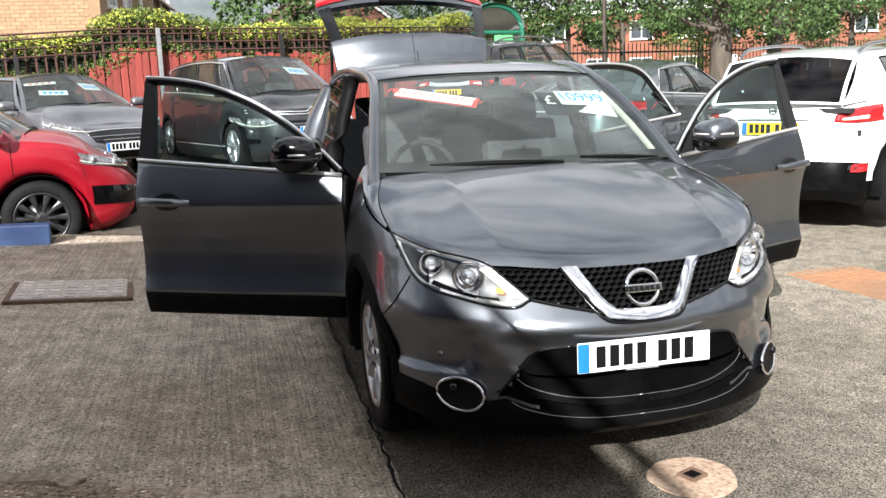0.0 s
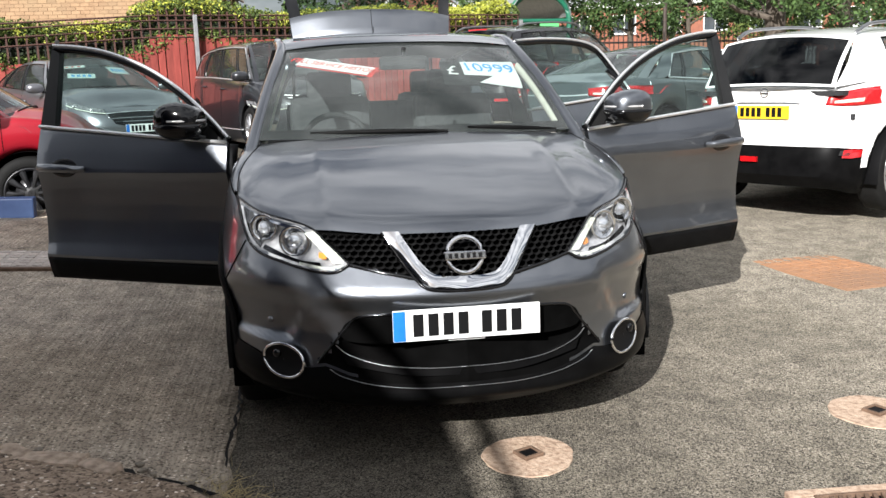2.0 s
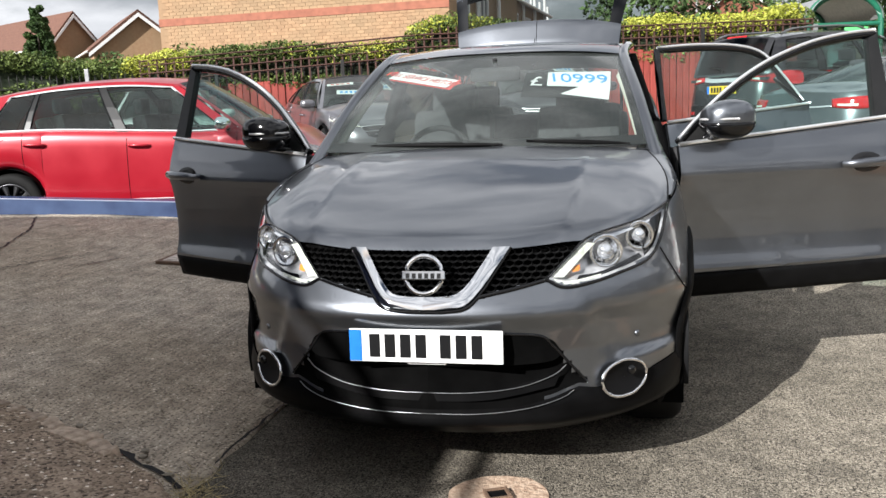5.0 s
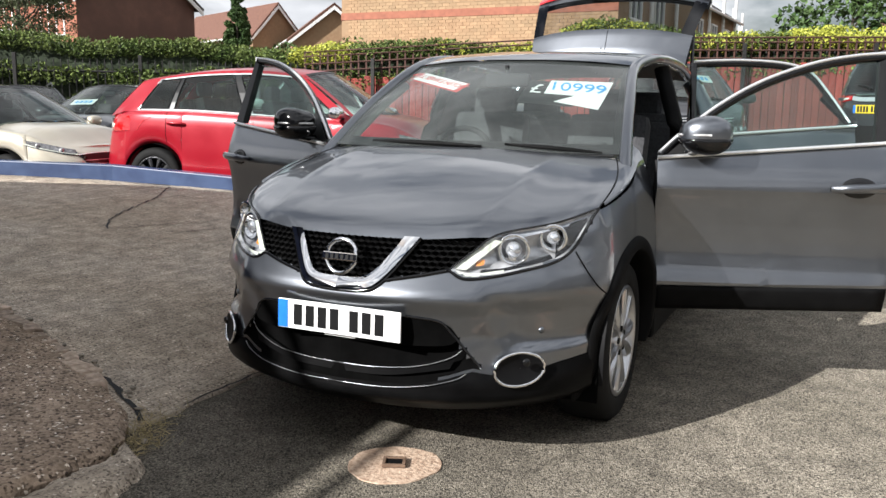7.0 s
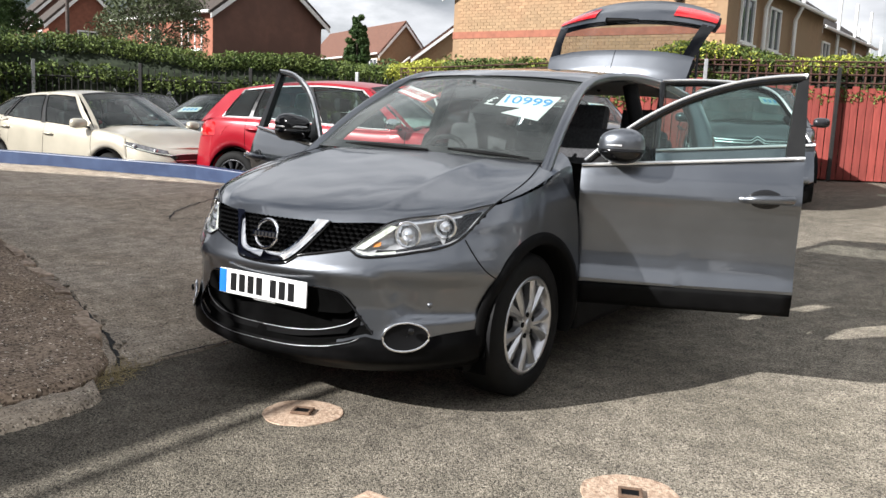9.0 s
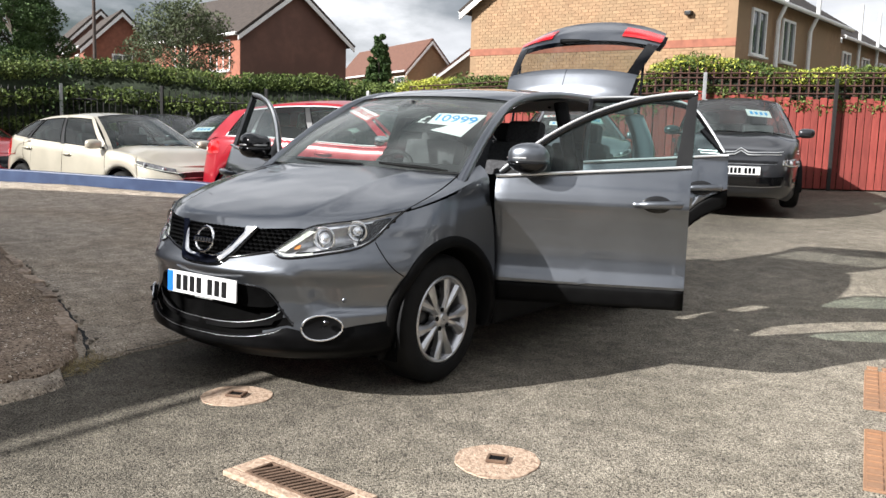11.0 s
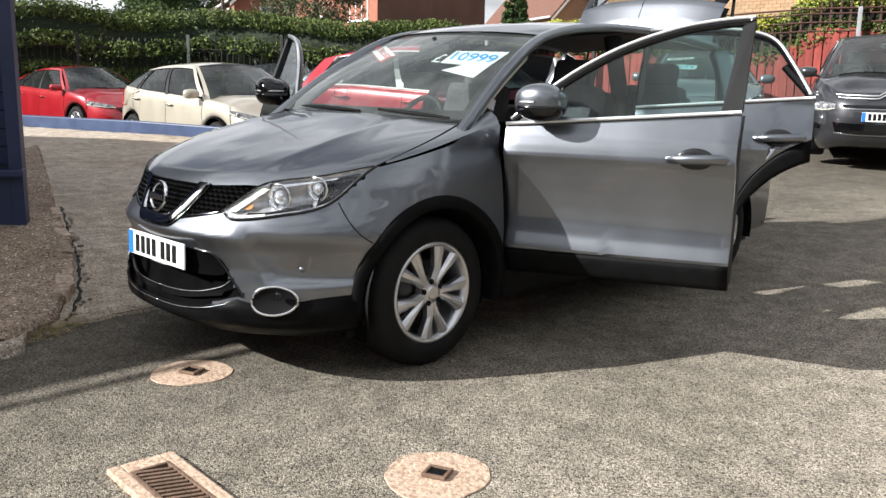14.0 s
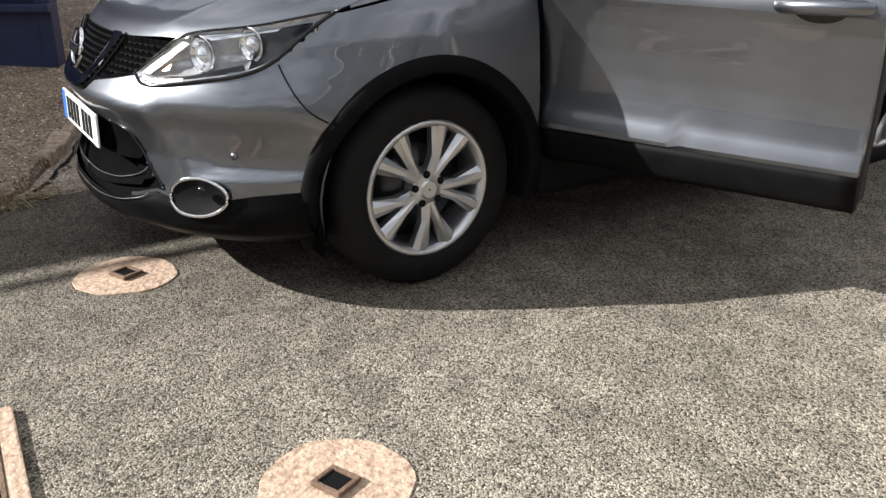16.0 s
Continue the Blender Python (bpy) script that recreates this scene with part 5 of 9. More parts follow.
for a, b in zip(FENCE, FENCE[1:]):
    for hz in (0.25, 1.78):
        bm = bmesh.new()
        d = Vector((b[0] - a[0], b[1] - a[1], 0))
        nrm = Vector((-d.y, d.x, 0)).normalized() * (-0.10 if a[0] > -8.5 else 0.07)
        pa, pb = Vector((*a, ground_z(*a) + hz)) + nrm, Vector((*b, ground_z(*b) + hz)) + nrm
        tube(bm, [pa, pb], 0.022, 4)
        part("rail", bm, M["black_iron"], railing)


def tree(name, label, place, height, trunk_r, clear, crown, n, leaf_size, mat, seed, lean=0.0, clumps=26, slim=False):
    """A tapered trunk with limbs, and clumps of leaves round their ends."""
    rg = random.Random(seed)
    z = ground_z(*place) - 0.05
    t = thing(name, label, "tree", Matrix.Translation((place[0], place[1], z)))
    bm = bmesh.new()
    pts = [Vector((lean * k / 6 + rg.uniform(-0.05, 0.05) * k / 3, rg.uniform(-0.05, 0.05) * k / 3, height * 0.82 * k / 6)) for k in range(7)]
    tube(bm, pts, [trunk_r * (1.25 if k == 0 else 1) * (1 - 0.8 * k / 6) for k in range(7)], 10)
    ends = []
    for k in range(clumps):
        f = rg.uniform(0.0, 1.0) if not slim else 0.94 * (k + 0.5) / clumps
        zz = clear + (height - clear) * f
        base = pts[0].lerp(pts[-1], min(1, max(0.15, (zz * 0.75) / (height * 0.82))))
        a = rg.uniform(0, 6.283)
        if slim:
            reach = crown * (1 - f) ** 0.8 * rg.uniform(0.6, 1.0) + 0.05
        else:
            reach = crown * math.sqrt(max(0.02, 1 - (2 * f - 0.85) ** 2 / 1.6)) * rg.uniform(0.35, 1.0)
        e = Vector((base.x + reach * math.cos(a), base.y + reach * math.sin(a), zz))
        ends.append((e, f))
        if k % 2 == 0 and not slim:
            m = base.lerp(e, 0.5) + Vector((0, 0, -0.15))
            tube(bm, [base, m, e], [trunk_r * 0.28, trunk_r * 0.18, trunk_r * 0.05], 6)
    part("trunk", bm, M["bark"], t, smooth=True)
    cb = bmesh.new()
    for e, f in ends:
        s = crown * (0.34 if not slim else 0.42 * (1.15 - f)) * rg.uniform(0.7, 1.25)
        leaves(cb, e, (s, s, s * 0.75), n // clumps, leaf_size, rg)
    part("crown", cb, mat, t)
    return t


def bush(place, size, n, mat, seed, label):
    rg = random.Random(seed)
    b = bmesh.new()
    z = ground_z(*place)
    for k in range(9):
        leaves(b, (place[0] + rg.uniform(-0.5, 0.5) * size[0], place[1] + rg.uniform(-0.5, 0.5) * size[1], z + size[2] * rg.uniform(0.3, 0.9)), (size[0] * 0.33, size[1] * 0.33, size[2] * 0.26), n * 2 // 9, 0.045, rg)
    ob = link_bm("bush", b, mat, False)
    return tagged(ob, label, "bush", kind="stuff")


def gable_house(name, label, corner, ang, length, width, eaves, ridge, wall_mat, roof_mat, z0, band=None):
    """A house with gables on its two short ends; corner is the near left end, ang the way of its gable wall."""
    h = thing(name, label, "house", Matrix.Translation((corner[0], corner[1], z0)) @ Matrix.Rotation(ang, 4, "Z"))
    bm = bmesh.new()
    prism(bm, [(0, -1), (width, -1), (width, eaves), (width / 2, ridge), (0, eaves)], 0.0, length)
    part("wall", bm, wall_mat, h)
    over = 0.35
    for s in (0, 1):
        bm = bmesh.new()
        dx, dz = width / 2, ridge - eaves
        k = math.hypot(dx, dz)
        ux, uz = dx / k, dz / k
        lo = (-over * ux, eaves - over * uz)
        hi = (width / 2, ridge)
        pts = [lo, hi, (hi[0], hi[1] + 0.16), (lo[0] - uz * 0.12, lo[1] + ux * 0.12)]
        if s:
            pts = [(width - a, b) for a, b in pts]
        prism(bm, pts, -0.28, length + 0.28)
        roof = part("roof", bm, roof_mat, h)
        bm = bmesh.new()
        q = [lo, (hi[0], hi[1] - 0.02), (hi[0], hi[1] - 0.24), (lo[0], lo[1] - 0.2)]
        if s:
            q = [(width - a, b) for a, b in q]
        prism(bm, q, -0.31, -0.26)
        part("bargeboard", bm, M["upvc"], h)
        bm = bmesh.new()
        gx = -over * ux - 0.06 if not s else width + over * ux + 0.06
        tube(bm, [(gx, -0.2, eaves - 0.12), (gx, length + 0.2, eaves - 0.12)], 0.07, 8)
        part("gutter", bm, M["upvc"], h)
    if band:
        bm = bmesh.new()
        box(bm, (width / 2, -0.012, band[0]), (width + 0.02, 0.03, band[1]))
        part("brick_band", bm, band[2], h)
    return h


def house_window(h, m, w, ht, lights=2):
    """A framed window in the local x-z plane facing -y."""
    bm = bmesh.new()
    rings = []
    for y in (-0.045, 0.045):
        for g in (0.035, -0.035):
            rings.append([bm.verts.new((sx * (w / 2 + g), y, sz * (ht / 2 + g))) for sx, sz in ((-1, -1), (1, -1), (1, 1), (-1, 1))])
    for a, b in ((0, 1), (2, 3), (0, 2), (1, 3)):
        for k in range(4):
            bm.faces.new((rings[a][k], rings[a][(k + 1) % 4], rings[b][(k + 1) % 4], rings[b][k]))
    bmesh.ops.recalc_face_normals(bm, faces=bm.faces[:])
    win = part("window", bm, M["upvc"], h)
    for k in range(1, lights):
        bm = bmesh.new()
        box(bm, (-w / 2 + w * k / lights, 0, 0), (0.06, 0.08, ht - 0.07))
        part("mullion", bm, M["upvc"], win)
    win.matrix_basis = m
    for k in range(lights):
        bm = bmesh.new()
        box(bm, (-w / 2 + w * (k + 0.5) / lights, 0.02, 0), (w / lights - 0.065, 0.012, ht - 0.07))
        part("pane", bm, M["pane"], win)
    bm = bmesh.new()
    box(bm, (0, -0.06, -ht / 2 - 0.06), (w + 0.16, 0.16, 0.05))
    part("sill", bm, M["upvc"], win)
    return win


# tan brick house behind the fence, courses and windows
TAN = (-13.6, 22.6)
tan_a = math.atan2(-0.6, 9.0)
tan = gable_house("brick_house", "tan brick house with a red brick band and white bargeboards", TAN, tan_a, 10.0, 9.3, 5.0, 8.0, M["tan_brick"], M["roof_tile"], 0.6, (3.50, 0.22, M["red_brick"]))
course = bmesh.new()
rb = random.Random(5)
for iz in range(58):
    z = 1.0 + iz * 0.098
    half = 4.5 if z < 5.0 else 4.5 * (1 - (z - 5.0) / 3.0)
    if 3.38 < z < 3.62 or half < 0.3:
        continue
    x = 4.5 - half + (0.12 if iz % 2 else 0.0)
    while x < 4.5 + half - 0.24:
        box(course, (x + 0.15 + 0.115, -0.002, z), (0.226, 0.016, 0.085))
        x += 0.24
tagged(part("brick_course", course, M["tan_brick"], tan), kind="stuff")
for zz, wy in ((3.9, 1.6), (3.9, 4.2)):
    house_window(tan, Matrix.Translation((9.32, wy, zz)) @ Matrix.Rotation(math.pi / 2, 4, "Z"), 1.1, 1.25)
for wy in (2.9, 6.0):
    bm = bmesh.new()
    tube(bm, [(9.44, wy, 0), (9.44, wy, 4.4), (9.65, wy, 4.9), (9.65, wy, 6.6)], 0.07, 8)
    part("flue_pipe", bm, M["upvc"], tan)
bm = bmesh.new()
box(bm, (7.9, -0.09, 4.35), (0.20, 0.18, 0.12), None, 0.02)
part("security_light", bm, M["satin_black"], tan)
# conservatory beside it
cons = thing("conservatory", "white conservatory roof with cresting behind the hedge", "conservatory", Matrix.Translation((-4.3, 22.4, 0.30)))
bm = bmesh.new()
for k in range(6):
    tube(bm, [(0.1 + 0.55 * k, 0.2, 2.25), (0.5 + 0.40 * k, 1.8, 2.75)], 0.035, 6)
box(bm, (1.5, 0.2, 2.2), (3.2, 0.1, 0.14))
box(bm, (1.5, 1.8, 2.78), (2.2, 0.08, 0.12))
part("frame", bm, M["upvc"], cons)
bm = bmesh.new()
grid(bm, [[(0.05, 0.2, 2.24), (3.0, 0.2, 2.24)], [(0.5, 1.8, 2.74), (2.6, 1.8, 2.74)]])
part("roof_glazing", bm, M["pane"], cons)
bm = bmesh.new()
box(bm, (1.5, 1.0, 1.05), (3.1, 1.6, 2.2))
part("wall", bm, M["upvc"], cons)
for k in range(9):
    bm = bmesh.new()
    box(bm, (0.55 + 0.24 * k, 1.8, 2.92), (0.03, 0.03, 0.2))
    part("crest", bm, M["upvc"], cons)
# row of tan houses beyond
for k in range(3):
    h = gable_house("terrace_house", "tan brick terrace house with white pipes", (-12.4 - 0.9 * k + 0.0, 35.5 + 11.5 * k), tan_a, 9.5, 8.0, 4.9, 7.4, M["tan_brick"], M["roof_tile"], 0.8)
    for wy in (1.5, 4.5, 7.5):
        house_window(h, Matrix.Translation((8.02, wy, 3.7)) @ Matrix.Rotation(math.pi / 2, 4, "Z"), 1.1, 1.2)
        bm = bmesh.new()
        tube(bm, [(8.15, wy + 1.3, 0), (8.15, wy + 1.3, 6.4)], 0.07, 8)
        part("flue_pipe", bm, M["upvc"], h)

house1 = gable_house("brick_house", "brown brick house with a dark tiled roof", (-26.6, 23.8), radians(79), 8.8, 5.8, 5.2, 7.35, M["brown_brick"], M["roof_tile"], 0.3, (3.15, 0.22, M["tan_brick"]))
house_window(house1, Matrix.Translation((-0.02, 1.7, 4.2)) @ Matrix.Rotation(-math.pi / 2, 4, "Z"), 1.7, 1.3, 3)
house_window(house1, Matrix.Translation((-0.02, 5.4, 4.5)) @ Matrix.Rotation(-math.pi / 2, 4, "Z"), 1.3, 1.2, 2)
bm = bmesh.new()
box(bm, (-0.35, 2.2, 2.6), (0.8, 4.0, 0.12))
part("bay_roof", bm, M["upvc"], house1)
bm = bmesh.new()
box(bm, (-0.012, 4.25, 3.5), (0.03, 8.5, 3.6))
part("red_front", bm, M["red_brick"], house1)
house2 = gable_house("brick_house", "red brick house with a white-trimmed gable", (-39.4, 24.4), radians(66), 6.0, 3.8, 5.1, 6.95, M["red_brick"], M["roof_tile"], 0.3)
house_window(house2, Matrix.Translation((1.9, -0.02, 4.1)), 1.0, 1.2)
house_window(house2, Matrix.Translation((-0.02, 2.4, 4.1)) @ Matrix.Rotation(-math.pi / 2, 4, "Z"), 1.2, 1.2)
house2b = gable_house("brick_house", "dark brick house behind a tall tree", (-48.0, 28.3), radians(66), 9.0, 4.6, 5.7, 8.0, M["brown_brick"], M["roof_tile"], 0.3)
house4 = gable_house("brick_house", "tan brick house with a brown tiled roof", (-54.0, 19.5), radians(150), 8.0, 12.0, 4.4, 4.8, M["tan_brick"], M["roof_red"], 0.3)
for k in range(3):
    house_window(house4, Matrix.Translation((2.0 + 3.5 * k, 8.02, 3.2)) @ Matrix.Rotation(math.pi, 4, "Z"), 1.3, 1.2)
house3 = gable_house("brick_house", "tan house with a brown tiled roof and white gable", (-34.8, 46.3), radians(61.7), 14.0, 3.6, 5.4, 7.5, M["tan_brick"], M["roof_red"], 0.3)
house_window(house3, Matrix.Translation((-0.02, 1.3, 4.3)) @ Matrix.Rotation(-math.pi / 2, 4, "Z"), 1.8, 1.3, 3)
house3b = gable_house("brick_house", "tan house with a white boarded gable", (-28.3, 41.3), radians(40), 8.0, 5.0, 4.7, 6.7, M["tan_brick"], M["roof_red"], 0.3)
house_window(house3b, Matrix.Translation((2.7, -0.02, 3.2)), 1.6, 1.2, 3)
house5 = gable_house("brick_house", "small red brick house past the terrace", (4.5, 60.0), radians(20), 9.0, 7.0, 5.4, 7.6, M["red_brick"], M["roof_red"], 0.9)

# red brick flats across the road
rowb = gable_house("brick_terrace", "long red brick terrace with white windows across the road", (14.0, 58.0), radians(-18), 9.0, 46.0, 5.2, 5.6, M["red_brick"], M["roof_tile"], 0.7)
for k in range(15):
    for zz in (1.5, 4.0):
        if zz < 2 and k % 4 == 2:
            bm = bmesh.new()
            box(bm, (1.6 + 3.0 * k, -0.03, 1.1), (1.0, 0.1, 2.1))
            part("door", bm, M["upvc"], rowb)
        else:
            house_window(rowb, Matrix.Translation((1.6 + 3.0 * k, -0.03, zz)), 1.5, 1.2)
rowc = gable_house("brick_house", "red brick house with white-framed windows near the trees", (34.0, 33.0), radians(-35), 8.0, 14.0, 5.0, 7.8, M["red_brick"], M["roof_red"], 0.7)
for k in range(4):
    for zz in (1.5, 4.0):
        house_window(rowc, Matrix.Translation((2.0 + 3.2 * k, -0.03, zz)), 1.4, 1.2)

# verge, trees and shelter to the right
bm = bmesh.new()
vx, vy = [6 + 1.5 * i for i in range(30)], [21.5 + 1.2 * i for i in range(10)]
grid(bm, [[(x, y, ground_z(x, y) + 0.03) for x in vx] for y in vy])
for f in bm.faces:
    if f.normal.z < 0:
        f.normal_flip()
tagged(link_bm("verge", bm, M["grass"], False), "mown grass verge beside the road", "grass", kind="structure")
TR = "mature leafy tree with a dark trunk on the verge"
tree("tree", TR, (10.4, 16.6), 8.5, 0.30, 2.6, 3.0, 21000, 0.062, M["leaf_dark"], 1, clumps=40)
tree("tree", TR, (16.0, 22.5), 8.5, 0.22, 2.6, 2.9, 17000, 0.070, M["leaf_dark"], 2, clumps=38)
for k, (tx, ty, hh) in enumerate(((7.2, 33.0, 7.8), (10.2, 34.0, 8.8), (13.2, 33.2, 8.4), (16.2, 34.2, 8.2), (19.4, 33.0, 8.6), (22.6, 32.6, 8.4), (26.0, 31.5, 8.4), (29.5, 30.0, 8.4))):
    tree("tree", TR, (tx, ty), hh, 0.17, 2.5, 2.7, 12000, 0.085, M["leaf_dark"], 10 + k, clumps=32)
tree("tree", "rounded dark tree beyond the hedge", (1.6, 41.0), 6.2, 0.2, 2.2, 2.6, 2600, 0.16, M["leaf_dark"], 31)
tree("tree", "rounded dark tree beyond the hedge", (4.6, 44.0), 6.4, 0.2, 2.2, 2.8, 2600, 0.16, M["leaf_dark"], 32)
bush((17.5, 30.0), (3.0, 1.6, 2.4), 2600, M["leaf"], 41, "clipped green shrub in front of a house")
bush((25.5, 27.5), (3.4, 1.8, 2.4), 2600, M["leaf"], 42, "clipped green shrub in front of a house")

# trees and shrubs to the left
tree("tree", "tall full-leaved tree behind the hedge", (-26.6, 13.6), 6.0, 0.18, 0.9, 1.55, 64000, 0.046, M["leaf_dark"], 51, clumps=110)
tree("tree", "airy grey-green tree with a leaning pale trunk", (-22.0, 16.9), 5.4, 0.13, 1.2, 1.7, 26000, 0.046, M["leaf_grey"], 52, 0.5, 60)
tree("conifer", "narrow dark conifer beside the houses", (-19.6, 24.9), 5.4, 0.12, 0.3, 0.95, 30000, 0.065, M["leaf_dark"], 53, 0.0, 150, True)
bush((-9.4, 16.0), (2.2, 1.4, 2.7), 3400, M["leaf"], 61, "overgrown shrub against the tan house")
bush((-11.2, 15.2), (1.8, 1.4, 2.3), 3000, M["leaf_dark"], 62, "overgrown shrub against the tan house")
for k in range(8):
    bush((-17.0 - 0.8 * k, 9.4 - 2.0 * k), (2.6, 2.6, 2.6 + 0.3 * (k % 3)), 2600, M["leaf"] if k % 2 else M["leaf_dark"], 70 + k, "thick green bushes behind the railings")

# lamp posts
for (lx, ly, hh, r, mat) in ((-16.6, 10.2, 9.0, 0.05, "bark_post"), (5.0, 60.0, 11.0, 0.09, "galv"), (12.5, 28.0, 9.0, 0.08, "bark_post"), (18.0, 40.0, 8.0, 0.09, "galv"), (-12.0, 40.0, 8.2, 0.07, "galv")):
    lp = thing("lamp_post", "tall slim street lamp post", "lamp post", Matrix.Translation((lx, ly, ground_z(lx, ly))), "street lamps round the yard")
    bm = bmesh.new()
    tube(bm, [(0, 0, 0), (0, 0, 1.2), (0, 0, hh)], [r * 1.3, r, r * 0.6], 10)
    part("post", bm, M[mat], lp)
    bm = bmesh.new()
    tube(bm, smooth_curve([(0, 0, hh - 0.05), (-0.3, 0, hh + 0.12), (-0.8, 0, hh + 0.15)], 8), [0.03] * 8, 6)
    box(bm, (-1.0, 0, hh + 0.13), (0.5, 0.16, 0.09), None, 0.03)
    part("lantern", bm, M["galv"], lp)

# bus shelter with a green arched frame
sh = thing("bus_shelter", "green-framed bus shelter with an arched roof", "bus shelter", Matrix.Translation((4.55, 18.7, ground_z(4.55, 18.7))) @ Matrix.Rotation(radians(8), 4, "Z"))
arc = [(0.8 - 0.8 * math.cos(math.pi * k / 14), 2.25 + 0.62 * math.sin(math.pi * k / 14)) for k in range(15)]
for yy in (0.0, 3.4):
    bm = bmesh.new()
    tube(bm, [(0, yy, 0), (0, yy, 2.25)], 0.06, 8)
    tube(bm, [(1.6, yy, 0), (1.6, yy, 2.25)], 0.06, 8)
    tube(bm, [(x, yy, z) for x, z in arc], 0.07, 8)
    tube(bm, [(0, yy, 2.2), (1.6, yy, 2.2)], 0.05, 8)
    part("frame", bm, M["green_paint"], sh)
bm = bmesh.new()
grid(bm, [[(x, yy, z + 0.05) for x, z in arc] for yy in (-0.15, 1.7, 3.55)])
part("roof", bm, M["galv"], sh, smooth=True)
for x0, x1 in ((0.04, 0.78), (0.82, 1.56)):
    bm = bmesh.new()
    box(bm, ((x0 + x1) / 2, 0.0, 1.2), (x1 - x0, 0.01, 1.7))
    part("pane", bm, M["glass"], sh)
bm = bmesh.new()
box(bm, (1.05, -0.03, 2.06), (0.5, 0.04, 0.14))
part("sign", bm, M["sign_green"], sh)
# railings along the road
rr = thing("road_railing", "black iron railings along the road", "railing")
bm = bmesh.new()
for k in range(110):
    x, y = 6.4 + 0.14 * k, 19.6 + 0.03 * k
    box(bm, (x, y, ground_z(x, y) + 0.95), (0.02, 0.02, 1.9))
tagged(part("bar_run", bm, M["black_iron"], rr), kind="stuff")
for hz in (0.3, 1.65):
    bm = bmesh.new()
    tube(bm, [(6.4, 19.6, ground_z(6.4, 19.6) + hz), (21.8, 22.9, ground_z(21.8, 22.9) + hz)], 0.025, 4)
    part("rail", bm, M["black_iron"], rr)
# lattice along the top of the boards
tr = thing("trellis_panel", "dark brown weathered lattice along the top of the board fence", "trellis")
bm = bmesh.new()
box(bm, (0, 0, 0), (0.032, 0.014, 0.50))
slat_me = bpy.data.meshes.new("slat")
bm.to_mesh(slat_me)
bm.free()
slat_me.materials.append(M["lath_wood"])
for x, y, ang in along(FENCE, 0.16):
    if x < -8.5:
        break
    b = new("slat", slat_me)
    b.parent = tr
    b.matrix_basis = Matrix.Translation((x, y, ground_z(x, y) + 1.98)) @ Matrix.Rotation(ang, 4, "Z")
for a, b in ((FENCE[0], FENCE[1]), (FENCE[1], FENCE[2]), (FENCE[2], (-8.5, 12.65))):
    for hz in (1.84, 1.99, 2.14, 2.23):
        bm = bmesh.new()
        tube(bm, [(a[0], a[1] - 0.012, ground_z(*a) + hz), (b[0], b[1] - 0.012, ground_z(*b) + hz)], 0.016, 4)
        part("lath", bm, M["lath_wood"], tr)
# red post box far along the road
pb = thing("post_box", "red pillar box beside the road", "post box", Matrix.Translation((12.6, 31.0, ground_z(12.6, 31))))
bm = bmesh.new()
lathe(bm, [(0.24, 0), (0.24, 0.1), (0.21, 0.12), (0.21, 1.25), (0.25, 1.28), (0.24, 1.36), (0.02, 1.48)], 20, Matrix.Rotation(math.pi / 2, 4, "X"))
part("body", bm, M["red_paint"], pb, smooth=True)

# blue hoarding, and an unseen cabin added to shade the ground
M["navy"] = material("navy_paint", 0.5, 0, ((0.008, 0.016, 0.055), (0.014, 0.024, 0.075)), 6, bump=0.1, bump_scale=30)
cz = kerb_z(-2.9, 0.3) - 0.02
hoard = thing("slatted_hoarding", "navy blue slatted hoarding with a ledge, standing on concrete", "hoarding", Matrix.Translation((-2.86, 0.42, cz)) @ Matrix.Rotation(radians(-29.7), 4, "Z"))
bm = bmesh.new()
box(bm, (-0.09, -1.6, 1.45), (0.06, 3.1, 2.86))
part("panel", bm, M["navy"], hoard)
for k in range(19):
    bm = bmesh.new()
    box(bm, (-0.035, -1.6, 0.52 + 0.125 * k), (0.05, 3.05, 0.118), Matrix.Rotation(0.16, 3, "Y"), 0.004)
    part("slat", bm, M["navy"], hoard)
for yy in (-0.04, -1.6, -3.16):
    bm = bmesh.new()
    box(bm, (-0.05, yy, 1.45), (0.14, 0.09, 2.9), None, 0.006)
    part("post", bm, M["navy"], hoard)
bm = bmesh.new()
box(bm, (0.02, -1.6, 0.40), (0.15, 3.24, 0.05), None, 0.008)
part("ledge", bm, M["navy"], hoard)
bm = bmesh.new()
box(bm, (-0.05, -1.6, 0.19), (0.13, 3.2, 0.38), None, 0.006)
part("plinth", bm, M["navy"], hoard)
# unseen flat-roofed cabin added behind the hoarding; its roof shades slab and car's nose
shade_caster = thing("shade_cabin", "unseen navy flat-roofed cabin added to shade the slab", "cabin")
bm = bmesh.new()
prism(bm, [(-3.05, 0.25), (-4.7, -2.65), (-4.7, -10.5), (-14.0, -10.5), (-14.0, -3.7), (-8.0, -0.5)], 0.0, 3.2, "z")
part("wall", bm, M["navy"], shade_caster)
# roof outline worked back from the edge of the shade on the ground
bm = bmesh.new()
prism(bm, [(-2.98, 0.69), (-7.97, 0.09), (-14.6, -3.2), (-14.6, -11.0), (-2.98, -11.0)], 3.21, 3.30, "z")
part("roof", bm, M["navy"], shade_caster)
# rail added above the roof edge for its thin stripe of shade
bm = bmesh.new()
tube(bm, [(-2.98, 0.69, 3.44), (-2.98, -11.0, 3.44)], 0.028, 8)
part("shade_rail", bm, M["galv"], shade_caster)
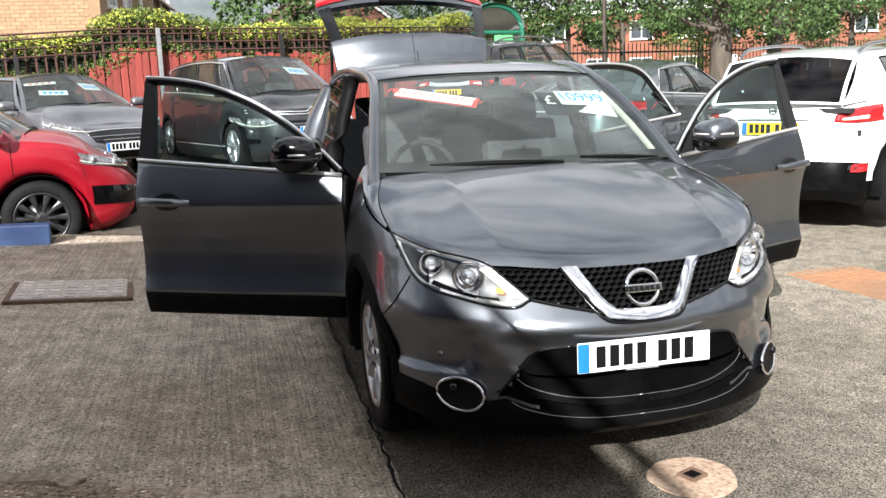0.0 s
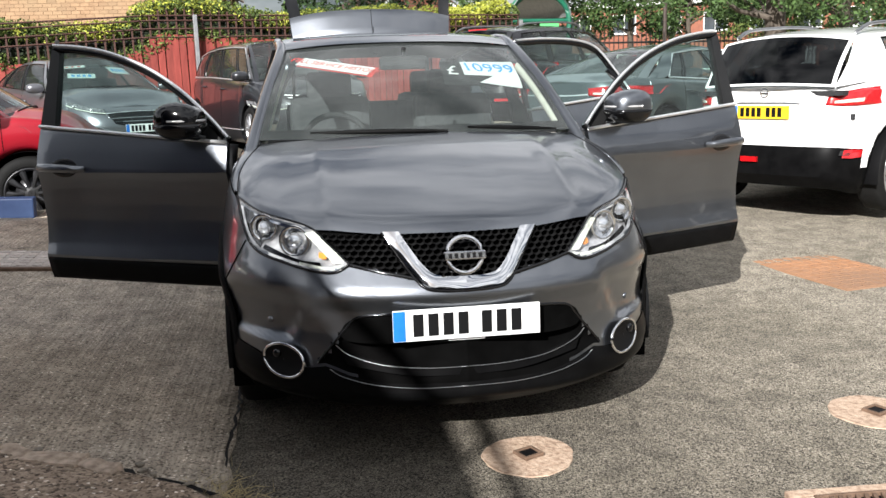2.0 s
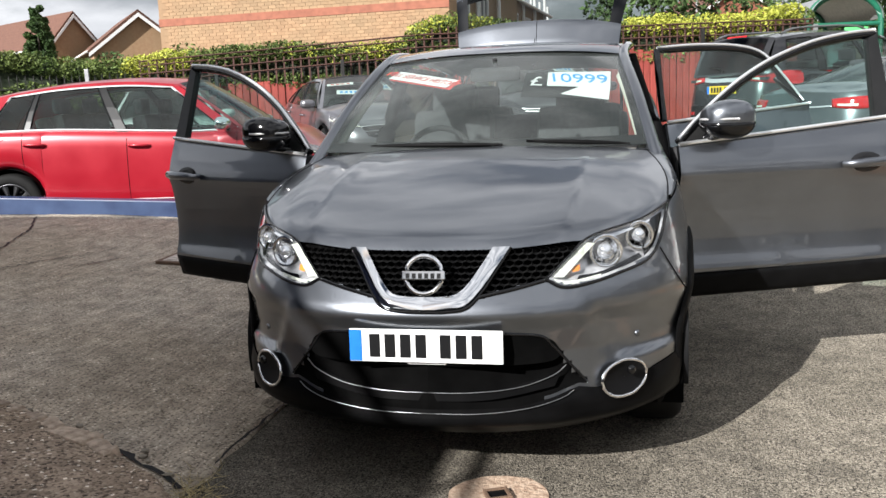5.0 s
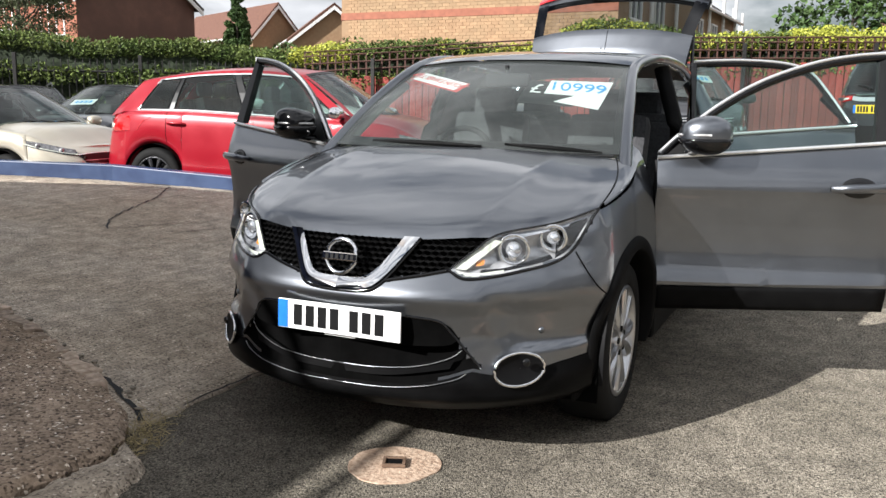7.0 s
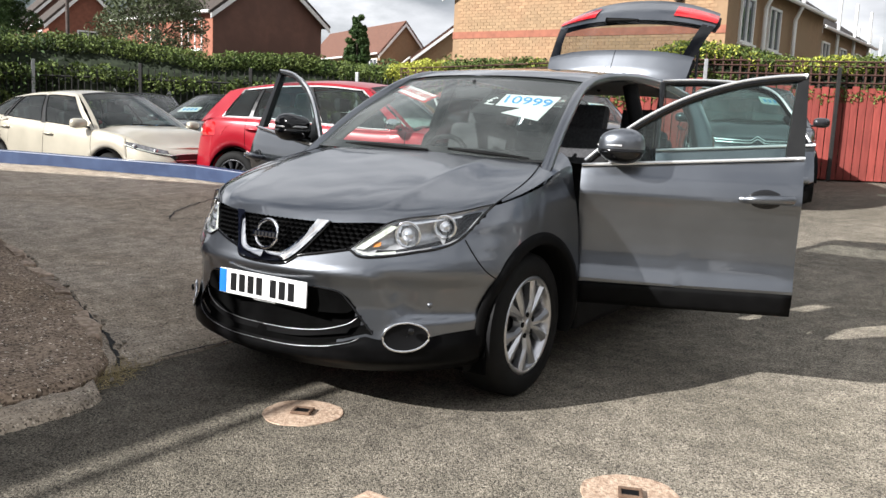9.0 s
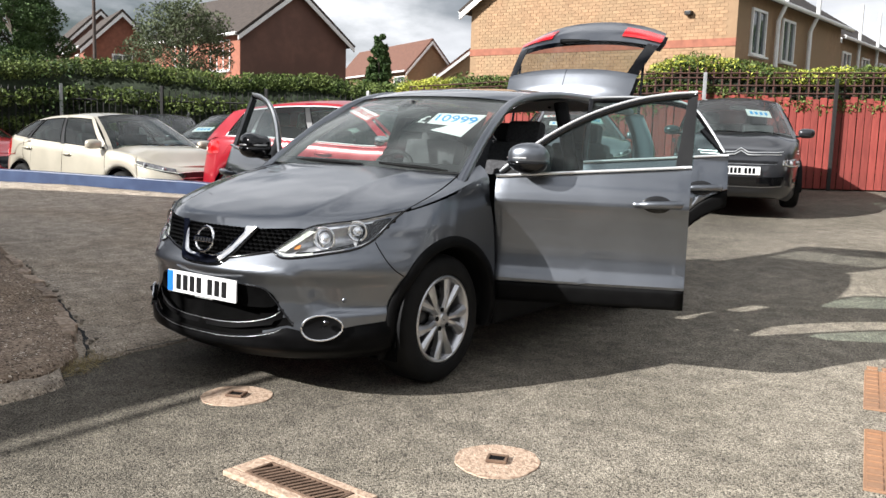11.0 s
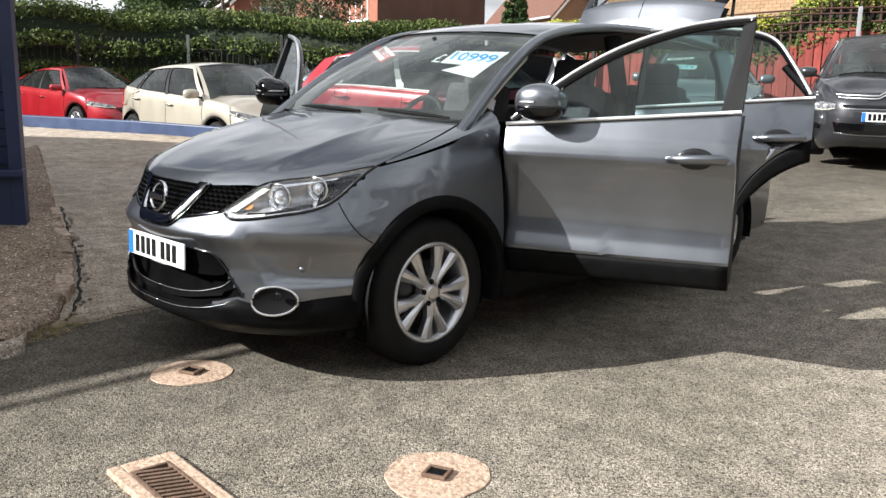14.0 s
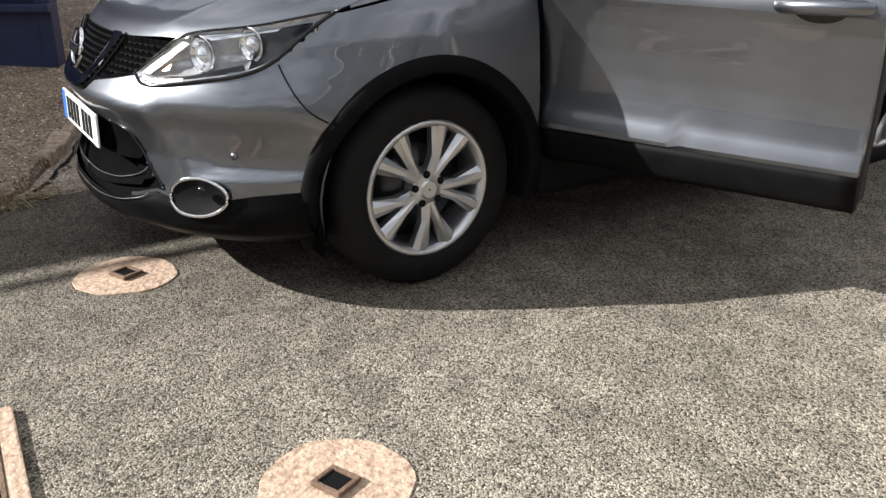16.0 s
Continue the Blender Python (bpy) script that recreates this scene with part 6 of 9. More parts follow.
for k in range(4):
    bm = bmesh.new()
    tube(bm, [(-3.0, -2.6 - 2.6 * k, 3.3), (-2.98, -2.6 - 2.6 * k, 3.44)], 0.016, 6)
    part("rail_bracket", bm, M["galv"], shade_caster)

# blue beam
M["beam_blue"] = material("blue_beam_paint", 0.45, 0, ((0.018, 0.034, 0.088), (0.032, 0.060, 0.135)), 5, rough_vary=0.1)
beam = thing("kerb_beam", "low blue-painted steel beam along the edge of the yard", "barrier")
for a, b in zip(BEAM, BEAM[1:]):
    bm = bmesh.new()
    za, zb = ground_z(*a), ground_z(*b)
    d = math.hypot(b[0] - a[0], b[1] - a[1])
    mid = ((a[0] + b[0]) / 2, (a[1] + b[1]) / 2, (za + zb) / 2 + 0.09)
    rot = (Matrix.Rotation(math.atan2(b[1] - a[1], b[0] - a[0]), 3, "Z") @ Matrix.Rotation(-math.atan2(zb - za, d), 3, "Y"))
    box(bm, mid, (d + 0.02, 0.17, 0.19), rot, 0.012)
    part("beam_length", bm, M["beam_blue"], beam)

# unseen houses added behind and beside the walk, mirrored in the car's paint
for k, (bx, bw) in enumerate(((-30.0, 17.0), (-8.0, 20.0), (17.0, 18.0))):
    h = gable_house("terrace_house", "unseen grey rendered houses added across the road, with tiled roofs", (bx + bw, -22.0), math.pi, 9.0, bw, 4.8, 6.4, M["grey_render"], M["roof_tile"], 0.0)
    for wx in (3.0, bw / 2, bw - 3.0):
        for wz in (1.5, 3.9):
            house_window(h, Matrix.Translation((wx, -0.03, wz)), 1.5, 1.2)
for k, (by, bw) in enumerate(((-21.0, 13.0), (-6.5, 13.0), (7.4, 5.6))):
    h = gable_house("terrace_house", "unseen grey rendered houses added beside the yard, with tiled roofs", (15.0, by), math.pi / 2, 9.0, bw, 4.6, 6.2, M["grey_render"], M["roof_tile"], 0.0)
    h.matrix_basis = Matrix.Translation((15.0, by + bw, 0)) @ Matrix.Rotation(-math.pi / 2, 4, "Z")
    for wx in (bw * 0.2, bw * 0.5, bw * 0.8):
        for wz in (1.5, 3.7):
            house_window(h, Matrix.Translation((wx, -0.03, wz)), 1.5, 1.2)


def style(L, W, wr, fx, wheelbase, belt, roof, foot, top, roof_w, pillars, doors, **more):
    """Car sizes; x counts from the middle, forwards. foot and top: where the glasshouse begins and ends, below and above."""
    d = dict(L=L, W=W, wr=wr, fx=fx, rx=fx - wheelbase, sill=0.18, belt=belt, roof=roof, foot=foot, top=top, roof_w=roof_w, pillars=pillars, doors=doors)
    d.update(more)
    return d


HATCH = style(4.36, 1.82, 0.318, 1.28, 2.65, [(-2.18, 0.98), (-1.75, 1.075), (-1.0, 1.015), (0.75, 0.925), (1.05, 0.935), (1.6, 0.885), (1.95, 0.80), (2.18, 0.70)],
              [(-1.75, 1.29), (-1.3, 1.385), (-0.7, 1.455), (-0.1, 1.48), (0.25, 1.44)], (-1.98, 0.98), (-1.42, 0.22), 0.60,
              [(0, 0.10, "paint"), (0.10, 0.255, "glass"), (0.255, 0.285, "black"), (0.285, 0.585, "glass"), (0.585, 0.625, "black"), (0.625, 0.95, "glass"), (0.95, 1, "paint")],
              [(-1.22, -0.12), (-0.12, 0.98)], head=([(0.47, 0.70), (0.62, 0.735), (0.80, 0.80), (0.86, 0.835)], [(0.47, 0.635), (0.62, 0.655), (0.78, 0.715), (0.85, 0.80)]),
              tail_lamp=([(0.60, 1.0), (0.75, 1.02), (0.87, 1.0)], [(0.62, 0.80), (0.76, 0.72), (0.87, 0.78)]),
              patches=[(1, [(0, 0.66), (0.25, 0.655), (0.46, 0.64)], [(0, 0.47), (0.22, 0.47), (0.38, 0.50)], "grille", "gloss_black"), (1, [(0.0, 0.665), (0.25, 0.66), (0.47, 0.645)], [(0, 0.650), (0.25, 0.645), (0.46, 0.632)], "grille_trim", "chrome_soft"),
                       (1, [(0, 0.585), (0.2, 0.585), (0.42, 0.58)], [(0, 0.575), (0.2, 0.575), (0.42, 0.57)], "grille_bar", "satin"), (1, [(0, 0.535), (0.2, 0.535), (0.40, 0.535)], [(0, 0.525), (0.2, 0.525), (0.39, 0.525)], "grille_bar", "satin"),
                       (1, [(0, 0.36), (0.3, 0.36), (0.5, 0.38)], [(0, 0.27), (0.3, 0.27), (0.52, 0.29)], "lower_grille", "black_plastic"), (1, [(0.60, 0.42), (0.68, 0.43), (0.76, 0.44)], [(0.60, 0.34), (0.68, 0.34), (0.76, 0.36)], "fog_lamp", "gloss_black")], plates=[(1, 0.43, 7, "plate_white")])
SUV = style(4.37, 1.84, 0.342, 1.27, 2.61, [(-2.18, 0.98), (-1.8, 1.10), (-0.8, 1.10), (0.7, 1.03), (1.15, 1.05), (1.6, 0.99), (1.95, 0.90), (2.18, 0.76)],
            [(-1.85, 1.46), (-1.5, 1.53), (-0.8, 1.62), (-0.1, 1.645), (0.5, 1.58)], (-2.0, 1.12), (-1.62, 0.40), 0.60,
            [(0, 0.14, "paint"), (0.14, 0.27, "glass"), (0.27, 0.295, "black"), (0.295, 0.585, "glass"), (0.585, 0.625, "black"), (0.625, 0.95, "glass"), (0.95, 1, "paint")],
            [(-1.15, -0.06), (-0.06, 1.08)], head=([(0.50, 0.79), (0.66, 0.84), (0.80, 0.90), (0.87, 0.96)], [(0.50, 0.74), (0.66, 0.76), (0.80, 0.80), (0.87, 0.90)]),
            tail_lamp=([(0.60, 1.04), (0.74, 1.06), (0.87, 1.03)], [(0.62, 0.92), (0.74, 0.86), (0.87, 0.88)]),
            patches=[(1, [(0, 0.76), (0.25, 0.755), (0.50, 0.745)], [(0, 0.48), (0.22, 0.48), (0.42, 0.52)], "grille", "gloss_black"), (1, [(0.56, 0.56), (0.68, 0.58), (0.82, 0.60)], [(0.58, 0.42), (0.68, 0.41), (0.82, 0.43)], "fog_lamp_recess", "gloss_black"),
                     (1, [(0, 0.40), (0.3, 0.40), (0.6, 0.40)], [(0, 0.27), (0.3, 0.27), (0.6, 0.28)], "bumper_skirt", "black_plastic")], plates=[(1, 0.44, 7, "plate_white")])
MPV = style(4.60, 1.83, 0.33, 1.38, 2.84, [(-2.3, 1.0), (-1.9, 1.10), (-0.6, 1.08), (1.0, 1.01), (1.5, 1.01), (1.9, 0.945), (2.12, 0.88), (2.3, 0.80)],
            [(-2.0, 1.52), (-1.4, 1.60), (-0.6, 1.64), (0.2, 1.635), (0.7, 1.59)], (-2.2, 1.50), (-1.95, 0.66), 0.64,
            [(0, 0.06, "paint"), (0.06, 0.30, "glass"), (0.30, 0.33, "black"), (0.33, 0.585, "glass"), (0.585, 0.615, "black"), (0.615, 0.83, "glass"), (0.83, 0.85, "black"), (0.85, 0.965, "glass"), (0.965, 1, "paint")],
            [(-1.0, 0.1), (0.1, 1.2)], sill=0.12, nf=3.8, bow=0.26, head=([(0.56, 0.695), (0.68, 0.71), (0.80, 0.73), (0.87, 0.75)], [(0.56, 0.63), (0.68, 0.60), (0.80, 0.61), (0.87, 0.68)]), chevron=(0.80, 0.765),
            nose=((0, 0.12), (0.10, 0.04), (0.25, 0.0), (0.50, 0.0), (0.75, 0.02), (0.90, 0.07), (1.0, 0.16)),
            tail_lamp=([(0.60, 1.02), (0.74, 1.04), (0.87, 1.0)], [(0.62, 0.84), (0.74, 0.82), (0.87, 0.84)]),
            patches=[(1, [(0, 0.685), (0.3, 0.685), (0.49, 0.685)], [(0, 0.645), (0.3, 0.645), (0.47, 0.65)], "grille", "gloss_black"), (1, [(0, 0.643), (0.3, 0.643), (0.48, 0.648)], [(0, 0.632), (0.3, 0.632), (0.47, 0.638)], "grille_trim", "satin"),
                     (1, [(0, 0.46), (0.3, 0.46), (0.58, 0.47)], [(0, 0.33), (0.3, 0.33), (0.54, 0.35)], "lower_grille", "gloss_black"), (1, [(0, 0.328), (0.3, 0.328), (0.56, 0.345)], [(0, 0.316), (0.3, 0.316), (0.55, 0.333)], "lower_trim", "satin"),
                     (1, [(0.72, 0.44), (0.78, 0.445), (0.84, 0.45)], [(0.72, 0.38), (0.78, 0.38), (0.84, 0.39)], "fog_lamp", "gloss_black")], plates=[(1, 0.545, 7, "plate_white")])
SALOON = style(4.80, 1.84, 0.335, 1.46, 2.80, [(-2.4, 0.98), (-2.1, 1.03), (-1.4, 1.02), (-0.6, 0.985), (0.75, 0.93), (1.15, 0.945), (1.7, 0.885), (2.15, 0.80), (2.4, 0.70)],
               [(-1.1, 1.32), (-0.7, 1.40), (-0.2, 1.45), (0.1, 1.455), (0.4, 1.42)], (-1.72, 1.08), (-0.95, 0.32), 0.58,
               [(0, 0.15, "paint"), (0.15, 0.26, "glass"), (0.26, 0.285, "black"), (0.285, 0.575, "glass"), (0.575, 0.615, "black"), (0.615, 0.95, "glass"), (0.95, 1, "paint")],
               [(-1.02, 0.02), (0.02, 1.08)], rear_glass=M["car_screen"], head=([(0.48, 0.71), (0.62, 0.735), (0.80, 0.785), (0.87, 0.81)], [(0.48, 0.66), (0.62, 0.655), (0.80, 0.69), (0.86, 0.77)]),
               tail_lamp=([(0.42, 0.93), (0.66, 0.95), (0.88, 0.945)], [(0.44, 0.85), (0.66, 0.83), (0.88, 0.85)]),
               patches=[(1, [(0, 0.68), (0.25, 0.675), (0.45, 0.66)], [(0, 0.45), (0.22, 0.45), (0.36, 0.48)], "grille", "gloss_black"), (1, [(0, 0.36), (0.3, 0.36), (0.6, 0.38)], [(0, 0.28), (0.3, 0.28), (0.58, 0.29)], "lower_grille", "black_plastic"),
                        (-1, [(0, 0.86), (0.2, 0.86), (0.42, 0.87)], [(0, 0.845), (0.2, 0.845), (0.42, 0.855)], "boot_trim", "chrome_soft")])
OFFROAD = style(4.66, 1.80, 0.355, 1.38, 2.67, [(-2.33, 1.02), (-1.9, 1.10), (-0.6, 1.08), (0.8, 1.03), (1.2, 1.06), (1.7, 1.01), (2.1, 0.93), (2.33, 0.80)],
                [(-2.0, 1.58), (-1.4, 1.65), (-0.5, 1.69), (0.1, 1.68), (0.5, 1.62)], (-2.2, 1.18), (-1.95, 0.48), 0.64,
                [(0, 0.08, "paint"), (0.08, 0.27, "glass"), (0.27, 0.32, "black"), (0.32, 0.60, "glass"), (0.60, 0.64, "black"), (0.64, 0.95, "glass"), (0.95, 1, "paint")],
                [(-1.1, -0.03), (-0.03, 1.05)], tail_lamp=([(0.36, 1.06), (0.62, 1.10), (0.86, 1.08)], [(0.38, 0.98), (0.62, 0.94), (0.86, 0.90)]), plates=[(-1, 0.86, 7, "plate_yellow")], clad=(0.36, 0.62),
                patches=[(-1, [(0, 1.02), (0.2, 1.02), (0.36, 1.04)], [(0, 0.965), (0.2, 0.965), (0.36, 0.98)], "chrome_bar", "chrome_soft"), (-1, [(0.5, 0.56), (0.58, 0.56), (0.68, 0.56)], [(0.5, 0.52), (0.58, 0.52), (0.68, 0.52)], "reflector", "red_lens")])
CROSS = style(4.33, 1.80, 0.35, 1.26, 2.63, [(-2.16, 1.06), (-1.7, 1.13), (-0.6, 1.10), (0.8, 1.03), (1.15, 1.05), (1.65, 0.99), (1.95, 0.90), (2.16, 0.78)],
              [(-1.9, 1.50), (-1.4, 1.57), (-0.6, 1.615), (0.0, 1.61), (0.4, 1.55)], (-2.06, 1.12), (-1.74, 0.40), 0.62,
              [(0, 0.19, "paint"), (0.19, 0.28, "glass"), (0.28, 0.31, "black"), (0.31, 0.59, "glass"), (0.59, 0.63, "black"), (0.63, 0.95, "glass"), (0.95, 1, "paint")],
              [(-1.0, -0.02), (-0.02, 1.05)], nr=4.8, rear_edge=0.95, clad=(0.38, 0.60), plates=[(-1, 0.87, 7, "plate_yellow")], badge=(-1, 1.03, 0.035),
              tail_lamp=([(0.54, 0.99), (0.68, 1.05), (0.80, 1.075), (0.84, 1.08)], [(0.53, 0.93), (0.68, 0.92), (0.80, 0.93), (0.84, 0.95)]),
              tail=((0, 0.08), (0.12, 0.0), (0.34, -0.01), (0.40, 0.03), (0.55, 0.04), (0.75, 0.05), (1.0, 0.10)),
              patches=[(-1, [(0, 0.955), (0.2, 0.955), (0.33, 0.95)], [(0, 0.94), (0.2, 0.94), (0.33, 0.938)], "tailgate_handle", "satin"), (-1, [(0.66, 0.555), (0.70, 0.56), (0.72, 0.56)], [(0.66, 0.52), (0.70, 0.515), (0.72, 0.52)], "sensor", "satin_black"),
                       (-1, [(0.68, 0.56), (0.72, 0.565), (0.76, 0.56)], [(0.68, 0.50), (0.72, 0.495), (0.76, 0.50)], "fog_light", "red_lens")],
              single=[(-1, [(0.0, 0.49), (0.07, 0.49), (0.15, 0.49)], [(0.0, 0.445), (0.07, 0.445), (0.15, 0.445)], "reflector", "red_lens")])

red_crossover = parked_car(dict(SUV, bright=True, rim=M["dark_alloy"], mirror=M["chrome"], z=0.09), M["red_paint"], "bright red five-door crossover parked beside a blue beam", (-4.47, 6.26), 10)
cream = parked_car(dict(HATCH, z=0.02), M["cream_paint"], "champagne-coloured five-door hatchback parked behind a blue beam", (-8.67, 5.45), -0.6)
red_saloon = parked_car(dict(SALOON, z=-0.02, plates=[(1, 0.45, 7, "plate_white")]), M["crimson_paint"], "dark red four-door saloon parked by the hedge", (-15.1, 5.86), 4.6)
grey_hatch = parked_car(dict(HATCH, z=0.39), M["pewter_paint"], "grey hatchback with price stickers in its windscreen", (-3.94, 11.62), -57)
carrier = parked_car(dict(MPV, bright=True, z=0.40), M["dark_paint"], "dark grey people carrier parked in front of the red fence", (-1.0, 11.56), -69.2)
white_suv = parked_car(dict(CROSS, rails=True, z=0.14), M["white_paint"], "white crossover with roof rails, parked tail first", (5.175, 5.367), 32.4)
saloon = parked_car(dict(SALOON, bright=True, z=0.29), M["silver_paint"], "slate grey four-door saloon parked between two crossovers", (4.2, 8.35), 37)
off_roader = parked_car(dict(OFFROAD, z=0.5, rails=True, wiper=True), M["black_paint"], "black off-roader with chrome trim and roof rails", (3.6, 11.9), 43)
hatch_l = parked_car(dict(HATCH, z=0.10), M["dark_paint"], "dark blue-grey hatchback parked by the hedge", (-9.2, 8.4), -78)
hatch_l2 = parked_car(dict(HATCH, z=0.10, rails=True), M["black_paint"], "black hatchback with roof rails parked by the hedge", (-12.3, 9.0), -35)
white_l = parked_car(dict(HATCH, z=0.3), M["white_paint"], "white hatchback parked in front of the hedge", (-7.0, 10.8), -60)


def car_card(car, S, a, t, w, h, mats, label, tilt=0.0):
    """A notice flat behind the windscreen glass, at a across and t up the screen."""
    c, d, e = S.screen(a, t, 1, -0.02), S.screen(a, t + 0.1, 1, -0.02), S.screen(a + 0.1, t, 1, -0.02)
    u = (e - c).normalized()
    up = (d - c)
    up = (up - u * up.dot(u)).normalized()
    m = Matrix((u, up, u.cross(up))).transposed().to_4x4()
    m.translation = c
    e = thing("windscreen_notice", label, "notice", car.matrix_world @ m @ Matrix.Rotation(tilt, 4, "Z"))
    bm = bmesh.new()
    box(bm, (0, 0, 0), (w, h, 0.003))
    part("card", bm, M[mats[0]], e)
    for k in range(4):
        bm = bmesh.new()
        box(bm, (-w * 0.3 + w * 0.2 * k, 0, 0.003), (w * 0.12, h * 0.45, 0.002))
        part("mark", bm, M[mats[1]], e)


bpy.context.view_layer.update()
car_card(*grey_hatch, -0.55, 0.76, 0.42, 0.07, ("card_white", "card_red"), "white windscreen sticker with red marks", -0.06)
car_card(*grey_hatch, -0.40, 0.46, 0.38, 0.13, ("card_white", "card_blue"), "white windscreen sticker with blue lettering", -0.15)
car_card(*grey_hatch, 0.48, 0.62, 0.30, 0.20, ("card_white", "card_blue"), "white price card behind a windscreen")
car_card(*carrier, 0.42, 0.62, 0.36, 0.20, ("card_white", "card_blue"), "white and blue price card behind a windscreen")
car_card(*hatch_l, -0.3, 0.45, 0.44, 0.16, ("card_white", "card_blue"), "pale windscreen sticker on a dark car")
car_card(*cream, 0.0, 0.06, 0.7, 0.08, ("card_blue", "card_white"), "blue paper lying behind a windscreen")


# ---- the grey crossover with its doors open: nose at y = 0, tail towards +y ----
Z_NOSE = (0.18, 0.22, 0.27, 0.33, 0.40, 0.50, 0.58, 0.63, 0.66, 0.73, 0.80, 0.86, 0.93, 1.0, 1.1)
Y_NOSE = (0.15, 0.07, 0.012, -0.010, 0.006, 0.022, 0.012, -0.012, -0.004, 0.046, 0.085, 0.110, 0.146, 0.18, 0.22)
Z_WIDE = (0.20, 0.25, 0.33, 0.45, 0.6, 0.75, 0.85, 0.93, 1.0, 1.1)
X_WIDE = (0.83, 0.865, 0.885, 0.895, 0.903, 0.893, 0.882, 0.866, 0.845, 0.80)
CORNER, POWER = 0.85, 2.3
WHEEL_Y, WHEEL_R, REAR_Y = 0.902, 0.346, 3.548


def nose_y(x, z):
    """The depth of the front skin at a height."""
    w = interp(z, Z_WIDE, X_WIDE)
    q = min(abs(x) / w, 0.9995)
    xb = interp(z, (0.46, 0.665), (0.60, 0.50))
    dent = 0.040 * step01((abs(x) - xb) / 0.034) * step01((z - 0.440) / 0.026) * step01((0.72 - z) / 0.14) * step01((0.90 - abs(x)) / 0.12)
    return interp(z, Z_NOSE, Y_NOSE) + CORNER * (1 - (1 - q ** POWER) ** (1 / POWER)) + dent


def hood_edge(x, y):
    if y < 0.60:
        return interp(abs(x), (0, 0.28, 0.53, 0.70, 0.79, 0.82), (0.848, 0.849, 0.862, 0.892, 0.925, 0.935))
    return interp(y, (0.60, 0.90, 1.15, 1.38, 2.4, 3.4, 4.2), (0.932, 1.0, 1.055, 1.085, 1.12, 1.16, 1.17))


def arch(y, lo, wy=WHEEL_Y, r=WHEEL_R + 0.055):
    d = abs(y - wy)
    return max(lo, WHEEL_R + math.sqrt(r * r - d * d)) if d < r else lo


def body_xy(s, z):
    """A place on the body's outline at height z; s 0..1 runs round the front corner, beyond 1 it is the way along the side."""
    w = interp(z, Z_WIDE, X_WIDE)
    if s <= 1:
        x = w * min(1.0, math.sin(s * math.pi / 2)) ** (2 / POWER)
        return x, nose_y(min(x, w * 0.9995), z)
    y0 = interp(z, Z_NOSE, Y_NOSE) + CORNER
    y = y0 + (s - 1)
    k = max(0.0, (y - 3.3) / 1.0)
    return w * (1 - 0.055 * k * k), y


def side_x(y, z):
    """The half width of the body at a place along it."""
    w = interp(z, Z_WIDE, X_WIDE)
    q = max(0.0, 1 - (y - interp(z, Z_NOSE, Y_NOSE)) / CORNER)
    return w * (1 - min(1.0, q) ** POWER) ** (1 / POWER)


def inside(poly, x, z):
    hit = False
    for (x0, z0), (x1, z1) in zip(poly, poly[1:] + poly[:1]):
        if (z0 > z) != (z1 > z) and x < (x1 - x0) * (z - z0) / (z1 - z0) + x0:
            hit = not hit
    return hit


LAMP = [(0.392, 0.736), (0.465, 0.711), (0.62, 0.735), (0.745, 0.782), (0.778, 0.84), (0.800, 0.935), (0.70, 0.896), (0.535, 0.861)]
GRILLE = [(0.0, 0.846), (0.28, 0.847), (0.525, 0.859), (0.392, 0.738), (0.205, 0.700), (0.13, 0.664), (0.0, 0.656)]
INTAKE = [(0.0, 0.572), (0.25, 0.568), (0.375, 0.556), (0.415, 0.515), (0.52, 0.392), (0.30, 0.322), (0.0, 0.312)]

hero = thing("crossover_car", "gunmetal grey crossover with front doors and tailgate wide open", "car")
PAINT = M["grey_paint"]


def straight(pts, n):
    P = [Vector(p) for p in pts]
    d = [0.0]
    for a, b in zip(P, P[1:]):
        d.append(d[-1] + (b - a).length)
    out = []
    for i in range(n):
        t = d[-1] * i / (n - 1)
        out.append(Vector([float(np.interp(t, d, [p[k] for p in P])) for k in range(3)]))
    return out


def front_patch(top, low, nu, nv, off, side, ease=0.0, line=None):
    """A piece of the front skin between two lines in (x, z), pushed forwards by off (inwards if negative)."""
    bm = bmesh.new()
    line = line or smooth_curve
    a, b = line([(*p, 0) for p in top], nu + 1), line([(*p, 0) for p in low], nu + 1)
    rows = []
    for i in range(nu + 1):
        row = []
        for j in range(nv + 1):
            p = a[i].lerp(b[i], j / nv)
            o = off - ease * math.sin(math.pi * j / nv) * math.sin(math.pi * i / nu)
            k = 0.01
            y = nose_y(p.x, p.y)
            nx = (nose_y(p.x + k, p.y) - nose_y(p.x - k, p.y)) / (2 * k)
            nz = (nose_y(p.x, p.y + k) - nose_y(p.x, p.y - k)) / (2 * k)
            nx, nz = max(-2.5, min(2.5, nx)), max(-1.5, min(1.5, nz))
            n = Vector((nx, -1, nz)).normalized()
            q = Vector((p.x, y, p.y)) + n * o
            row.append(Vector((q.x * side, q.y, q.z)))
        rows.append(row)
    grid(bm, rows)
    bmesh.ops.recalc_face_normals(bm, faces=bm.faces[:])
    return bm


def front_tube(pts, r, off, side, n=24, flat=1.0, closed=False):
    bm = bmesh.new()
    line = []
    for p in smooth_curve([(*q, 0) for q in pts], n):
        line.append((p.x * side, nose_y(p.x, p.y) - off, p.y))
    tube(bm, line, r, 8, closed, flat)
    return bm


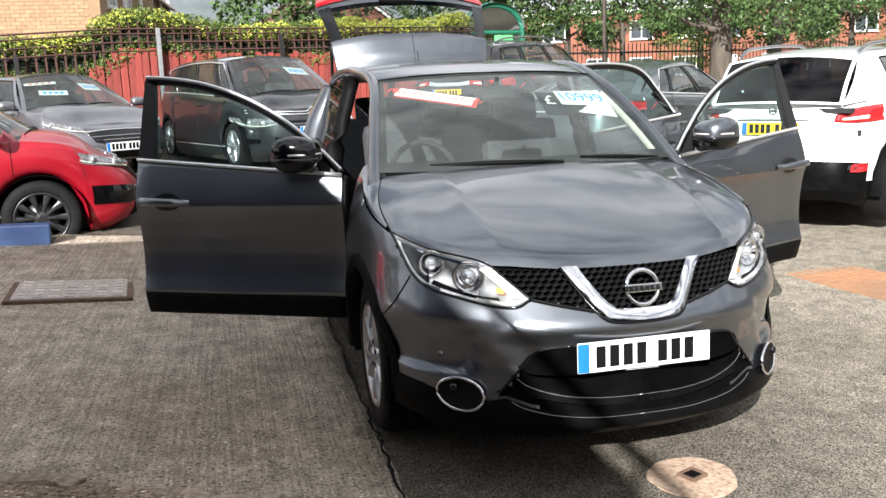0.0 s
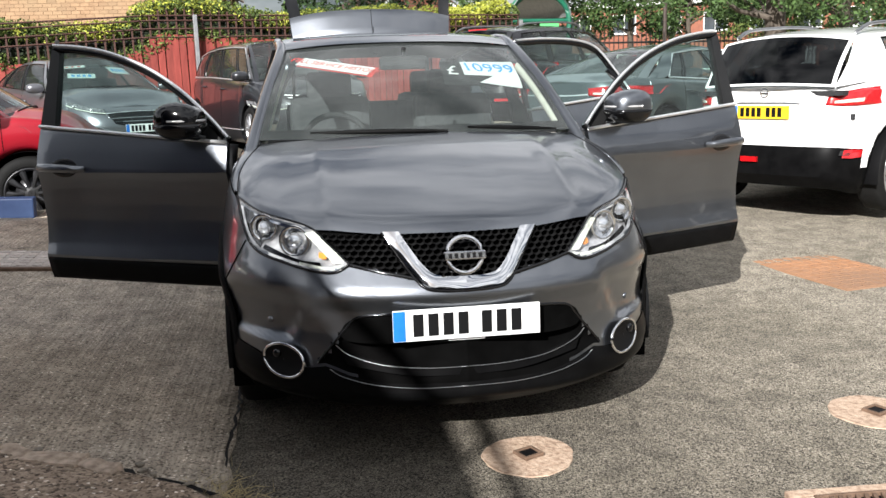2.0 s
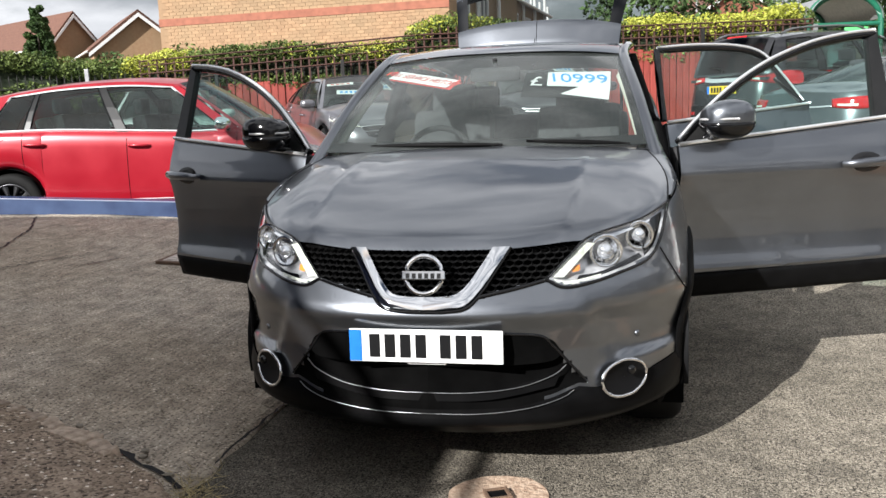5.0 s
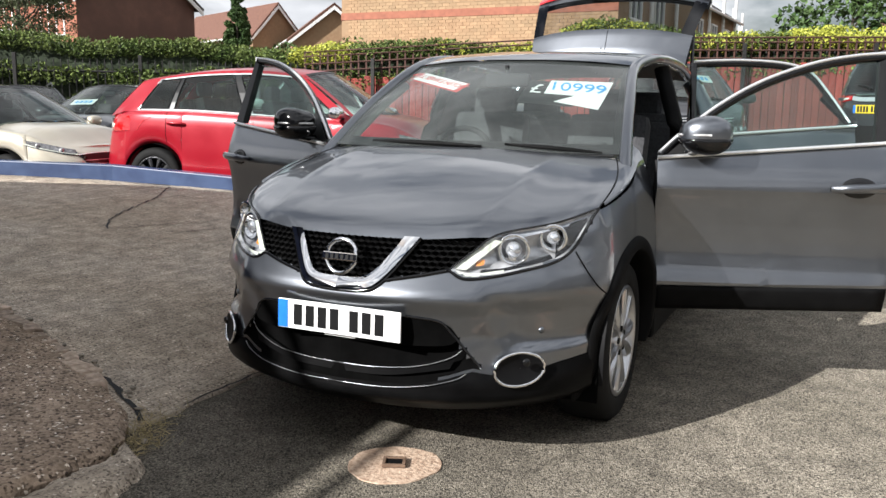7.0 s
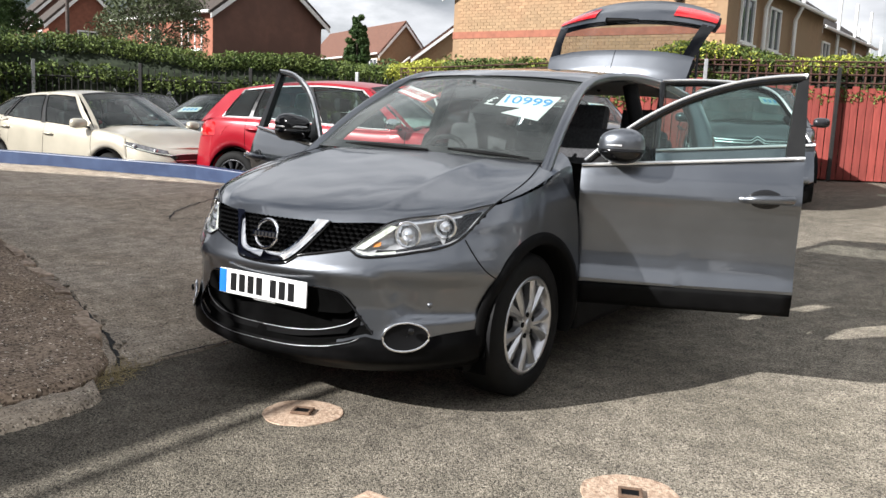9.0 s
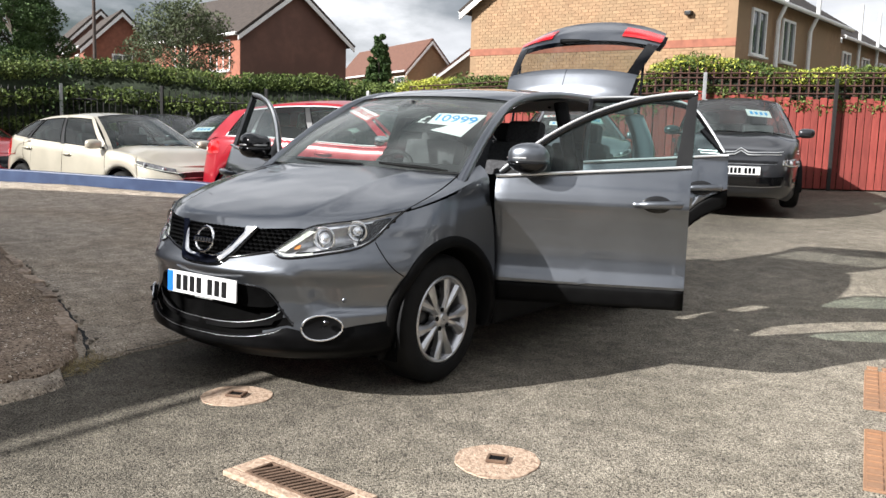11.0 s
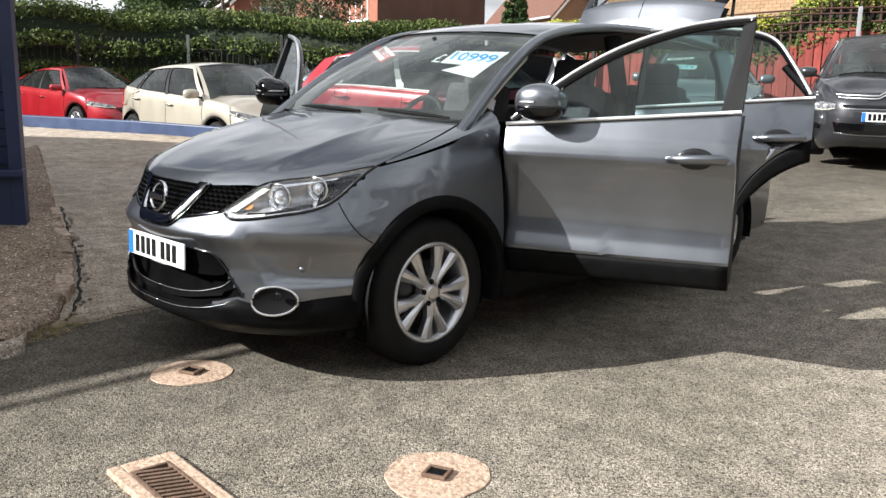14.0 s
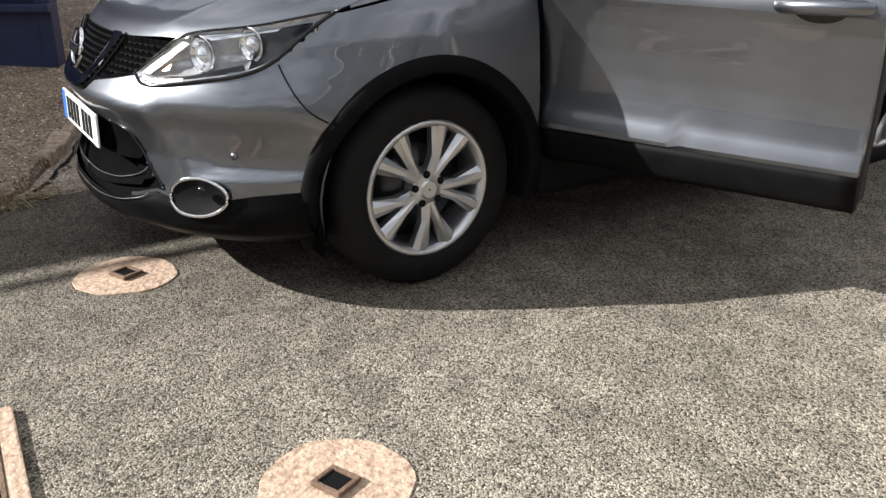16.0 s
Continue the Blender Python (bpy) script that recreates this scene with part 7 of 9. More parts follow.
ARC = [i / 44 for i in range(45)]
for side in (-1, 1):
    # painted skin of bumper and wing, up to the bonnet's edge
    bm = bmesh.new()
    S = ARC + [1 + 0.02 + i * 0.0325 for i in range(18)]
    NV = 46
    rows = []
    for s in S:
        x, y = body_xy(s, 0.6)
        zt = hood_edge(*body_xy(s, 0.88))
        zc = interp(x, (0, 0.3, 0.42, 0.5, 0.56, 0.66, 0.76, 0.85), (0.318, 0.326, 0.350, 0.378, 0.366, 0.362, 0.392, 0.405)) if y < 0.6 else 0.405
        row = []
        for j in range(NV + 1):
            z = zc + (zt - zc) * j / NV
            xx, yy = body_xy(s, z)
            if s > 1:
                y0 = interp(z, Z_NOSE, Y_NOSE) + CORNER
                yy = y0 + (interp(z, (0.98, 1.085), (1.318, 1.375)) - y0) * (s - 1) / (S[-1] - 1)
            row.append((Vector((side * xx, yy, z)), zc))
        rows.append(row)
    vs = [[bm.verts.new(p) for p, _ in row] for row in rows]
    for a, b in zip(vs, vs[1:]):
        for j in range(NV):
            c = (a[j].co + b[j + 1].co) / 2
            cx, cz = abs(c.x), c.z
            if math.hypot(c.y - WHEEL_Y, c.z - WHEEL_R) < WHEEL_R + 0.075:
                continue
            if c.y < 0.75 and any(inside([(px * k + ox, pz) for px, pz in poly], cx, cz) for poly, k, ox in ((LAMP, 1, 0), (GRILLE, 1, -0.002), (INTAKE, 1, -0.002))):
                continue
            bm.faces.new((a[j], b[j], b[j + 1], a[j + 1]))
    bmesh.ops.delete(bm, geom=[v for v in bm.verts if not v.link_faces], context="VERTS")
    bmesh.ops.recalc_face_normals(bm, faces=bm.faces[:])
    part("wing", bm, PAINT, hero, smooth=True)
    # black lower bumper, ending at the arch, with a turned-in underside
    bm = bmesh.new()
    rows = []
    for s in ARC:
        x, y = body_xy(s, 0.6)
        if y > WHEEL_Y - WHEEL_R - 0.04:
            break
        zc = interp(x, (0, 0.3, 0.42, 0.5, 0.56, 0.66, 0.76, 0.85), (0.318, 0.326, 0.350, 0.378, 0.366, 0.362, 0.392, 0.405))
        zb = interp(y, (0, 0.3, 0.55), (0.195, 0.205, 0.225))
        row = []
        for j in range(11):
            z = zc + (zb - zc) * min(1, j / 9)
            xx, yy = body_xy(s, max(z, 0.2))
            out = 0.004 + 0.014 * math.sin(math.pi * min(1, j / 9)) + 0.012 * math.exp(-((z - 0.27) / 0.03) ** 2)
            d = Vector((xx * 0.75, -0.75 + 0.55 * s, 0)).normalized()
            if j == 10:
                out = -0.10
            row.append(Vector((side * (xx + d.x * out), yy + d.y * out, z - (0.008 if j == 10 else 0))))
        rows.append(row)
    grid(bm, rows)
    bmesh.ops.recalc_face_normals(bm, faces=bm.faces[:])
    part("lower_bumper", bm, M["bumper_black"], hero, "black lower bumper", smooth=True)
    # arch trim: a black band round the wheel opening, and its turned-in lip
    bm = bmesh.new()
    rows = []
    for k in range(45):
        t = radians(-14 + 214 * k / 44)
        row = []
        for rr_, off in ((WHEEL_R + 0.045, -0.05), (WHEEL_R + 0.046, 0.004), (WHEEL_R + 0.052, 0.012), (WHEEL_R + 0.078, 0.013), (WHEEL_R + 0.100, 0.010), (WHEEL_R + 0.104, 0.0)):
            yy, zz = WHEEL_Y + rr_ * math.cos(t), WHEEL_R + rr_ * math.sin(t)
            row.append((side * (side_x(yy, max(zz, 0.22)) + off), yy, zz))
        rows.append(row)
    grid(bm, rows)
    bmesh.ops.recalc_face_normals(bm, faces=bm.faces[:])
    part("arch_trim", bm, M["black_plastic"], hero, "matt black wheel arch trim", smooth=True)
    # shut line between wing and bumper, from the lamp's tail to the arch
    bm = bmesh.new()
    pts = []
    for t in range(9):
        z = 0.79 - 0.17 * t / 8
        xx = interp(t / 8, (0, 1), (0.765, 0.862))
        pts.append((side * (xx + 0.001), nose_y(xx, z) - 0.001, z))
    tube(bm, pts, 0.0028, 5)
    part("shut_line", bm, M["ink"], hero)
    # headlamp: dark bowl, reflectors, light guide and clear cover
    lamp_top = [(0.395, 0.745), (0.53, 0.859), (0.70, 0.894), (0.800, 0.933)]
    lamp_low = [(0.405, 0.732), (0.465, 0.713), (0.62, 0.737), (0.745, 0.785), (0.797, 0.925)]
    lamp = part("headlamp", front_patch(lamp_top, lamp_low, 26, 8, 0.002, side, 0.055), M["headlamp_bowl"], hero, "clear headlamp with chrome bowl", smooth=True)
    part("lens", front_patch(lamp_top, lamp_low, 26, 8, 0.006, side), M["lens"], lamp, "clear plastic lens", smooth=True).visible_shadow = False
    part("trim", front_tube([(0.392, 0.738), (0.465, 0.711), (0.62, 0.735), (0.745, 0.782), (0.800, 0.935)], 0.006, 0.003, side, 40), M["gloss_black"], lamp, smooth=True)
    part("trim", front_tube([(0.392, 0.738), (0.46, 0.802), (0.535, 0.863), (0.70, 0.898), (0.800, 0.937)], 0.004, 0.002, side, 40), M["gloss_black"], lamp, smooth=True)
    part("light_guide", front_patch([(0.402, 0.745), (0.455, 0.795), (0.512, 0.846)], [(0.450, 0.742), (0.495, 0.787), (0.548, 0.838)], 14, 3, -0.006, side), M["lamp_white"], lamp, "white light strip", smooth=True)
    part("lamp_mask", front_patch([(0.705, 0.888), (0.755, 0.908), (0.797, 0.931)], [(0.715, 0.775), (0.748, 0.79), (0.795, 0.92)], 8, 4, -0.010, side), M["gloss_black"], lamp, "black lamp surround", smooth=True)
    part("lamp_mask", front_patch([(0.50, 0.745), (0.58, 0.752), (0.70, 0.79)], [(0.49, 0.722), (0.60, 0.738), (0.71, 0.774)], 8, 3, -0.012, side), M["gloss_black"], lamp, "black lamp surround", smooth=True)
    part("upper_reflector", front_patch([(0.545, 0.858), (0.62, 0.872), (0.74, 0.902)], [(0.55, 0.842), (0.62, 0.855), (0.735, 0.884)], 10, 3, -0.008, side), M["chrome"], lamp, smooth=True)
    part("indicator_lens", front_patch([(0.476, 0.772), (0.49, 0.778), (0.503, 0.780)], [(0.478, 0.758), (0.491, 0.758), (0.505, 0.762)], 6, 3, -0.016, side), M["amber"], lamp, "amber indicator", smooth=True)
    part("light_guide", front_patch([(0.404, 0.742), (0.47, 0.730), (0.57, 0.742)], [(0.425, 0.728), (0.47, 0.716), (0.57, 0.730)], 12, 3, -0.006, side), M["lamp_white"], lamp, "white light strip", smooth=True)
    for cx, cz, r, dep in ((0.578, 0.805, 0.047, 0.030), (0.690, 0.842, 0.040, 0.026)):
        y = nose_y(cx, cz)
        m = Matrix.Translation((side * cx, y + dep, cz)) @ Matrix.Rotation(side * 0.35, 4, "Z")
        bm = bmesh.new()
        lathe(bm, [(r + 0.012, -0.012), (r + 0.006, -0.016), (r, -0.010), (r * 0.8, 0.012), (r * 0.45, 0.024)], 32, m)
        part("reflector", bm, M["chrome"], lamp, smooth=True)
        bm = bmesh.new()
        lathe(bm, [(r * 0.62, 0.0), (r * 0.58, -0.010), (r * 0.4, -0.020), (0.002, -0.026)], 28, m)
        part("projector", bm, M["projector"], lamp, smooth=True)
    # fog lamp in a chrome ring
    fx, fz = 0.643, 0.385
    ring = []
    for k in range(36):
        t = 2 * math.pi * k / 36
        px, pz = fx + 0.072 * math.cos(t), fz + 0.060 * math.sin(t)
        ring.append((side * px, nose_y(px, pz) - 0.026, pz))
    bm = bmesh.new()
    tube(bm, ring, 0.0058, 8, True)
    fog = part("fog_lamp", bm, M["chrome"], hero, "black fog lamp in a chrome ring", smooth=True)
    bm = bmesh.new()
    rr = []
    for f, dp in ((1.0, -0.006), (0.86, 0.01), (0.6, 0.035), (0.02, 0.045)):
        row = []
        for k in range(29):
            t = 2 * math.pi * k / 28
            px, pz = fx + 0.072 * f * math.cos(t), fz + 0.060 * f * math.sin(t)
            row.append((side * px, nose_y(px, pz) - 0.027 + max(0, dp) * 0.35, pz))
        rr.append(row)
    grid(bm, rr)
    bmesh.ops.recalc_face_normals(bm, faces=bm.faces[:])
    part("bowl", bm, M["ink"], fog, smooth=True)
    bm = bmesh.new()
    lathe(bm, [(0.016, 0.0), (0.014, -0.008), (0.009, -0.011), (0.001, -0.012)], 20, Matrix.Translation((side * (fx + 0.022), nose_y(fx, fz) - 0.014, fz + 0.026)) @ Matrix.Rotation(side * 0.5, 4, "Z"))
    part("bulb", bm, M["gloss_black"], fog, smooth=True)
    # parking sensor
    bm = bmesh.new()
    lathe(bm, [(0.012, 0), (0.011, -0.006), (0.001, -0.007)], 16, Matrix.Translation((side * 0.685, nose_y(0.685, 0.51), 0.51)) @ Matrix.Rotation(side * 0.7, 4, "Z"))
    part("parking_sensor", bm, PAINT, hero, smooth=True)
    # side grille mesh and chrome of the V
    part("v_bar", front_patch([(0.272, 0.842), (0.228, 0.775), (0.185, 0.712), (0.140, 0.668), (0.075, 0.657), (0.0, 0.655)], [(0.216, 0.842), (0.182, 0.785), (0.142, 0.728), (0.108, 0.699), (0.06, 0.690), (0.0, 0.689)], 30, 5, 0.016, side, -0.008), M["chrome"], hero, "chrome V-shaped grille bar", smooth=True)
    part("grille_edge", front_tube([(0.16, 0.690), (0.205, 0.699), (0.30, 0.717), (0.392, 0.737)], 0.007, 0.002, side, 18), M["gloss_black"], hero, smooth=True)
    part("v_edge", front_tube([(0.276, 0.842), (0.230, 0.772), (0.187, 0.708), (0.142, 0.664), (0.075, 0.652), (0.0, 0.650)], 0.006, 0.004, side, 30), M["gloss_black"], hero, smooth=True)

# grille backing, black for the shade behind it, and honeycomb
bm = bmesh.new()
for side in (-1, 1):
    b = front_patch([(0.0, 0.85), (0.28, 0.85), (0.545, 0.864)], [(0.0, 0.65), (0.15, 0.66), (0.40, 0.728)], 20, 6, -0.030, side)
    me = bpy.data.meshes.new("tmp")
    b.to_mesh(me)
    b.free()
    bm.from_mesh(me)
    bpy.data.meshes.remove(me)
part("grille_backing", bm, M["shade_black"], hero)
bm = bmesh.new()
hexr = 0.0165
for iz in range(12):
    for ix in range(-21, 22):
        cx = ix * hexr * 1.74 + (hexr * 0.87 if iz % 2 else 0)
        cz = 0.660 + iz * hexr * 1.12
        if cz + hexr * 0.8 > hood_edge(abs(cx), 0) - 0.004:
            continue
        if not inside([(-p[0], p[1]) for p in reversed(GRILLE)] + GRILLE, abs(cx) + 0.0001, cz):
            continue
        if not inside([(p[0] - 0.014, p[1]) for p in GRILLE[2:5]] + [(0.10, 0.672), (0, 0.66), (0, 0.842), (0.3, 0.843)], abs(cx) + 0.0001, cz):
            continue
        ring_o, ring_i = [], []
        for k in range(6):
            t = math.pi / 6 + math.pi / 3 * k
            for ring, f, dp in ((ring_o, 1.0, -0.001), (ring_i, 0.78, -0.020)):
                px, pz = cx + hexr * f * math.cos(t), cz + hexr * 0.70 * f * math.sin(t)
                ring.append(bm.verts.new((px, nose_y(abs(px), pz) - dp, pz)))
        for k in range(6):
            bm.faces.new((ring_o[k], ring_o[(k + 1) % 6], ring_i[(k + 1) % 6], ring_i[k]))
bmesh.ops.recalc_face_normals(bm, faces=bm.faces[:])
tagged(part("grille_mesh", bm, M["satin_black"], hero, "black honeycomb grille"), kind="stuff")
# round badge with a bar
bm = bmesh.new()
ring = [(0.062 * math.cos(2 * math.pi * k / 40), 0.022 + (-0.25) * 0.062 * math.sin(2 * math.pi * k / 40) * -1, 0.768 + 0.060 * math.sin(2 * math.pi * k / 40)) for k in range(40)]
tube(bm, ring, 0.0085, 8, True)
badge = part("badge", bm, M["chrome"], hero, "round chrome badge with a cross bar", smooth=True)
bm = bmesh.new()
box(bm, (0, 0.015, 0.768), (0.146, 0.012, 0.030), Matrix.Rotation(-0.22, 3, "X"), 0.004)
part("badge_bar", bm, M["chrome"], badge)
for k in range(6):
    bm = bmesh.new()
    box(bm, (-0.052 + 0.021 * k, 0.008, 0.768), (0.012, 0.003, 0.017), Matrix.Rotation(-0.22, 3, "X"))
    part("badge_mark", bm, M["ink"], badge)

# lower intake: recess and top painted black for shade, blades and trim lines
for side in (-1, 1):
    part("intake_recess", front_patch([(0, 0.582), (0.25, 0.576), (0.385, 0.562), (0.43, 0.515), (0.535, 0.40)], [(0, 0.300), (0.25, 0.308), (0.38, 0.33), (0.46, 0.355), (0.52, 0.385)], 24, 8, -0.004, side, 0.05, straight), M["shade_black"], hero, smooth=True)
    part("intake_top", front_patch([(0, 0.575), (0.25, 0.569), (0.395, 0.549), (0.44, 0.50)], [(0, 0.462), (0.25, 0.462), (0.40, 0.468), (0.44, 0.49)], 14, 3, 0.002, side), M["shade_black"], hero, smooth=True)
    part("trim_line", front_tube([(0, 0.372), (0.15, 0.374), (0.30, 0.388), (0.41, 0.420), (0.455, 0.452)], 0.0014, -0.002, side, 22), M["satin"], hero, smooth=True)
    part("trim_line", front_tube([(0, 0.306), (0.18, 0.308), (0.33, 0.324), (0.44, 0.350), (0.480, 0.372)], 0.0013, 0.016, side, 22), M["satin"], hero, smooth=True)
    part("intake_blade", front_patch([(0, 0.372), (0.20, 0.376), (0.44, 0.43)], [(0, 0.345), (0.20, 0.35), (0.42, 0.385)], 14, 2, -0.008, side), M["bumper_black"], hero, smooth=True)
    part("intake_edge", front_tube([(0.26, 0.570), (0.375, 0.557), (0.415, 0.517), (0.465, 0.457), (0.522, 0.388)], 0.005, 0.001, side, 22), M["gloss_black"], hero, smooth=True)
number_plate(hero, Matrix.Translation((0, -0.002, 0.534)) @ Matrix.Rotation(-0.03, 4, "X"), M["plate_white"])
bm = bmesh.new()
box(bm, (0, 0.012, 0.470), (0.13, 0.004, 0.005))
part("plate_slogan_bar", bm, M["plate_white"], hero)

# bonnet
bm = bmesh.new()
rows = []
NA, NK = 96, 40
for k in range(NK + 1):
    kk = k / NK
    row = []
    for i in range(NA + 1):
        a = -1 + 2 * i / NA
        fx = 0.796 * math.sin(abs(a) * math.pi / 2) ** 0.92
        fz = hood_edge(fx, 0.0)
        fy = nose_y(fx, fz)
        F = Vector((fx, fy, fz))
        B = Vector((0.725 * abs(a), 1.055 + 0.125 * a * a, 1.128 - 0.030 * a * a))
        p = F.lerp(B, kk)
        sx = 0.035 * math.sin(math.pi * kk) * abs(a) ** 3
        bulge = 0.118 * kk ** 0.62 * (1 - kk) ** 1.1 * (1 - 0.78 * a ** 4)
        crease = abs(a) - (0.36 + 0.30 * kk)
        ridge = 0.016 * math.exp(-abs(crease) / (0.16 if crease < 0 else 0.075)) * math.sin(math.pi * min(1, 0.06 + kk * 0.94)) ** 0.6
        lip = -0.014 * math.exp(-(kk / 0.025) ** 2)
        p.x = (p.x + sx) * (1 if a >= 0 else -1)
        p.z += bulge + ridge + lip
        row.append(p)
    rows.append(row)
grid(bm, rows)
bmesh.ops.recalc_face_normals(bm, faces=bm.faces[:])
for f in bm.faces:
    if f.normal.z < 0:
        f.normal_flip()
bonnet = part("bonnet", bm, PAINT, hero, smooth=True)
for side in (-1, 1):
    bm = bmesh.new()
    tube(bm, [(side * abs(rows[k][-1].x), rows[k][-1].y, rows[k][-1].z - 0.001) for k in range(0, NK + 1)], 0.0035, 5)
    part("shut_line", bm, M["ink"], hero)
    # top of the wing between bonnet and side
    bm = bmesh.new()
    A, B = [], []
    for k in range(4, NK + 1):
        h = rows[k][-1]
        zt = hood_edge(0.8, h.y)
        A.append(Vector((side * h.x, h.y, h.z - 0.002)))
        B.append(Vector((side * side_x(h.y, zt), h.y, zt)))
    for q, r in ((Vector((0.722, 1.24, 1.112)), 1.24), (Vector((0.735, 1.30, 1.13)), 1.31), (Vector((0.745, 1.37, 1.155)), 1.375)):
        A.append(Vector((side * q.x, q.y, q.z)))
        B.append(Vector((side * side_x(r, hood_edge(0.8, r)), r, hood_edge(0.8, r))))
    mid = [a.lerp(b, 0.5) + Vector((side * 0.006, 0, 0.010)) for a, b in zip(A, B)]
    grid(bm, [A, mid, B])
    bmesh.ops.recalc_face_normals(bm, faces=bm.faces[:])
    for f in bm.faces:
        if f.normal.z < 0:
            f.normal_flip()
    part("wing_top", bm, PAINT, hero, smooth=True)


def bowed(x_lo, y_lo, z_lo, x_hi, y_hi, z_hi, bow, out, na=28, nk=16, k0=0.0, k1=1.0, a0=-1.0, a1=1.0, push=0.0):
    """A curved pane between a low and a high edge."""
    bm = bmesh.new()
    rr = []
    for k in range(nk + 1):
        t = k0 + (k1 - k0) * k / nk
        row = []
        for i in range(na + 1):
            a = a0 + (a1 - a0) * i / na
            x = (x_lo + (x_hi - x_lo) * t) * a
            y = y_lo + (y_hi - y_lo) * t + bow * a * a - out * math.sin(math.pi * t)
            z = z_lo + (z_hi - z_lo) * t - 0.022 * a * a * t + out * 0.8 * math.sin(math.pi * t)
            n = Vector((0.25 * a, -0.62, 0.78)).normalized()
            row.append(Vector((x, y, z)) + n * push)
        rr.append(row)
    grid(bm, rr)
    bmesh.ops.recalc_face_normals(bm, faces=bm.faces[:])
    return bm


SCREEN = (0.735, 1.06, 1.115, 0.600, 1.79, 1.560, 0.135, 0.030)
screen = part("windscreen", bowed(*SCREEN), M["screen_glass"], hero, "clear windscreen", smooth=True)
screen.visible_shadow = False
for k0, k1, a0, a1 in ((0, 0.085, -1, 1), (0.955, 1, -1, 1), (0.07, 0.97, -1, -0.955), (0.07, 0.97, 0.955, 1)):
    part("black_border", bowed(*SCREEN, 20, 12, k0, k1, a0, a1, -0.004), M["ink"], screen, smooth=True)
bm = bmesh.new()
grid(bm, [[(0.74 * a, 1.03 + 0.125 * a * a, 1.118 - 0.025 * a * a) for a in [i / 12 - 1 for i in range(25)]], [(0.74 * a, 1.10 + 0.135 * a * a, 1.10 - 0.02 * a * a) for a in [i / 12 - 1 for i in range(25)]]])
part("scuttle", bm, M["black_plastic"], hero)
for x0, x1 in ((-0.50, 0.12), (0.22, 0.66)):
    bm = bmesh.new()
    pts = [(x0 + (x1 - x0) * t, 1.085 + 0.135 * ((x0 + (x1 - x0) * t) / 0.735) ** 2 + 0.012 - 0.03 * t, 1.148 - 0.02 * ((x0 + (x1 - x0) * t) / 0.735) ** 2 - 0.012 * t) for t in [i / 10 for i in range(11)]]
    tube(bm, pts, [0.006 + 0.006 * math.sin(math.pi * i / 10) for i in range(11)], 6)
    part("wiper", bm, M["black_plastic"], hero, smooth=True)

# roof, pillars and rails
bm = bmesh.new()
rows = []
for k in range(25):
    t = k / 24
    row = []
    for i in range(29):
        a = -1 + i / 14
        w = interp(t, (0, 0.3, 1), (0.612, 0.64, 0.60))
        y = 1.775 + 0.135 * a * a * (1 - t) + t * (3.80 - 1.775)
        z = interp(t, (0, 0.05, 0.12, 0.28, 0.5, 0.8, 1), (1.564, 1.590, 1.614, 1.643, 1.652, 1.628, 1.585)) - 0.026 * abs(a) ** 3
        row.append((w * a, y, z))
    rows.append(row)
grid(bm, rows)
bmesh.ops.recalc_face_normals(bm, faces=bm.faces[:])
part("roof", bm, PAINT, hero, smooth=True)
bm = bmesh.new()
grid(bm, [[(x * 0.97, y, z - 0.045) for x, y, z in r] for r in rows[1:]])
part("headlining", bm, M["cabin_grey"], hero, smooth=True)
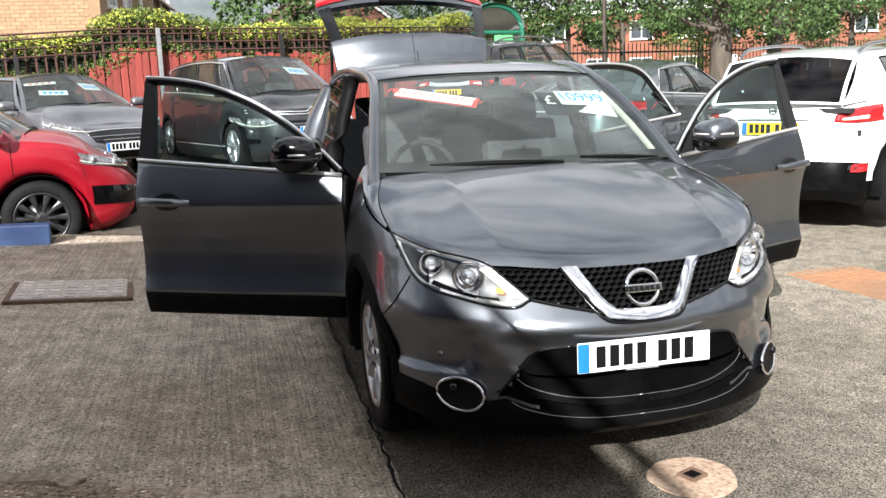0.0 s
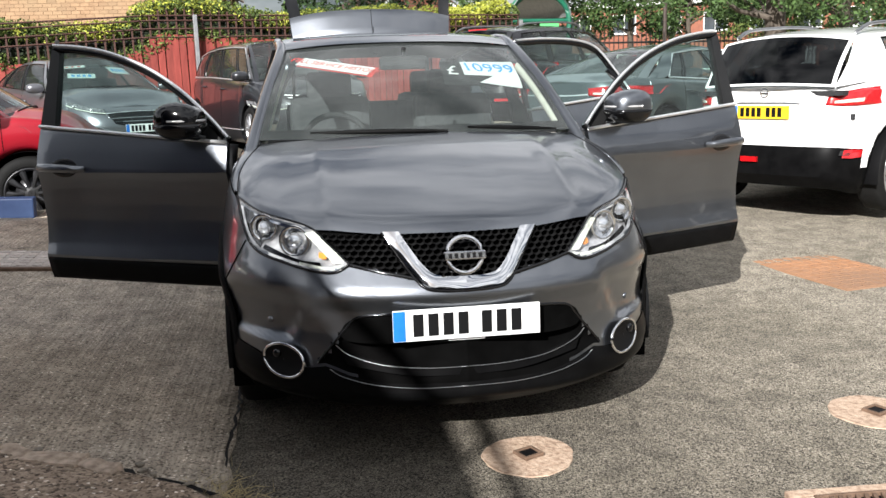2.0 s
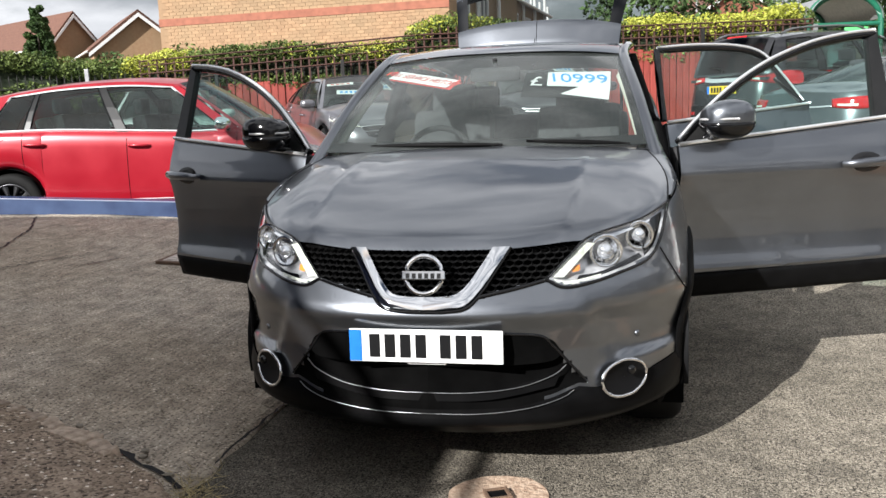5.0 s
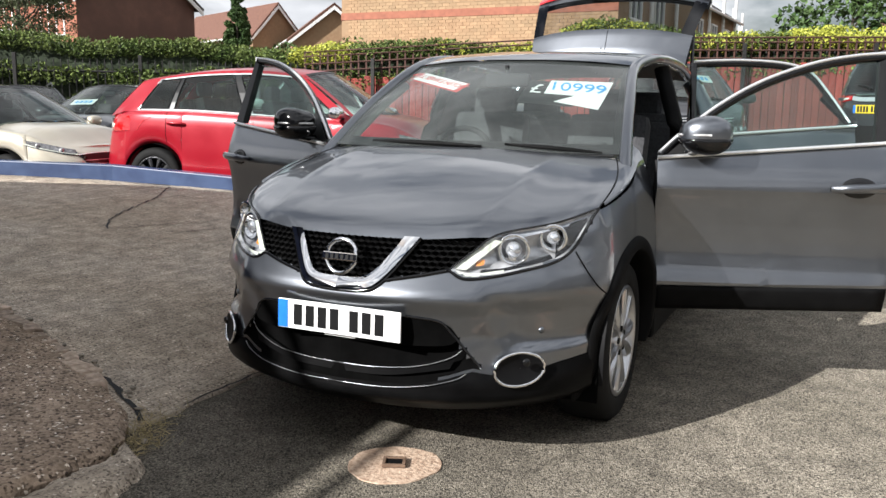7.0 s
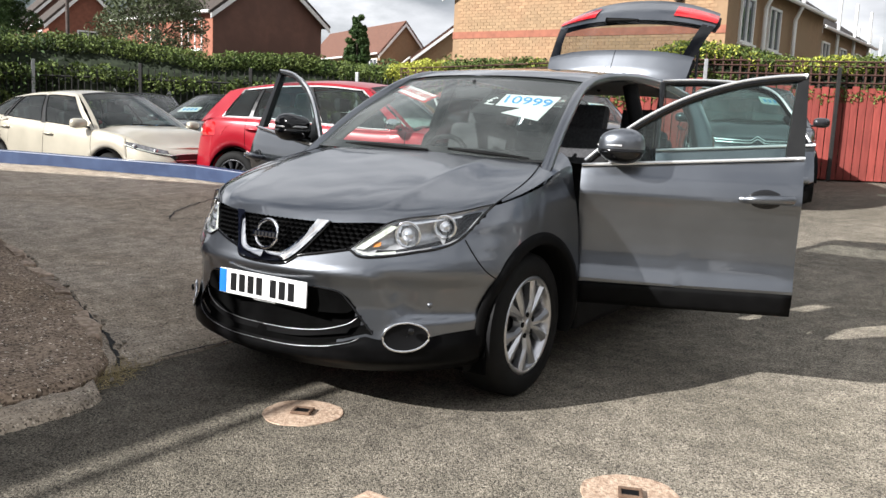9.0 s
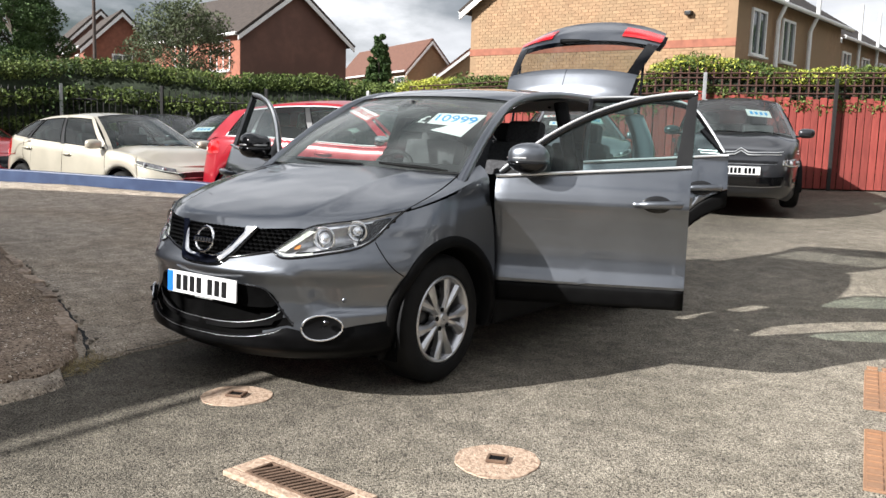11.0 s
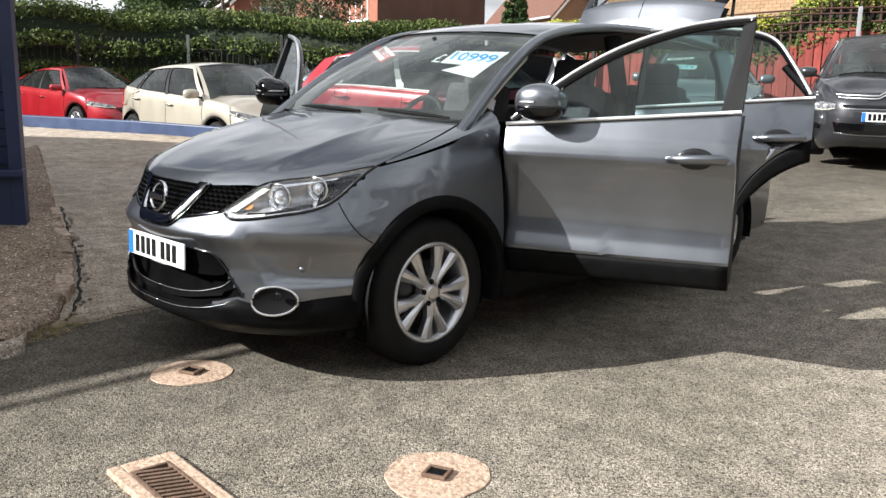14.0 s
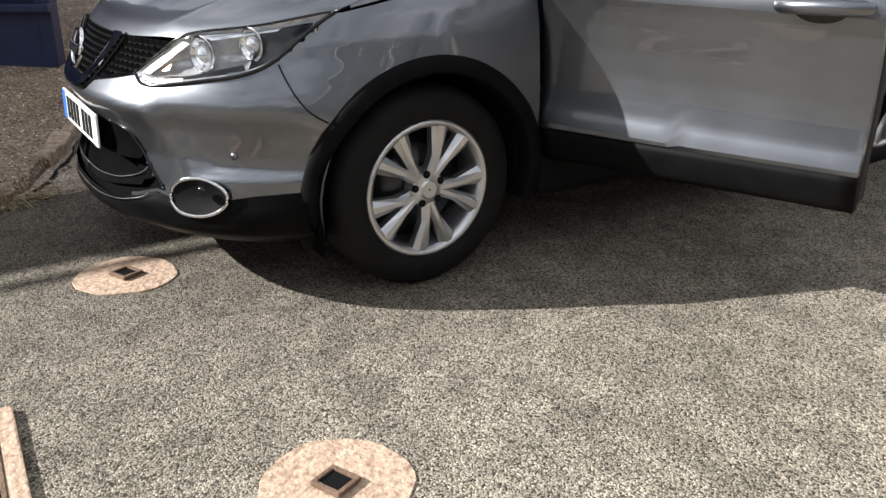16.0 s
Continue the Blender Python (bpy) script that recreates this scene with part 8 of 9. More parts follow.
for side in (-1, 1):
    bm = bmesh.new()
    line = smooth_curve([(side * 0.795, 1.05, 0.97), (side * 0.762, 1.19, 1.095), (side * 0.692, 1.53, 1.338), (side * 0.628, 1.91, 1.528), (side * 0.655, 2.4, 1.598), (side * 0.650, 3.1, 1.590), (side * 0.622, 3.72, 1.54)], 34)
    tube(bm, line, [0.036 - 0.008 * min(1.0, i / 9) for i in range(34)], 10)
    part("pillar", bm, PAINT, hero, smooth=True)
    bm = bmesh.new()
    tube(bm, [p + Vector((-side * 0.03, 0.02, -0.03)) for p in line[6:15]], 0.026, 8)
    part("pillar_trim", bm, M["pale_trim"], hero, "pale pillar lining", smooth=True)
    bm = bmesh.new()
    tube(bm, smooth_curve([(side * 0.86, 2.40, 0.36), (side * 0.845, 2.40, 0.8), (side * 0.79, 2.42, 1.12), (side * 0.655, 2.48, 1.55)], 18), 0.055, 8, flat=0.7)
    part("b_pillar", bm, M["black_plastic"], hero, smooth=True)
    bm = bmesh.new()
    tube(bm, smooth_curve([(side * 0.80, 3.62, 1.10), (side * 0.74, 3.72, 1.3), (side * 0.63, 3.78, 1.50)], 12), 0.09, 8, flat=0.6)
    part("c_pillar", bm, PAINT, hero, smooth=True)
    bm = bmesh.new()
    box(bm, (side * 0.845, 2.34, 0.325), (0.11, 2.02, 0.15), None, 0.03)
    part("sill", bm, M["black_plastic"], hero)
    # rear quarter; on the driver's side the closed rear door goes with it
    y_from = 3.34 if side > 0 else 2.43
    bm = bmesh.new()
    rr = []
    n = 36
    for i in range(n + 1):
        y = y_from + (4.30 - y_from) * i / n
        zb = arch(y, 0.30, REAR_Y)
        zt = hood_edge(0.9, y)
        row = []
        for j in range(15):
            z = zb + (zt - zb) * j / 14
            k = max(0.0, (y - 3.3) / 1.0)
            row.append((side * interp(z, Z_WIDE, X_WIDE) * (1 - 0.09 * k * k), y, z))
        rr.append(row)
    grid(bm, rr)
    bmesh.ops.recalc_face_normals(bm, faces=bm.faces[:])
    part("rear_quarter" if side > 0 else "rear_side_panel", bm, PAINT, hero, smooth=True)
    if side < 0:
        bm = bmesh.new()
        grid(bm, [[(side * (0.80 - 0.155 * j / 6), 2.44 + (3.62 - 2.44) * i / 12, 1.10 + 0.42 * j / 6 + 0.02) for i in range(13)] for j in range(7)])
        part("rear_side_window", bm, M["rear_pane"], hero, smooth=True)
    for wy in (WHEEL_Y, REAR_Y):
        arch_liner(hero, 0.872, wy, WHEEL_R + 0.055, 0.34, side, M["ink"])
    for wy in (WHEEL_Y, REAR_Y):
        w = wheel(hero, (0, 0, 0), WHEEL_R, 0.215, 0.232, M["alloy"], -1, 10, True)
        for k in range(5):
            bm = bmesh.new()
            a = 2 * math.pi * (k + 0.5) / 5
            lathe(bm, [(0.013, 0.0), (0.013, -0.006), (0.001, -0.006)], 12, Matrix.Translation((0.052 * math.cos(a), -0.1075 + 0.010, 0.052 * math.sin(a))))
            part("wheel_bolt", bm, M["ink"], w)
        w.matrix_basis = Matrix.Translation((side * 0.748, wy, WHEEL_R)) @ Matrix.Rotation(side * math.pi / 2, 4, "Z") @ Matrix.Rotation(0.18, 4, "Y")
# rear end, floor and bulkhead
bm = bmesh.new()
grid(bm, [[(0.82 * math.sin(a * math.pi / 2) / 1.0, 4.37 - 0.16 * abs(a) ** 3, z) for a in [i / 10 - 1 for i in range(21)]] for z in (0.32, 0.45, 0.6, 0.72)])
bmesh.ops.recalc_face_normals(bm, faces=bm.faces[:])
part("rear_bumper", bm, M["black_plastic"], hero, smooth=True)
bm = bmesh.new()
box(bm, (0, 2.75, 0.25), (1.5, 2.8, 0.10), None, 0.02)
part("floor_pan", bm, M["cabin"], hero)
bm = bmesh.new()
box(bm, (0, 0.92, 0.235), (1.04, 0.95, 0.05), None, 0.01)
part("under_tray", bm, M["ink"], hero)
bm = bmesh.new()
box(bm, (0, 0.66, 0.45), (1.0, 0.9, 0.42), None, 0.03)
part("engine_bay_fill", bm, M["ink"], hero)
bm = bmesh.new()
box(bm, (0, 1.30, 0.72), (1.45, 0.08, 0.72), None, 0.02)
part("bulkhead", bm, M["cabin"], hero)

for side in (-1, 1):
    bm = bmesh.new()
    box(bm, (side * 0.765, 1.335, 0.70), (0.10, 0.09, 0.68), None, 0.01)
    part("hinge_post", bm, M["ink"], hero)
    # black plate added to close the bright gap between bumper and arch liner
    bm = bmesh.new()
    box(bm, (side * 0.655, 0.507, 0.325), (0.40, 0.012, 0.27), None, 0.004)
    part("gap_panel", bm, M["shade_black"], hero)
bm = bmesh.new()
box(bm, (0, 3.30, 0.92), (1.30, 0.16, 0.62), Matrix.Rotation(-0.2, 3, "X"), 0.05)
part("rear_bench_back", bm, M["seat"], hero)
bm = bmesh.new()
box(bm, (0, 3.62, 1.10), (1.25, 0.50, 0.03), None, 0.01)
part("parcel_shelf", bm, M["cabin"], hero)
# interior: dash, wheel, seats, mirror
bm = bmesh.new()
rr = []
for k, (y, z) in enumerate(((1.12, 1.09), (1.35, 1.105), (1.62, 1.09), (1.74, 1.02), (1.76, 0.85), (1.70, 0.62))):
    rr.append([(0.74 * a, y + 0.06 * a * a, z + 0.03 * math.exp(-((a + 0.5) / 0.2) ** 2) * (k in (1, 2))) for a in [i / 10 - 1 for i in range(21)]])
grid(bm, rr)
bmesh.ops.recalc_face_normals(bm, faces=bm.faces[:])
part("dashboard", bm, M["cabin"], hero, smooth=True)
bm = bmesh.new()
wc = Vector((-0.36, 1.93, 1.02))
tilt = Matrix.Rotation(radians(-24), 3, "X")
tube(bm, [wc + tilt @ Vector((0.185 * math.cos(t), 0, 0.185 * math.sin(t))) for t in [2 * math.pi * k / 36 for k in range(36)]], 0.016, 8, True)
sw = part("steering_wheel", bm, M["cabin"], hero, smooth=True)
bm = bmesh.new()
box(bm, wc, (0.34, 0.03, 0.035), tilt, 0.01)
box(bm, wc + tilt @ Vector((0, -0.01, -0.06)), (0.14, 0.05, 0.14), tilt, 0.02)
part("spokes", bm, M["cabin"], sw)
for sx in (-0.37, 0.37):
    for sy, back in ((2.05, 0.30), (2.98, 0.22)):
        seat = part("seat_base", (lambda b: (box(b, (sx, sy, 0.62), (0.50, 0.52, 0.20), Matrix.Rotation(0.1, 3, "X"), 0.06), b)[1])(bmesh.new()), M["seat"], hero, smooth=False)
        bm = bmesh.new()
        box(bm, (sx, sy + 0.34, 0.96), (0.48, 0.15, 0.66), Matrix.Rotation(-back, 3, "X"), 0.06)
        part("seat_back", bm, M["seat"], seat)
        bm = bmesh.new()
        box(bm, (sx, sy + 0.47, 1.34), (0.27, 0.10, 0.18), Matrix.Rotation(-back, 3, "X"), 0.04)
        part("headrest", bm, M["seat"], seat)
bm = bmesh.new()
box(bm, (0, 1.72, 1.455), (0.25, 0.05, 0.07), None, 0.02)
tube(bm, [(0, 1.72, 1.48), (0, 1.70, 1.53)], 0.012, 6)
part("rear_view_mirror", bm, M["cabin"], hero)


# open doors
def door(side, hinge, angle, length, rear=False):
    """A door in its closed place (local +x outwards, +y rearwards), swung open about its hinge."""
    d = thing("tmp_door", "", "")
    d.name = "rear_door" if rear else "front_door"
    for key in list(d.keys()):
        del d[key]
    d.parent = hero
    flip = Matrix.Diagonal((side, 1, 1, 1))
    d.matrix_basis = Matrix.Translation((side * hinge[0], hinge[1], 0)) @ Matrix.Rotation(-side * radians(angle), 4, "Z")
    PZ = (0.38, 0.44, 0.50, 0.535, 0.56, 0.60, 0.66, 0.72, 0.80, 0.88, 0.93, 0.965, 1.01, 1.06, 1.12, 1.20)
    PX = (-0.034, -0.014, 0.002, 0.008, 0.002, -0.009, -0.017, -0.0195, -0.015, -0.005, 0.005, 0.017, 0.009, -0.004, -0.025, -0.055)

    def skin(y, z):
        return interp(z, PZ, PX) + 0.035 - 0.012 * (y / length) ** 2

    def belt(y):
        return interp(y, (0, length), (1.093, 1.180)) if not rear else interp(y, (0, length), (1.16, 1.235))

    def low(y):
        if rear:
            return max(0.40, 0.346 + math.sqrt(max(0.0, 0.36 - (1.12 - y) ** 2)))
        return interp(y, (0, length), (0.395, 0.415))

    def pt(x, y, z):
        return Vector((side * x, y, z))

    def sheet(z0f, z1f, inset, name, mat, label="", ny=26, nz=46):
        bm = bmesh.new()
        out, inn = [], []
        for i in range(ny + 1):
            y = length * i / ny
            z0, z1 = z0f(y), z1f(y)
            ro, ri = [], []
            knots, shares = [z0, z1], [0.0, 1.0]
            if z1 > 1.0:
                if z0 < 0.90:
                    knots, shares = [z0, 0.965, z1], [0.0, 0.68, 1.0]
                if z0 < 0.52:
                    knots, shares = [z0, 0.535, 0.965, z1], [0.0, 0.09, 0.68, 1.0]
            for j in range(nz + 1):
                z = interp(j / nz, shares, knots)
                edge = min(j, nz - j, 2 * i, 2 * (ny - i))
                rnd = 0.006 if edge == 0 else 0.0
                ro.append(pt(skin(y, z) - rnd, y, z))
                ri.append(pt(skin(y, z) - inset, y, z))
            out.append(ro)
            inn.append(ri)
        A, B = grid(bm, out), grid(bm, inn)
        for a, b in ((A[0], B[0]), (A[-1], B[-1]), ([r[0] for r in A], [r[0] for r in B]), ([r[-1] for r in A], [r[-1] for r in B])):
            for k in range(len(a) - 1):
                bm.faces.new((a[k], a[k + 1], b[k + 1], b[k]))
        bmesh.ops.recalc_face_normals(bm, faces=bm.faces[:])
        return part(name, bm, mat, d, label, smooth=True)

    lo2 = lambda y: max(low(y) + 0.115, low(y))
    sk = sheet(lo2, belt, 0.035, "door_skin", PAINT)
    sk.data.set_sharp_from_angle(angle=radians(16))
    sheet(low, lo2, 0.05, "door_cladding", M["black_plastic"], "black plastic lower door strip", 20, 5)
    sheet(lambda y: low(y) + 0.02, lambda y: belt(y) - 0.01, 0.09, "door_card", M["cabin"], "", 12, 8).location = (-side * 0.033, 0, 0)
    # window frame
    if not rear:
        prof = [(0.015, 1.105), (0.12, 1.20), (0.30, 1.335), (0.50, 1.445), (0.72, 1.523), (0.90, 1.558), (length + 0.005, 1.572)]
    else:
        prof = [(0.0, 1.175), (0.02, 1.40), (0.05, 1.578), (0.30, 1.588), (0.55, 1.575), (0.70, 1.525), (0.80, 1.40), (length * 0.98, 1.24)]

    def lean(z):
        return 0.035 - 0.062 - 0.40 * max(0.0, z - 1.12)
    up = smooth_curve([(lean(z), y, z) for y, z in prof], 30)
    if rear:
        up = [Vector(p) for p in [(lean(1.18), 0.0, 1.175), (lean(1.4), 0.012, 1.4), (lean(1.575), 0.03, 1.575)]] + smooth_curve([(lean(z), y, z) for y, z in prof[2:]], 22)[1:]
    bm = bmesh.new()
    tube(bm, [pt(p.x, p.y, p.z) for p in up], 0.021, 8)
    part("window_frame", bm, M["gloss_black"], d, smooth=True)
    bm = bmesh.new()
    tube(bm, [pt(p.x + 0.012, p.y - 0.004, p.z + 0.018) for p in up[(2 if rear else 0):]], 0.0085, 6)
    part("chrome_strip", bm, M["chrome_soft"], d, "bright metal window trim", smooth=True)
    bm = bmesh.new()
    tube(bm, [pt(skin(length * t, belt(length * t)) + 0.001, length * t, belt(length * t) + 0.008) for t in [i / 12 for i in range(13)]], 0.0095, 6)
    part("chrome_strip", bm, M["chrome_soft"], d, "bright metal belt trim", smooth=True)
    if not rear:
        bm = bmesh.new()
        y1, z1 = length, 1.57
        a0, a1 = Vector((lean(1.185), y1 - 0.085, 1.185)), Vector((lean(1.55), y1 - 0.045, 1.548))
        b0, b1 = Vector((lean(1.185), y1, 1.185)), Vector((lean(1.57), y1 + 0.005, 1.572))
        for q in ((a0, b0, b1, a1),):
            f = [bm.verts.new(pt(p.x + 0.022, p.y, p.z)) for p in q]
            g = [bm.verts.new(pt(p.x - 0.02, p.y, p.z)) for p in q]
            bm.faces.new(f)
            bm.faces.new(list(reversed(g)))
            for k in range(4):
                bm.faces.new((f[k], g[k], g[(k + 1) % 4], f[(k + 1) % 4]))
        bmesh.ops.recalc_face_normals(bm, faces=bm.faces[:])
        part("pillar_cover", bm, M["satin_black"], d)
    else:
        bm = bmesh.new()
        tube(bm, [pt(lean(1.23), length * 0.99, 1.235), pt(lean(1.40), length * 0.82, 1.40)], 0.02, 6)
        part("quarter_post", bm, M["gloss_black"], d)
    # pane
    bm = bmesh.new()
    rr = []
    for p in up[1:]:
        zb = belt(min(max(p.y, 0), length)) + 0.004
        rr.append([pt(lean(zb + (p.z - zb) * j / 6), p.y, zb + max(0.0, p.z - zb) * j / 6) for j in range(7)])
    grid(bm, rr)
    g = part("window_pane", bm, M["glass"] if not rear else M["glass"], d, "side window glass", smooth=True)
    # handle over a near-black disc that paints the shade of its bowl
    hy, hz = length - 0.165, 0.985 if not rear else 1.03
    bm = bmesh.new()
    rings = []
    for f, dp in ((1.0, 0.003), (0.92, 0.006), (0.6, 0.004), (0.02, 0.003)):
        rings.append([pt(skin(hy, hz + 0.045 * f * math.sin(t)) + dp, hy + 0.078 * f * math.cos(t), hz + 0.046 * f * math.sin(t)) for t in [2 * math.pi * k / 28 for k in range(29)]])
    grid(bm, rings)
    bmesh.ops.recalc_face_normals(bm, faces=bm.faces[:])
    part("handle_bowl", bm, M["bowl_shade"], d, smooth=True)
    bm = bmesh.new()
    h0 = skin(hy, hz)
    tube(bm, [pt(h0 + ox, hy + oy, hz + oz) for ox, oy, oz in ((0.004, 0.125, 0.004), (0.034, 0.115, 0.006), (0.046, 0.06, 0.004), (0.046, -0.04, 0.0), (0.036, -0.095, -0.004), (0.006, -0.115, -0.006))], [0.014, 0.017, 0.018, 0.017, 0.015, 0.012], 10, flat=1.25)
    part("door_handle", bm, PAINT, d, smooth=True)
    if not rear:
        # mirror
        bm = bmesh.new()
        bmesh.ops.create_icosphere(bm, subdivisions=4, radius=1.0)
        c = Vector((0.085, 0.205, 1.205))
        for v in bm.verts:
            q = v.co
            sx = 0.105
            yy = q.y * (0.125 if q.y < 0 else 0.10)
            zz = q.z * (0.088 if q.z > 0 else 0.080) * (1 - 0.12 * (q.x < 0))
            v.co = pt(c.x + math.copysign(abs(q.x) ** 0.62, q.x) * sx, c.y + yy, c.z + math.copysign(abs(q.z) ** 0.68, q.z) * (zz / q.z if abs(q.z) > 1e-6 else 0))
        bmesh.ops.recalc_face_normals(bm, faces=bm.faces[:])
        # the driver's side mirror is in shade, so its shell is coloured black
        mir = part("wing_mirror", bm, PAINT if side > 0 else M["gloss_black"], d, "door mirror in body colour" if side > 0 else "door mirror painted black for its shade", smooth=True)
        bm = bmesh.new()
        bmesh.ops.create_icosphere(bm, subdivisions=3, radius=1.0)
        for v in bm.verts:
            q = v.co
            zz = -0.012 + (q.z * 0.074 if q.z < 0 else q.z * 0.004)
            v.co = pt(c.x + math.copysign(abs(q.x) ** 0.62, q.x) * 0.108, c.y + q.y * (0.128 if q.y < 0 else 0.103), c.z + zz)
        bmesh.ops.recalc_face_normals(bm, faces=bm.faces[:])
        part("mirror_base", bm, M["gloss_black"], mir, "gloss black lower half", smooth=True)
        bm = bmesh.new()
        tube(bm, [pt(c.x + 0.107 * math.cos(t), c.y - 0.127 * math.sin(t), c.z + 0.004) for t in [0.05 + 0.62 * math.pi * k / 14 for k in range(15)]], 0.006, 6)
        part("indicator_strip", bm, M["indicator"], mir, "clear indicator strip", smooth=True)
        bm = bmesh.new()
        tube(bm, [pt(-0.01, 0.15, 1.125), pt(0.03, 0.16, 1.13), pt(0.09, 0.175, 1.145)], [0.035, 0.028, 0.035], 10, flat=0.6)
        part("mirror_arm", bm, M["gloss_black"], mir, smooth=True)
        bm = bmesh.new()
        tri = [(0.03, 1.105), (0.24, 1.118), (0.24, 1.285)]
        f = [bm.verts.new(pt(lean(z) + 0.010, y, z)) for y, z in tri]
        g2 = [bm.verts.new(pt(lean(z) - 0.020, y, z)) for y, z in tri]
        bm.faces.new(f)
        bm.faces.new(list(reversed(g2)))
        for k in range(3):
            bm.faces.new((f[k], g2[k], g2[(k + 1) % 3], f[(k + 1) % 3]))
        bmesh.ops.recalc_face_normals(bm, faces=bm.faces[:])
        part("mirror_sail", bm, M["satin_black"], d)
    return d


door(1, (0.87, 1.36), 71, 1.05)
door(-1, (0.885, 1.36), 67, 1.05)
door(1, (0.87, 2.43), 66, 0.92, True)

# open tailgate
TG = Matrix.Translation((0, 3.70, 1.60)) @ Matrix.Rotation(radians(54.5), 4, "X") @ Matrix.Diagonal((1.0, 1.10, 1.05, 1.0))


def tail_pt(a, l, off=0.0):
    """A place on the raised tailgate: a across (-1..1), l metres from the hinge."""
    w = interp(l, (0, 0.15, 0.28, 0.55, 0.70, 0.86), (0.56, 0.585, 0.60, 0.645, 0.665, 0.63))
    bend = interp(l, (0, 0.10, 0.24, 0.42, 0.58, 0.72, 0.86), (0.0, 0.06, 0.085, 0.055, 0.022, -0.012, -0.080)) - 0.085 * abs(a) ** 2.6
    return TG @ Vector((w * a, l - 0.07 * a * a * (l > 0.5) * (l - 0.5) / 0.36, bend + off))


def tail_patch(l0, l1, a0=-1.0, a1=1.0, off=0.0, nl=10, na=28):
    bm = bmesh.new()
    grid(bm, [[tail_pt(a0 + (a1 - a0) * i / na, l0 + (l1 - l0) * j / nl, off) for i in range(na + 1)] for j in range(nl + 1)])
    bmesh.ops.recalc_face_normals(bm, faces=bm.faces[:])
    return bm


tg = part("tailgate", tail_patch(0.0, 0.27), PAINT, hero, "raised tailgate with tinted rear window", smooth=True)
part("rear_window", tail_patch(0.272, 0.60, -0.90, 0.90, -0.004), M["tail_glass"], tg, smooth=True)
for s in (-1, 1):
    part("window_side", tail_patch(0.27, 0.62, s * 0.86 if s > 0 else -1.0, 1.0 if s > 0 else -0.86, 0.0, 8, 5), M["gloss_black"], tg, smooth=True)
    part("tail_lamp", tail_patch(0.66, 0.80, 0.50 if s > 0 else -1.0, 1.0 if s > 0 else -0.50, 0.008, 6, 10), M["red_lens"], tg, "red tail lamp", smooth=True)
part("lower_panel", tail_patch(0.60, 0.87), PAINT, tg, smooth=True)
bm = bmesh.new()
pts = [tail_pt(-0.30 + 0.42 * i / 8, 0.585 - 0.01 * i / 8, 0.022) for i in range(9)]
tube(bm, pts, [0.010 + 0.014 * (1 - i / 8) for i in range(9)], 6)
part("rear_wiper", bm, M["black_plastic"], tg, smooth=True)
bm = bmesh.new()
tube(bm, [tail_pt(0.0, 0.02 + 0.245 * i / 8, 0.0015) for i in range(9)], 0.002, 4)
part("centre_line", bm, M["ink"], tg)
bm = bmesh.new()
grid(bm, [[tail_pt(a, l, -0.05) for a in [i / 10 - 1 for i in range(21)]] for l in (0.02, 0.1, 0.2, 0.27)])
grid(bm, [[tail_pt(a, l, -0.05) for a in [i / 10 - 1 for i in range(21)]] for l in (0.6, 0.7, 0.8, 0.87)])
part("tailgate_lining", bm, M["cabin"], tg, smooth=True)
for s in (-1, 1):
    bm = bmesh.new()
    tube(bm, [(s * 0.60, 3.9, 1.2), tail_pt(s * 0.93, 0.42, -0.04)], 0.012, 8)
    part("gas_strut", bm, M["gloss_black"], tg)
bm = bmesh.new()
tube(bm, [(0.0, 3.55, 1.57), (0.0, 3.62, 1.75)], [0.004, 0.0025], 6)
tube(bm, [(0.0, 3.52, 1.565), (0.0, 3.56, 1.585)], 0.014, 8)
part("aerial", bm, M["black_plastic"], hero)

# notices on the windscreen
def on_screen(a, t, push):
    b = bowed(*SCREEN, 1, 1, t, t + 0.001, a, a + 0.001, push)
    p = list(b.verts)[0].co.copy()
    b.free()
    return p


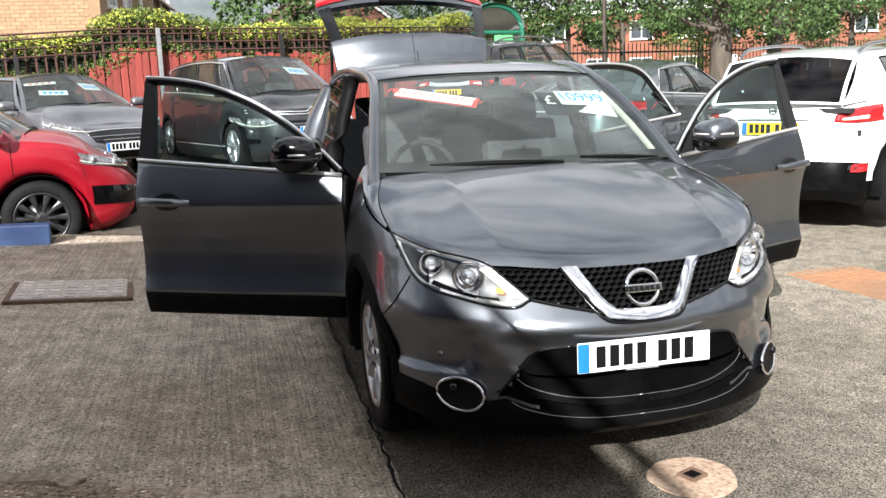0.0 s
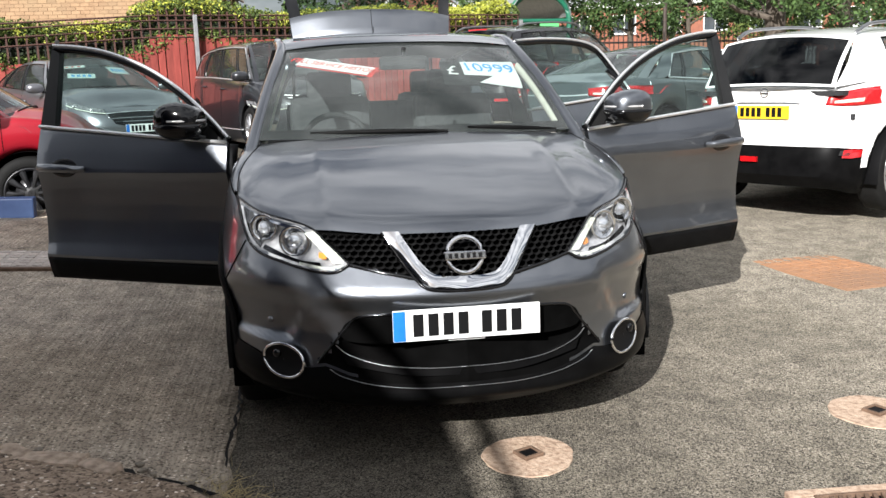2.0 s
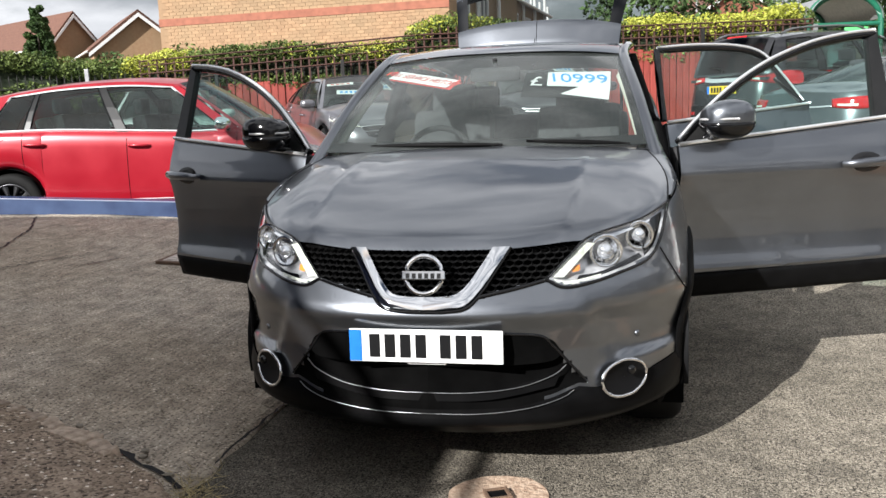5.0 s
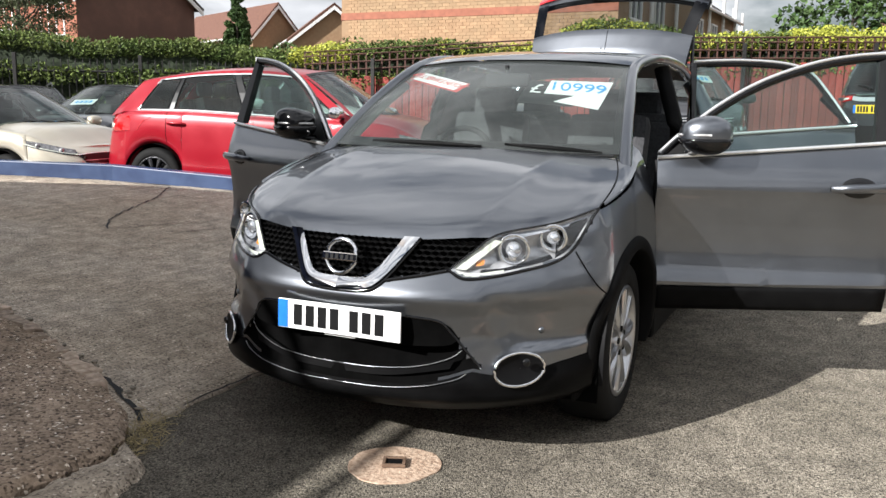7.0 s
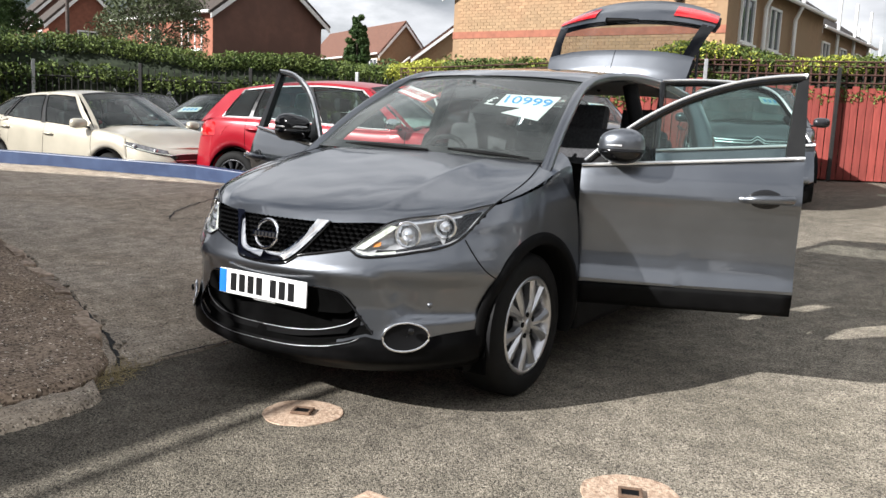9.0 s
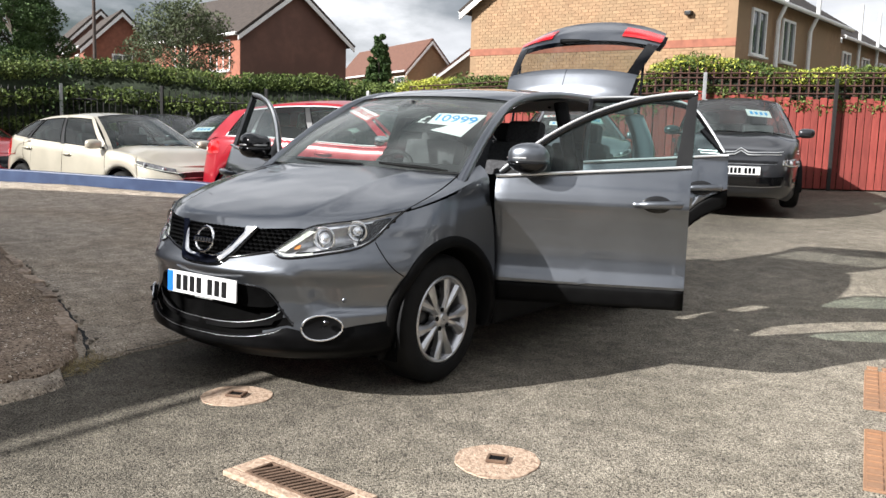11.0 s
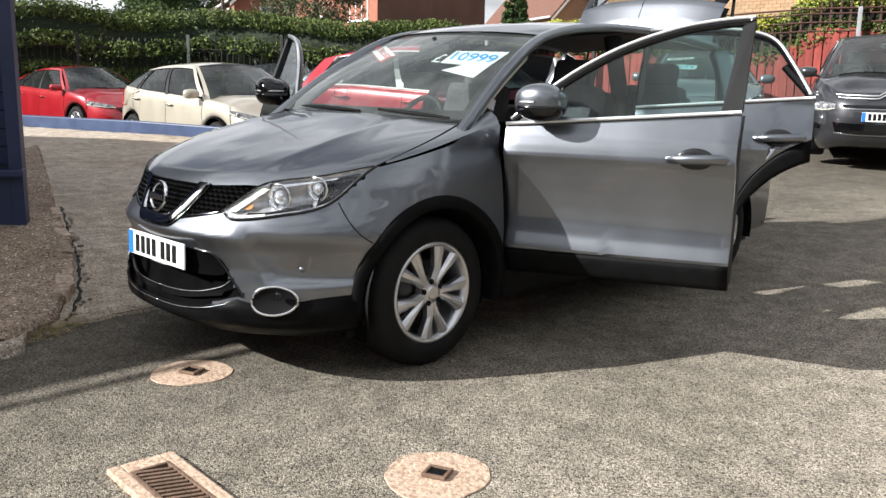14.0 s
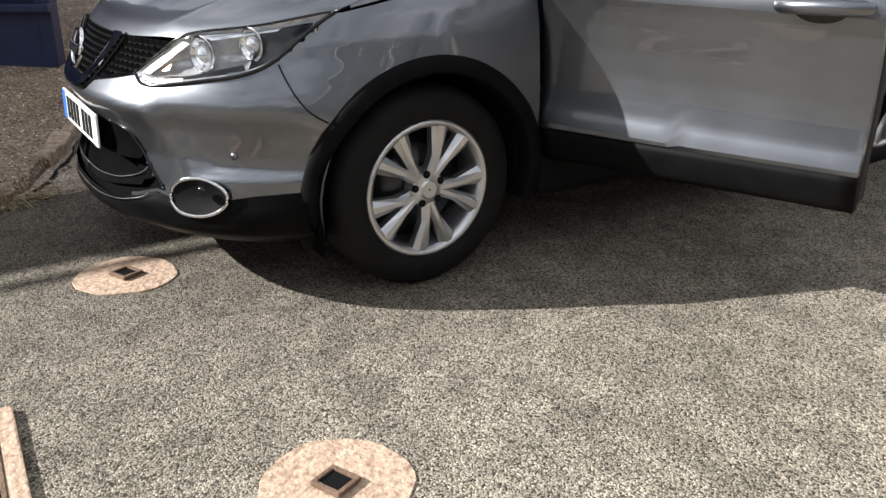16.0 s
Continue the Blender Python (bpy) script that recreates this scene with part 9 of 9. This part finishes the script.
def screen_card(name, label, corners, mat, push=-0.012, parent=None):
    """A flat card behind the glass, by its corners in (a, t)."""
    e = parent or thing(name, label, "notice")
    bm = bmesh.new()
    q = [on_screen(a, t, push) for a, t in corners]
    n = (q[1] - q[0]).cross(q[3] - q[0]).normalized()
    f = [bm.verts.new(p) for p in q]
    g = [bm.verts.new(p + n * 0.002) for p in q]
    bm.faces.new(f)
    bm.faces.new(list(reversed(g)))
    for k in range(4):
        bm.faces.new((f[k], g[k], g[(k + 1) % 4], f[(k + 1) % 4]))
    bmesh.ops.recalc_face_normals(bm, faces=bm.faces[:])
    part("card", bm, mat, e)
    u = (q[1] - q[0]).normalized()
    w = (q[3] - q[0]) - u * (q[3] - q[0]).dot(u)
    w.normalize()
    nn = u.cross(w)
    c = sum(q, Vector()) / 4
    m = Matrix((u, w, nn)).transposed().to_4x4()
    m.translation = c
    return e, m, (q[1] - q[0]).length, (q[3] - q[0]).length


sticker, m, wd, ht = screen_card("windscreen_sticker", "white sticker edged in red reading FULL SERVICE HISTORY", [(-0.875, 0.765), (-0.285, 0.575), (-0.225, 0.68), (-0.885, 0.885)], M["card_red"])
bm = bmesh.new()
box(bm, (0, 0, 0.006), (wd - 0.022, ht - 0.020, 0.002))
inner = part("white_field", bm, M["card_white"], sticker)
inner.matrix_basis = m
text_ob("lettering", "FULL SERVICE HISTORY", 0.058, M["card_red"], m @ Matrix.Translation((0, 0, 0.0085)), sticker, 0.0005, 0.86)
price, m2, w2, h2 = screen_card("price_card", "black and white price card with 10999 in blue", [(0.245, 0.475), (0.66, 0.445), (0.66, 0.72), (0.265, 0.745)], M["satin_black"], -0.016)
text_ob("lettering", "£", 0.125, M["card_white"], m2 @ Matrix.Translation((-0.5 * w2 + 0.066, 0.025, 0.006)), price, 0.0005)
_, m, _, _ = screen_card("", "", [(0.425, 0.575), (0.865, 0.545), (0.90, 0.745), (0.435, 0.735)], M["card_white"], -0.010, price)
text_ob("lettering", "10999", 0.125, M["card_blue"], m @ Matrix.Translation((-0.005, 0.0, 0.004)), price, 0.0005, 0.92)
screen_card("", "", [(0.52, 0.485), (0.835, 0.415), (0.867, 0.550), (0.66, 0.562)], M["card_white"], -0.010, price)
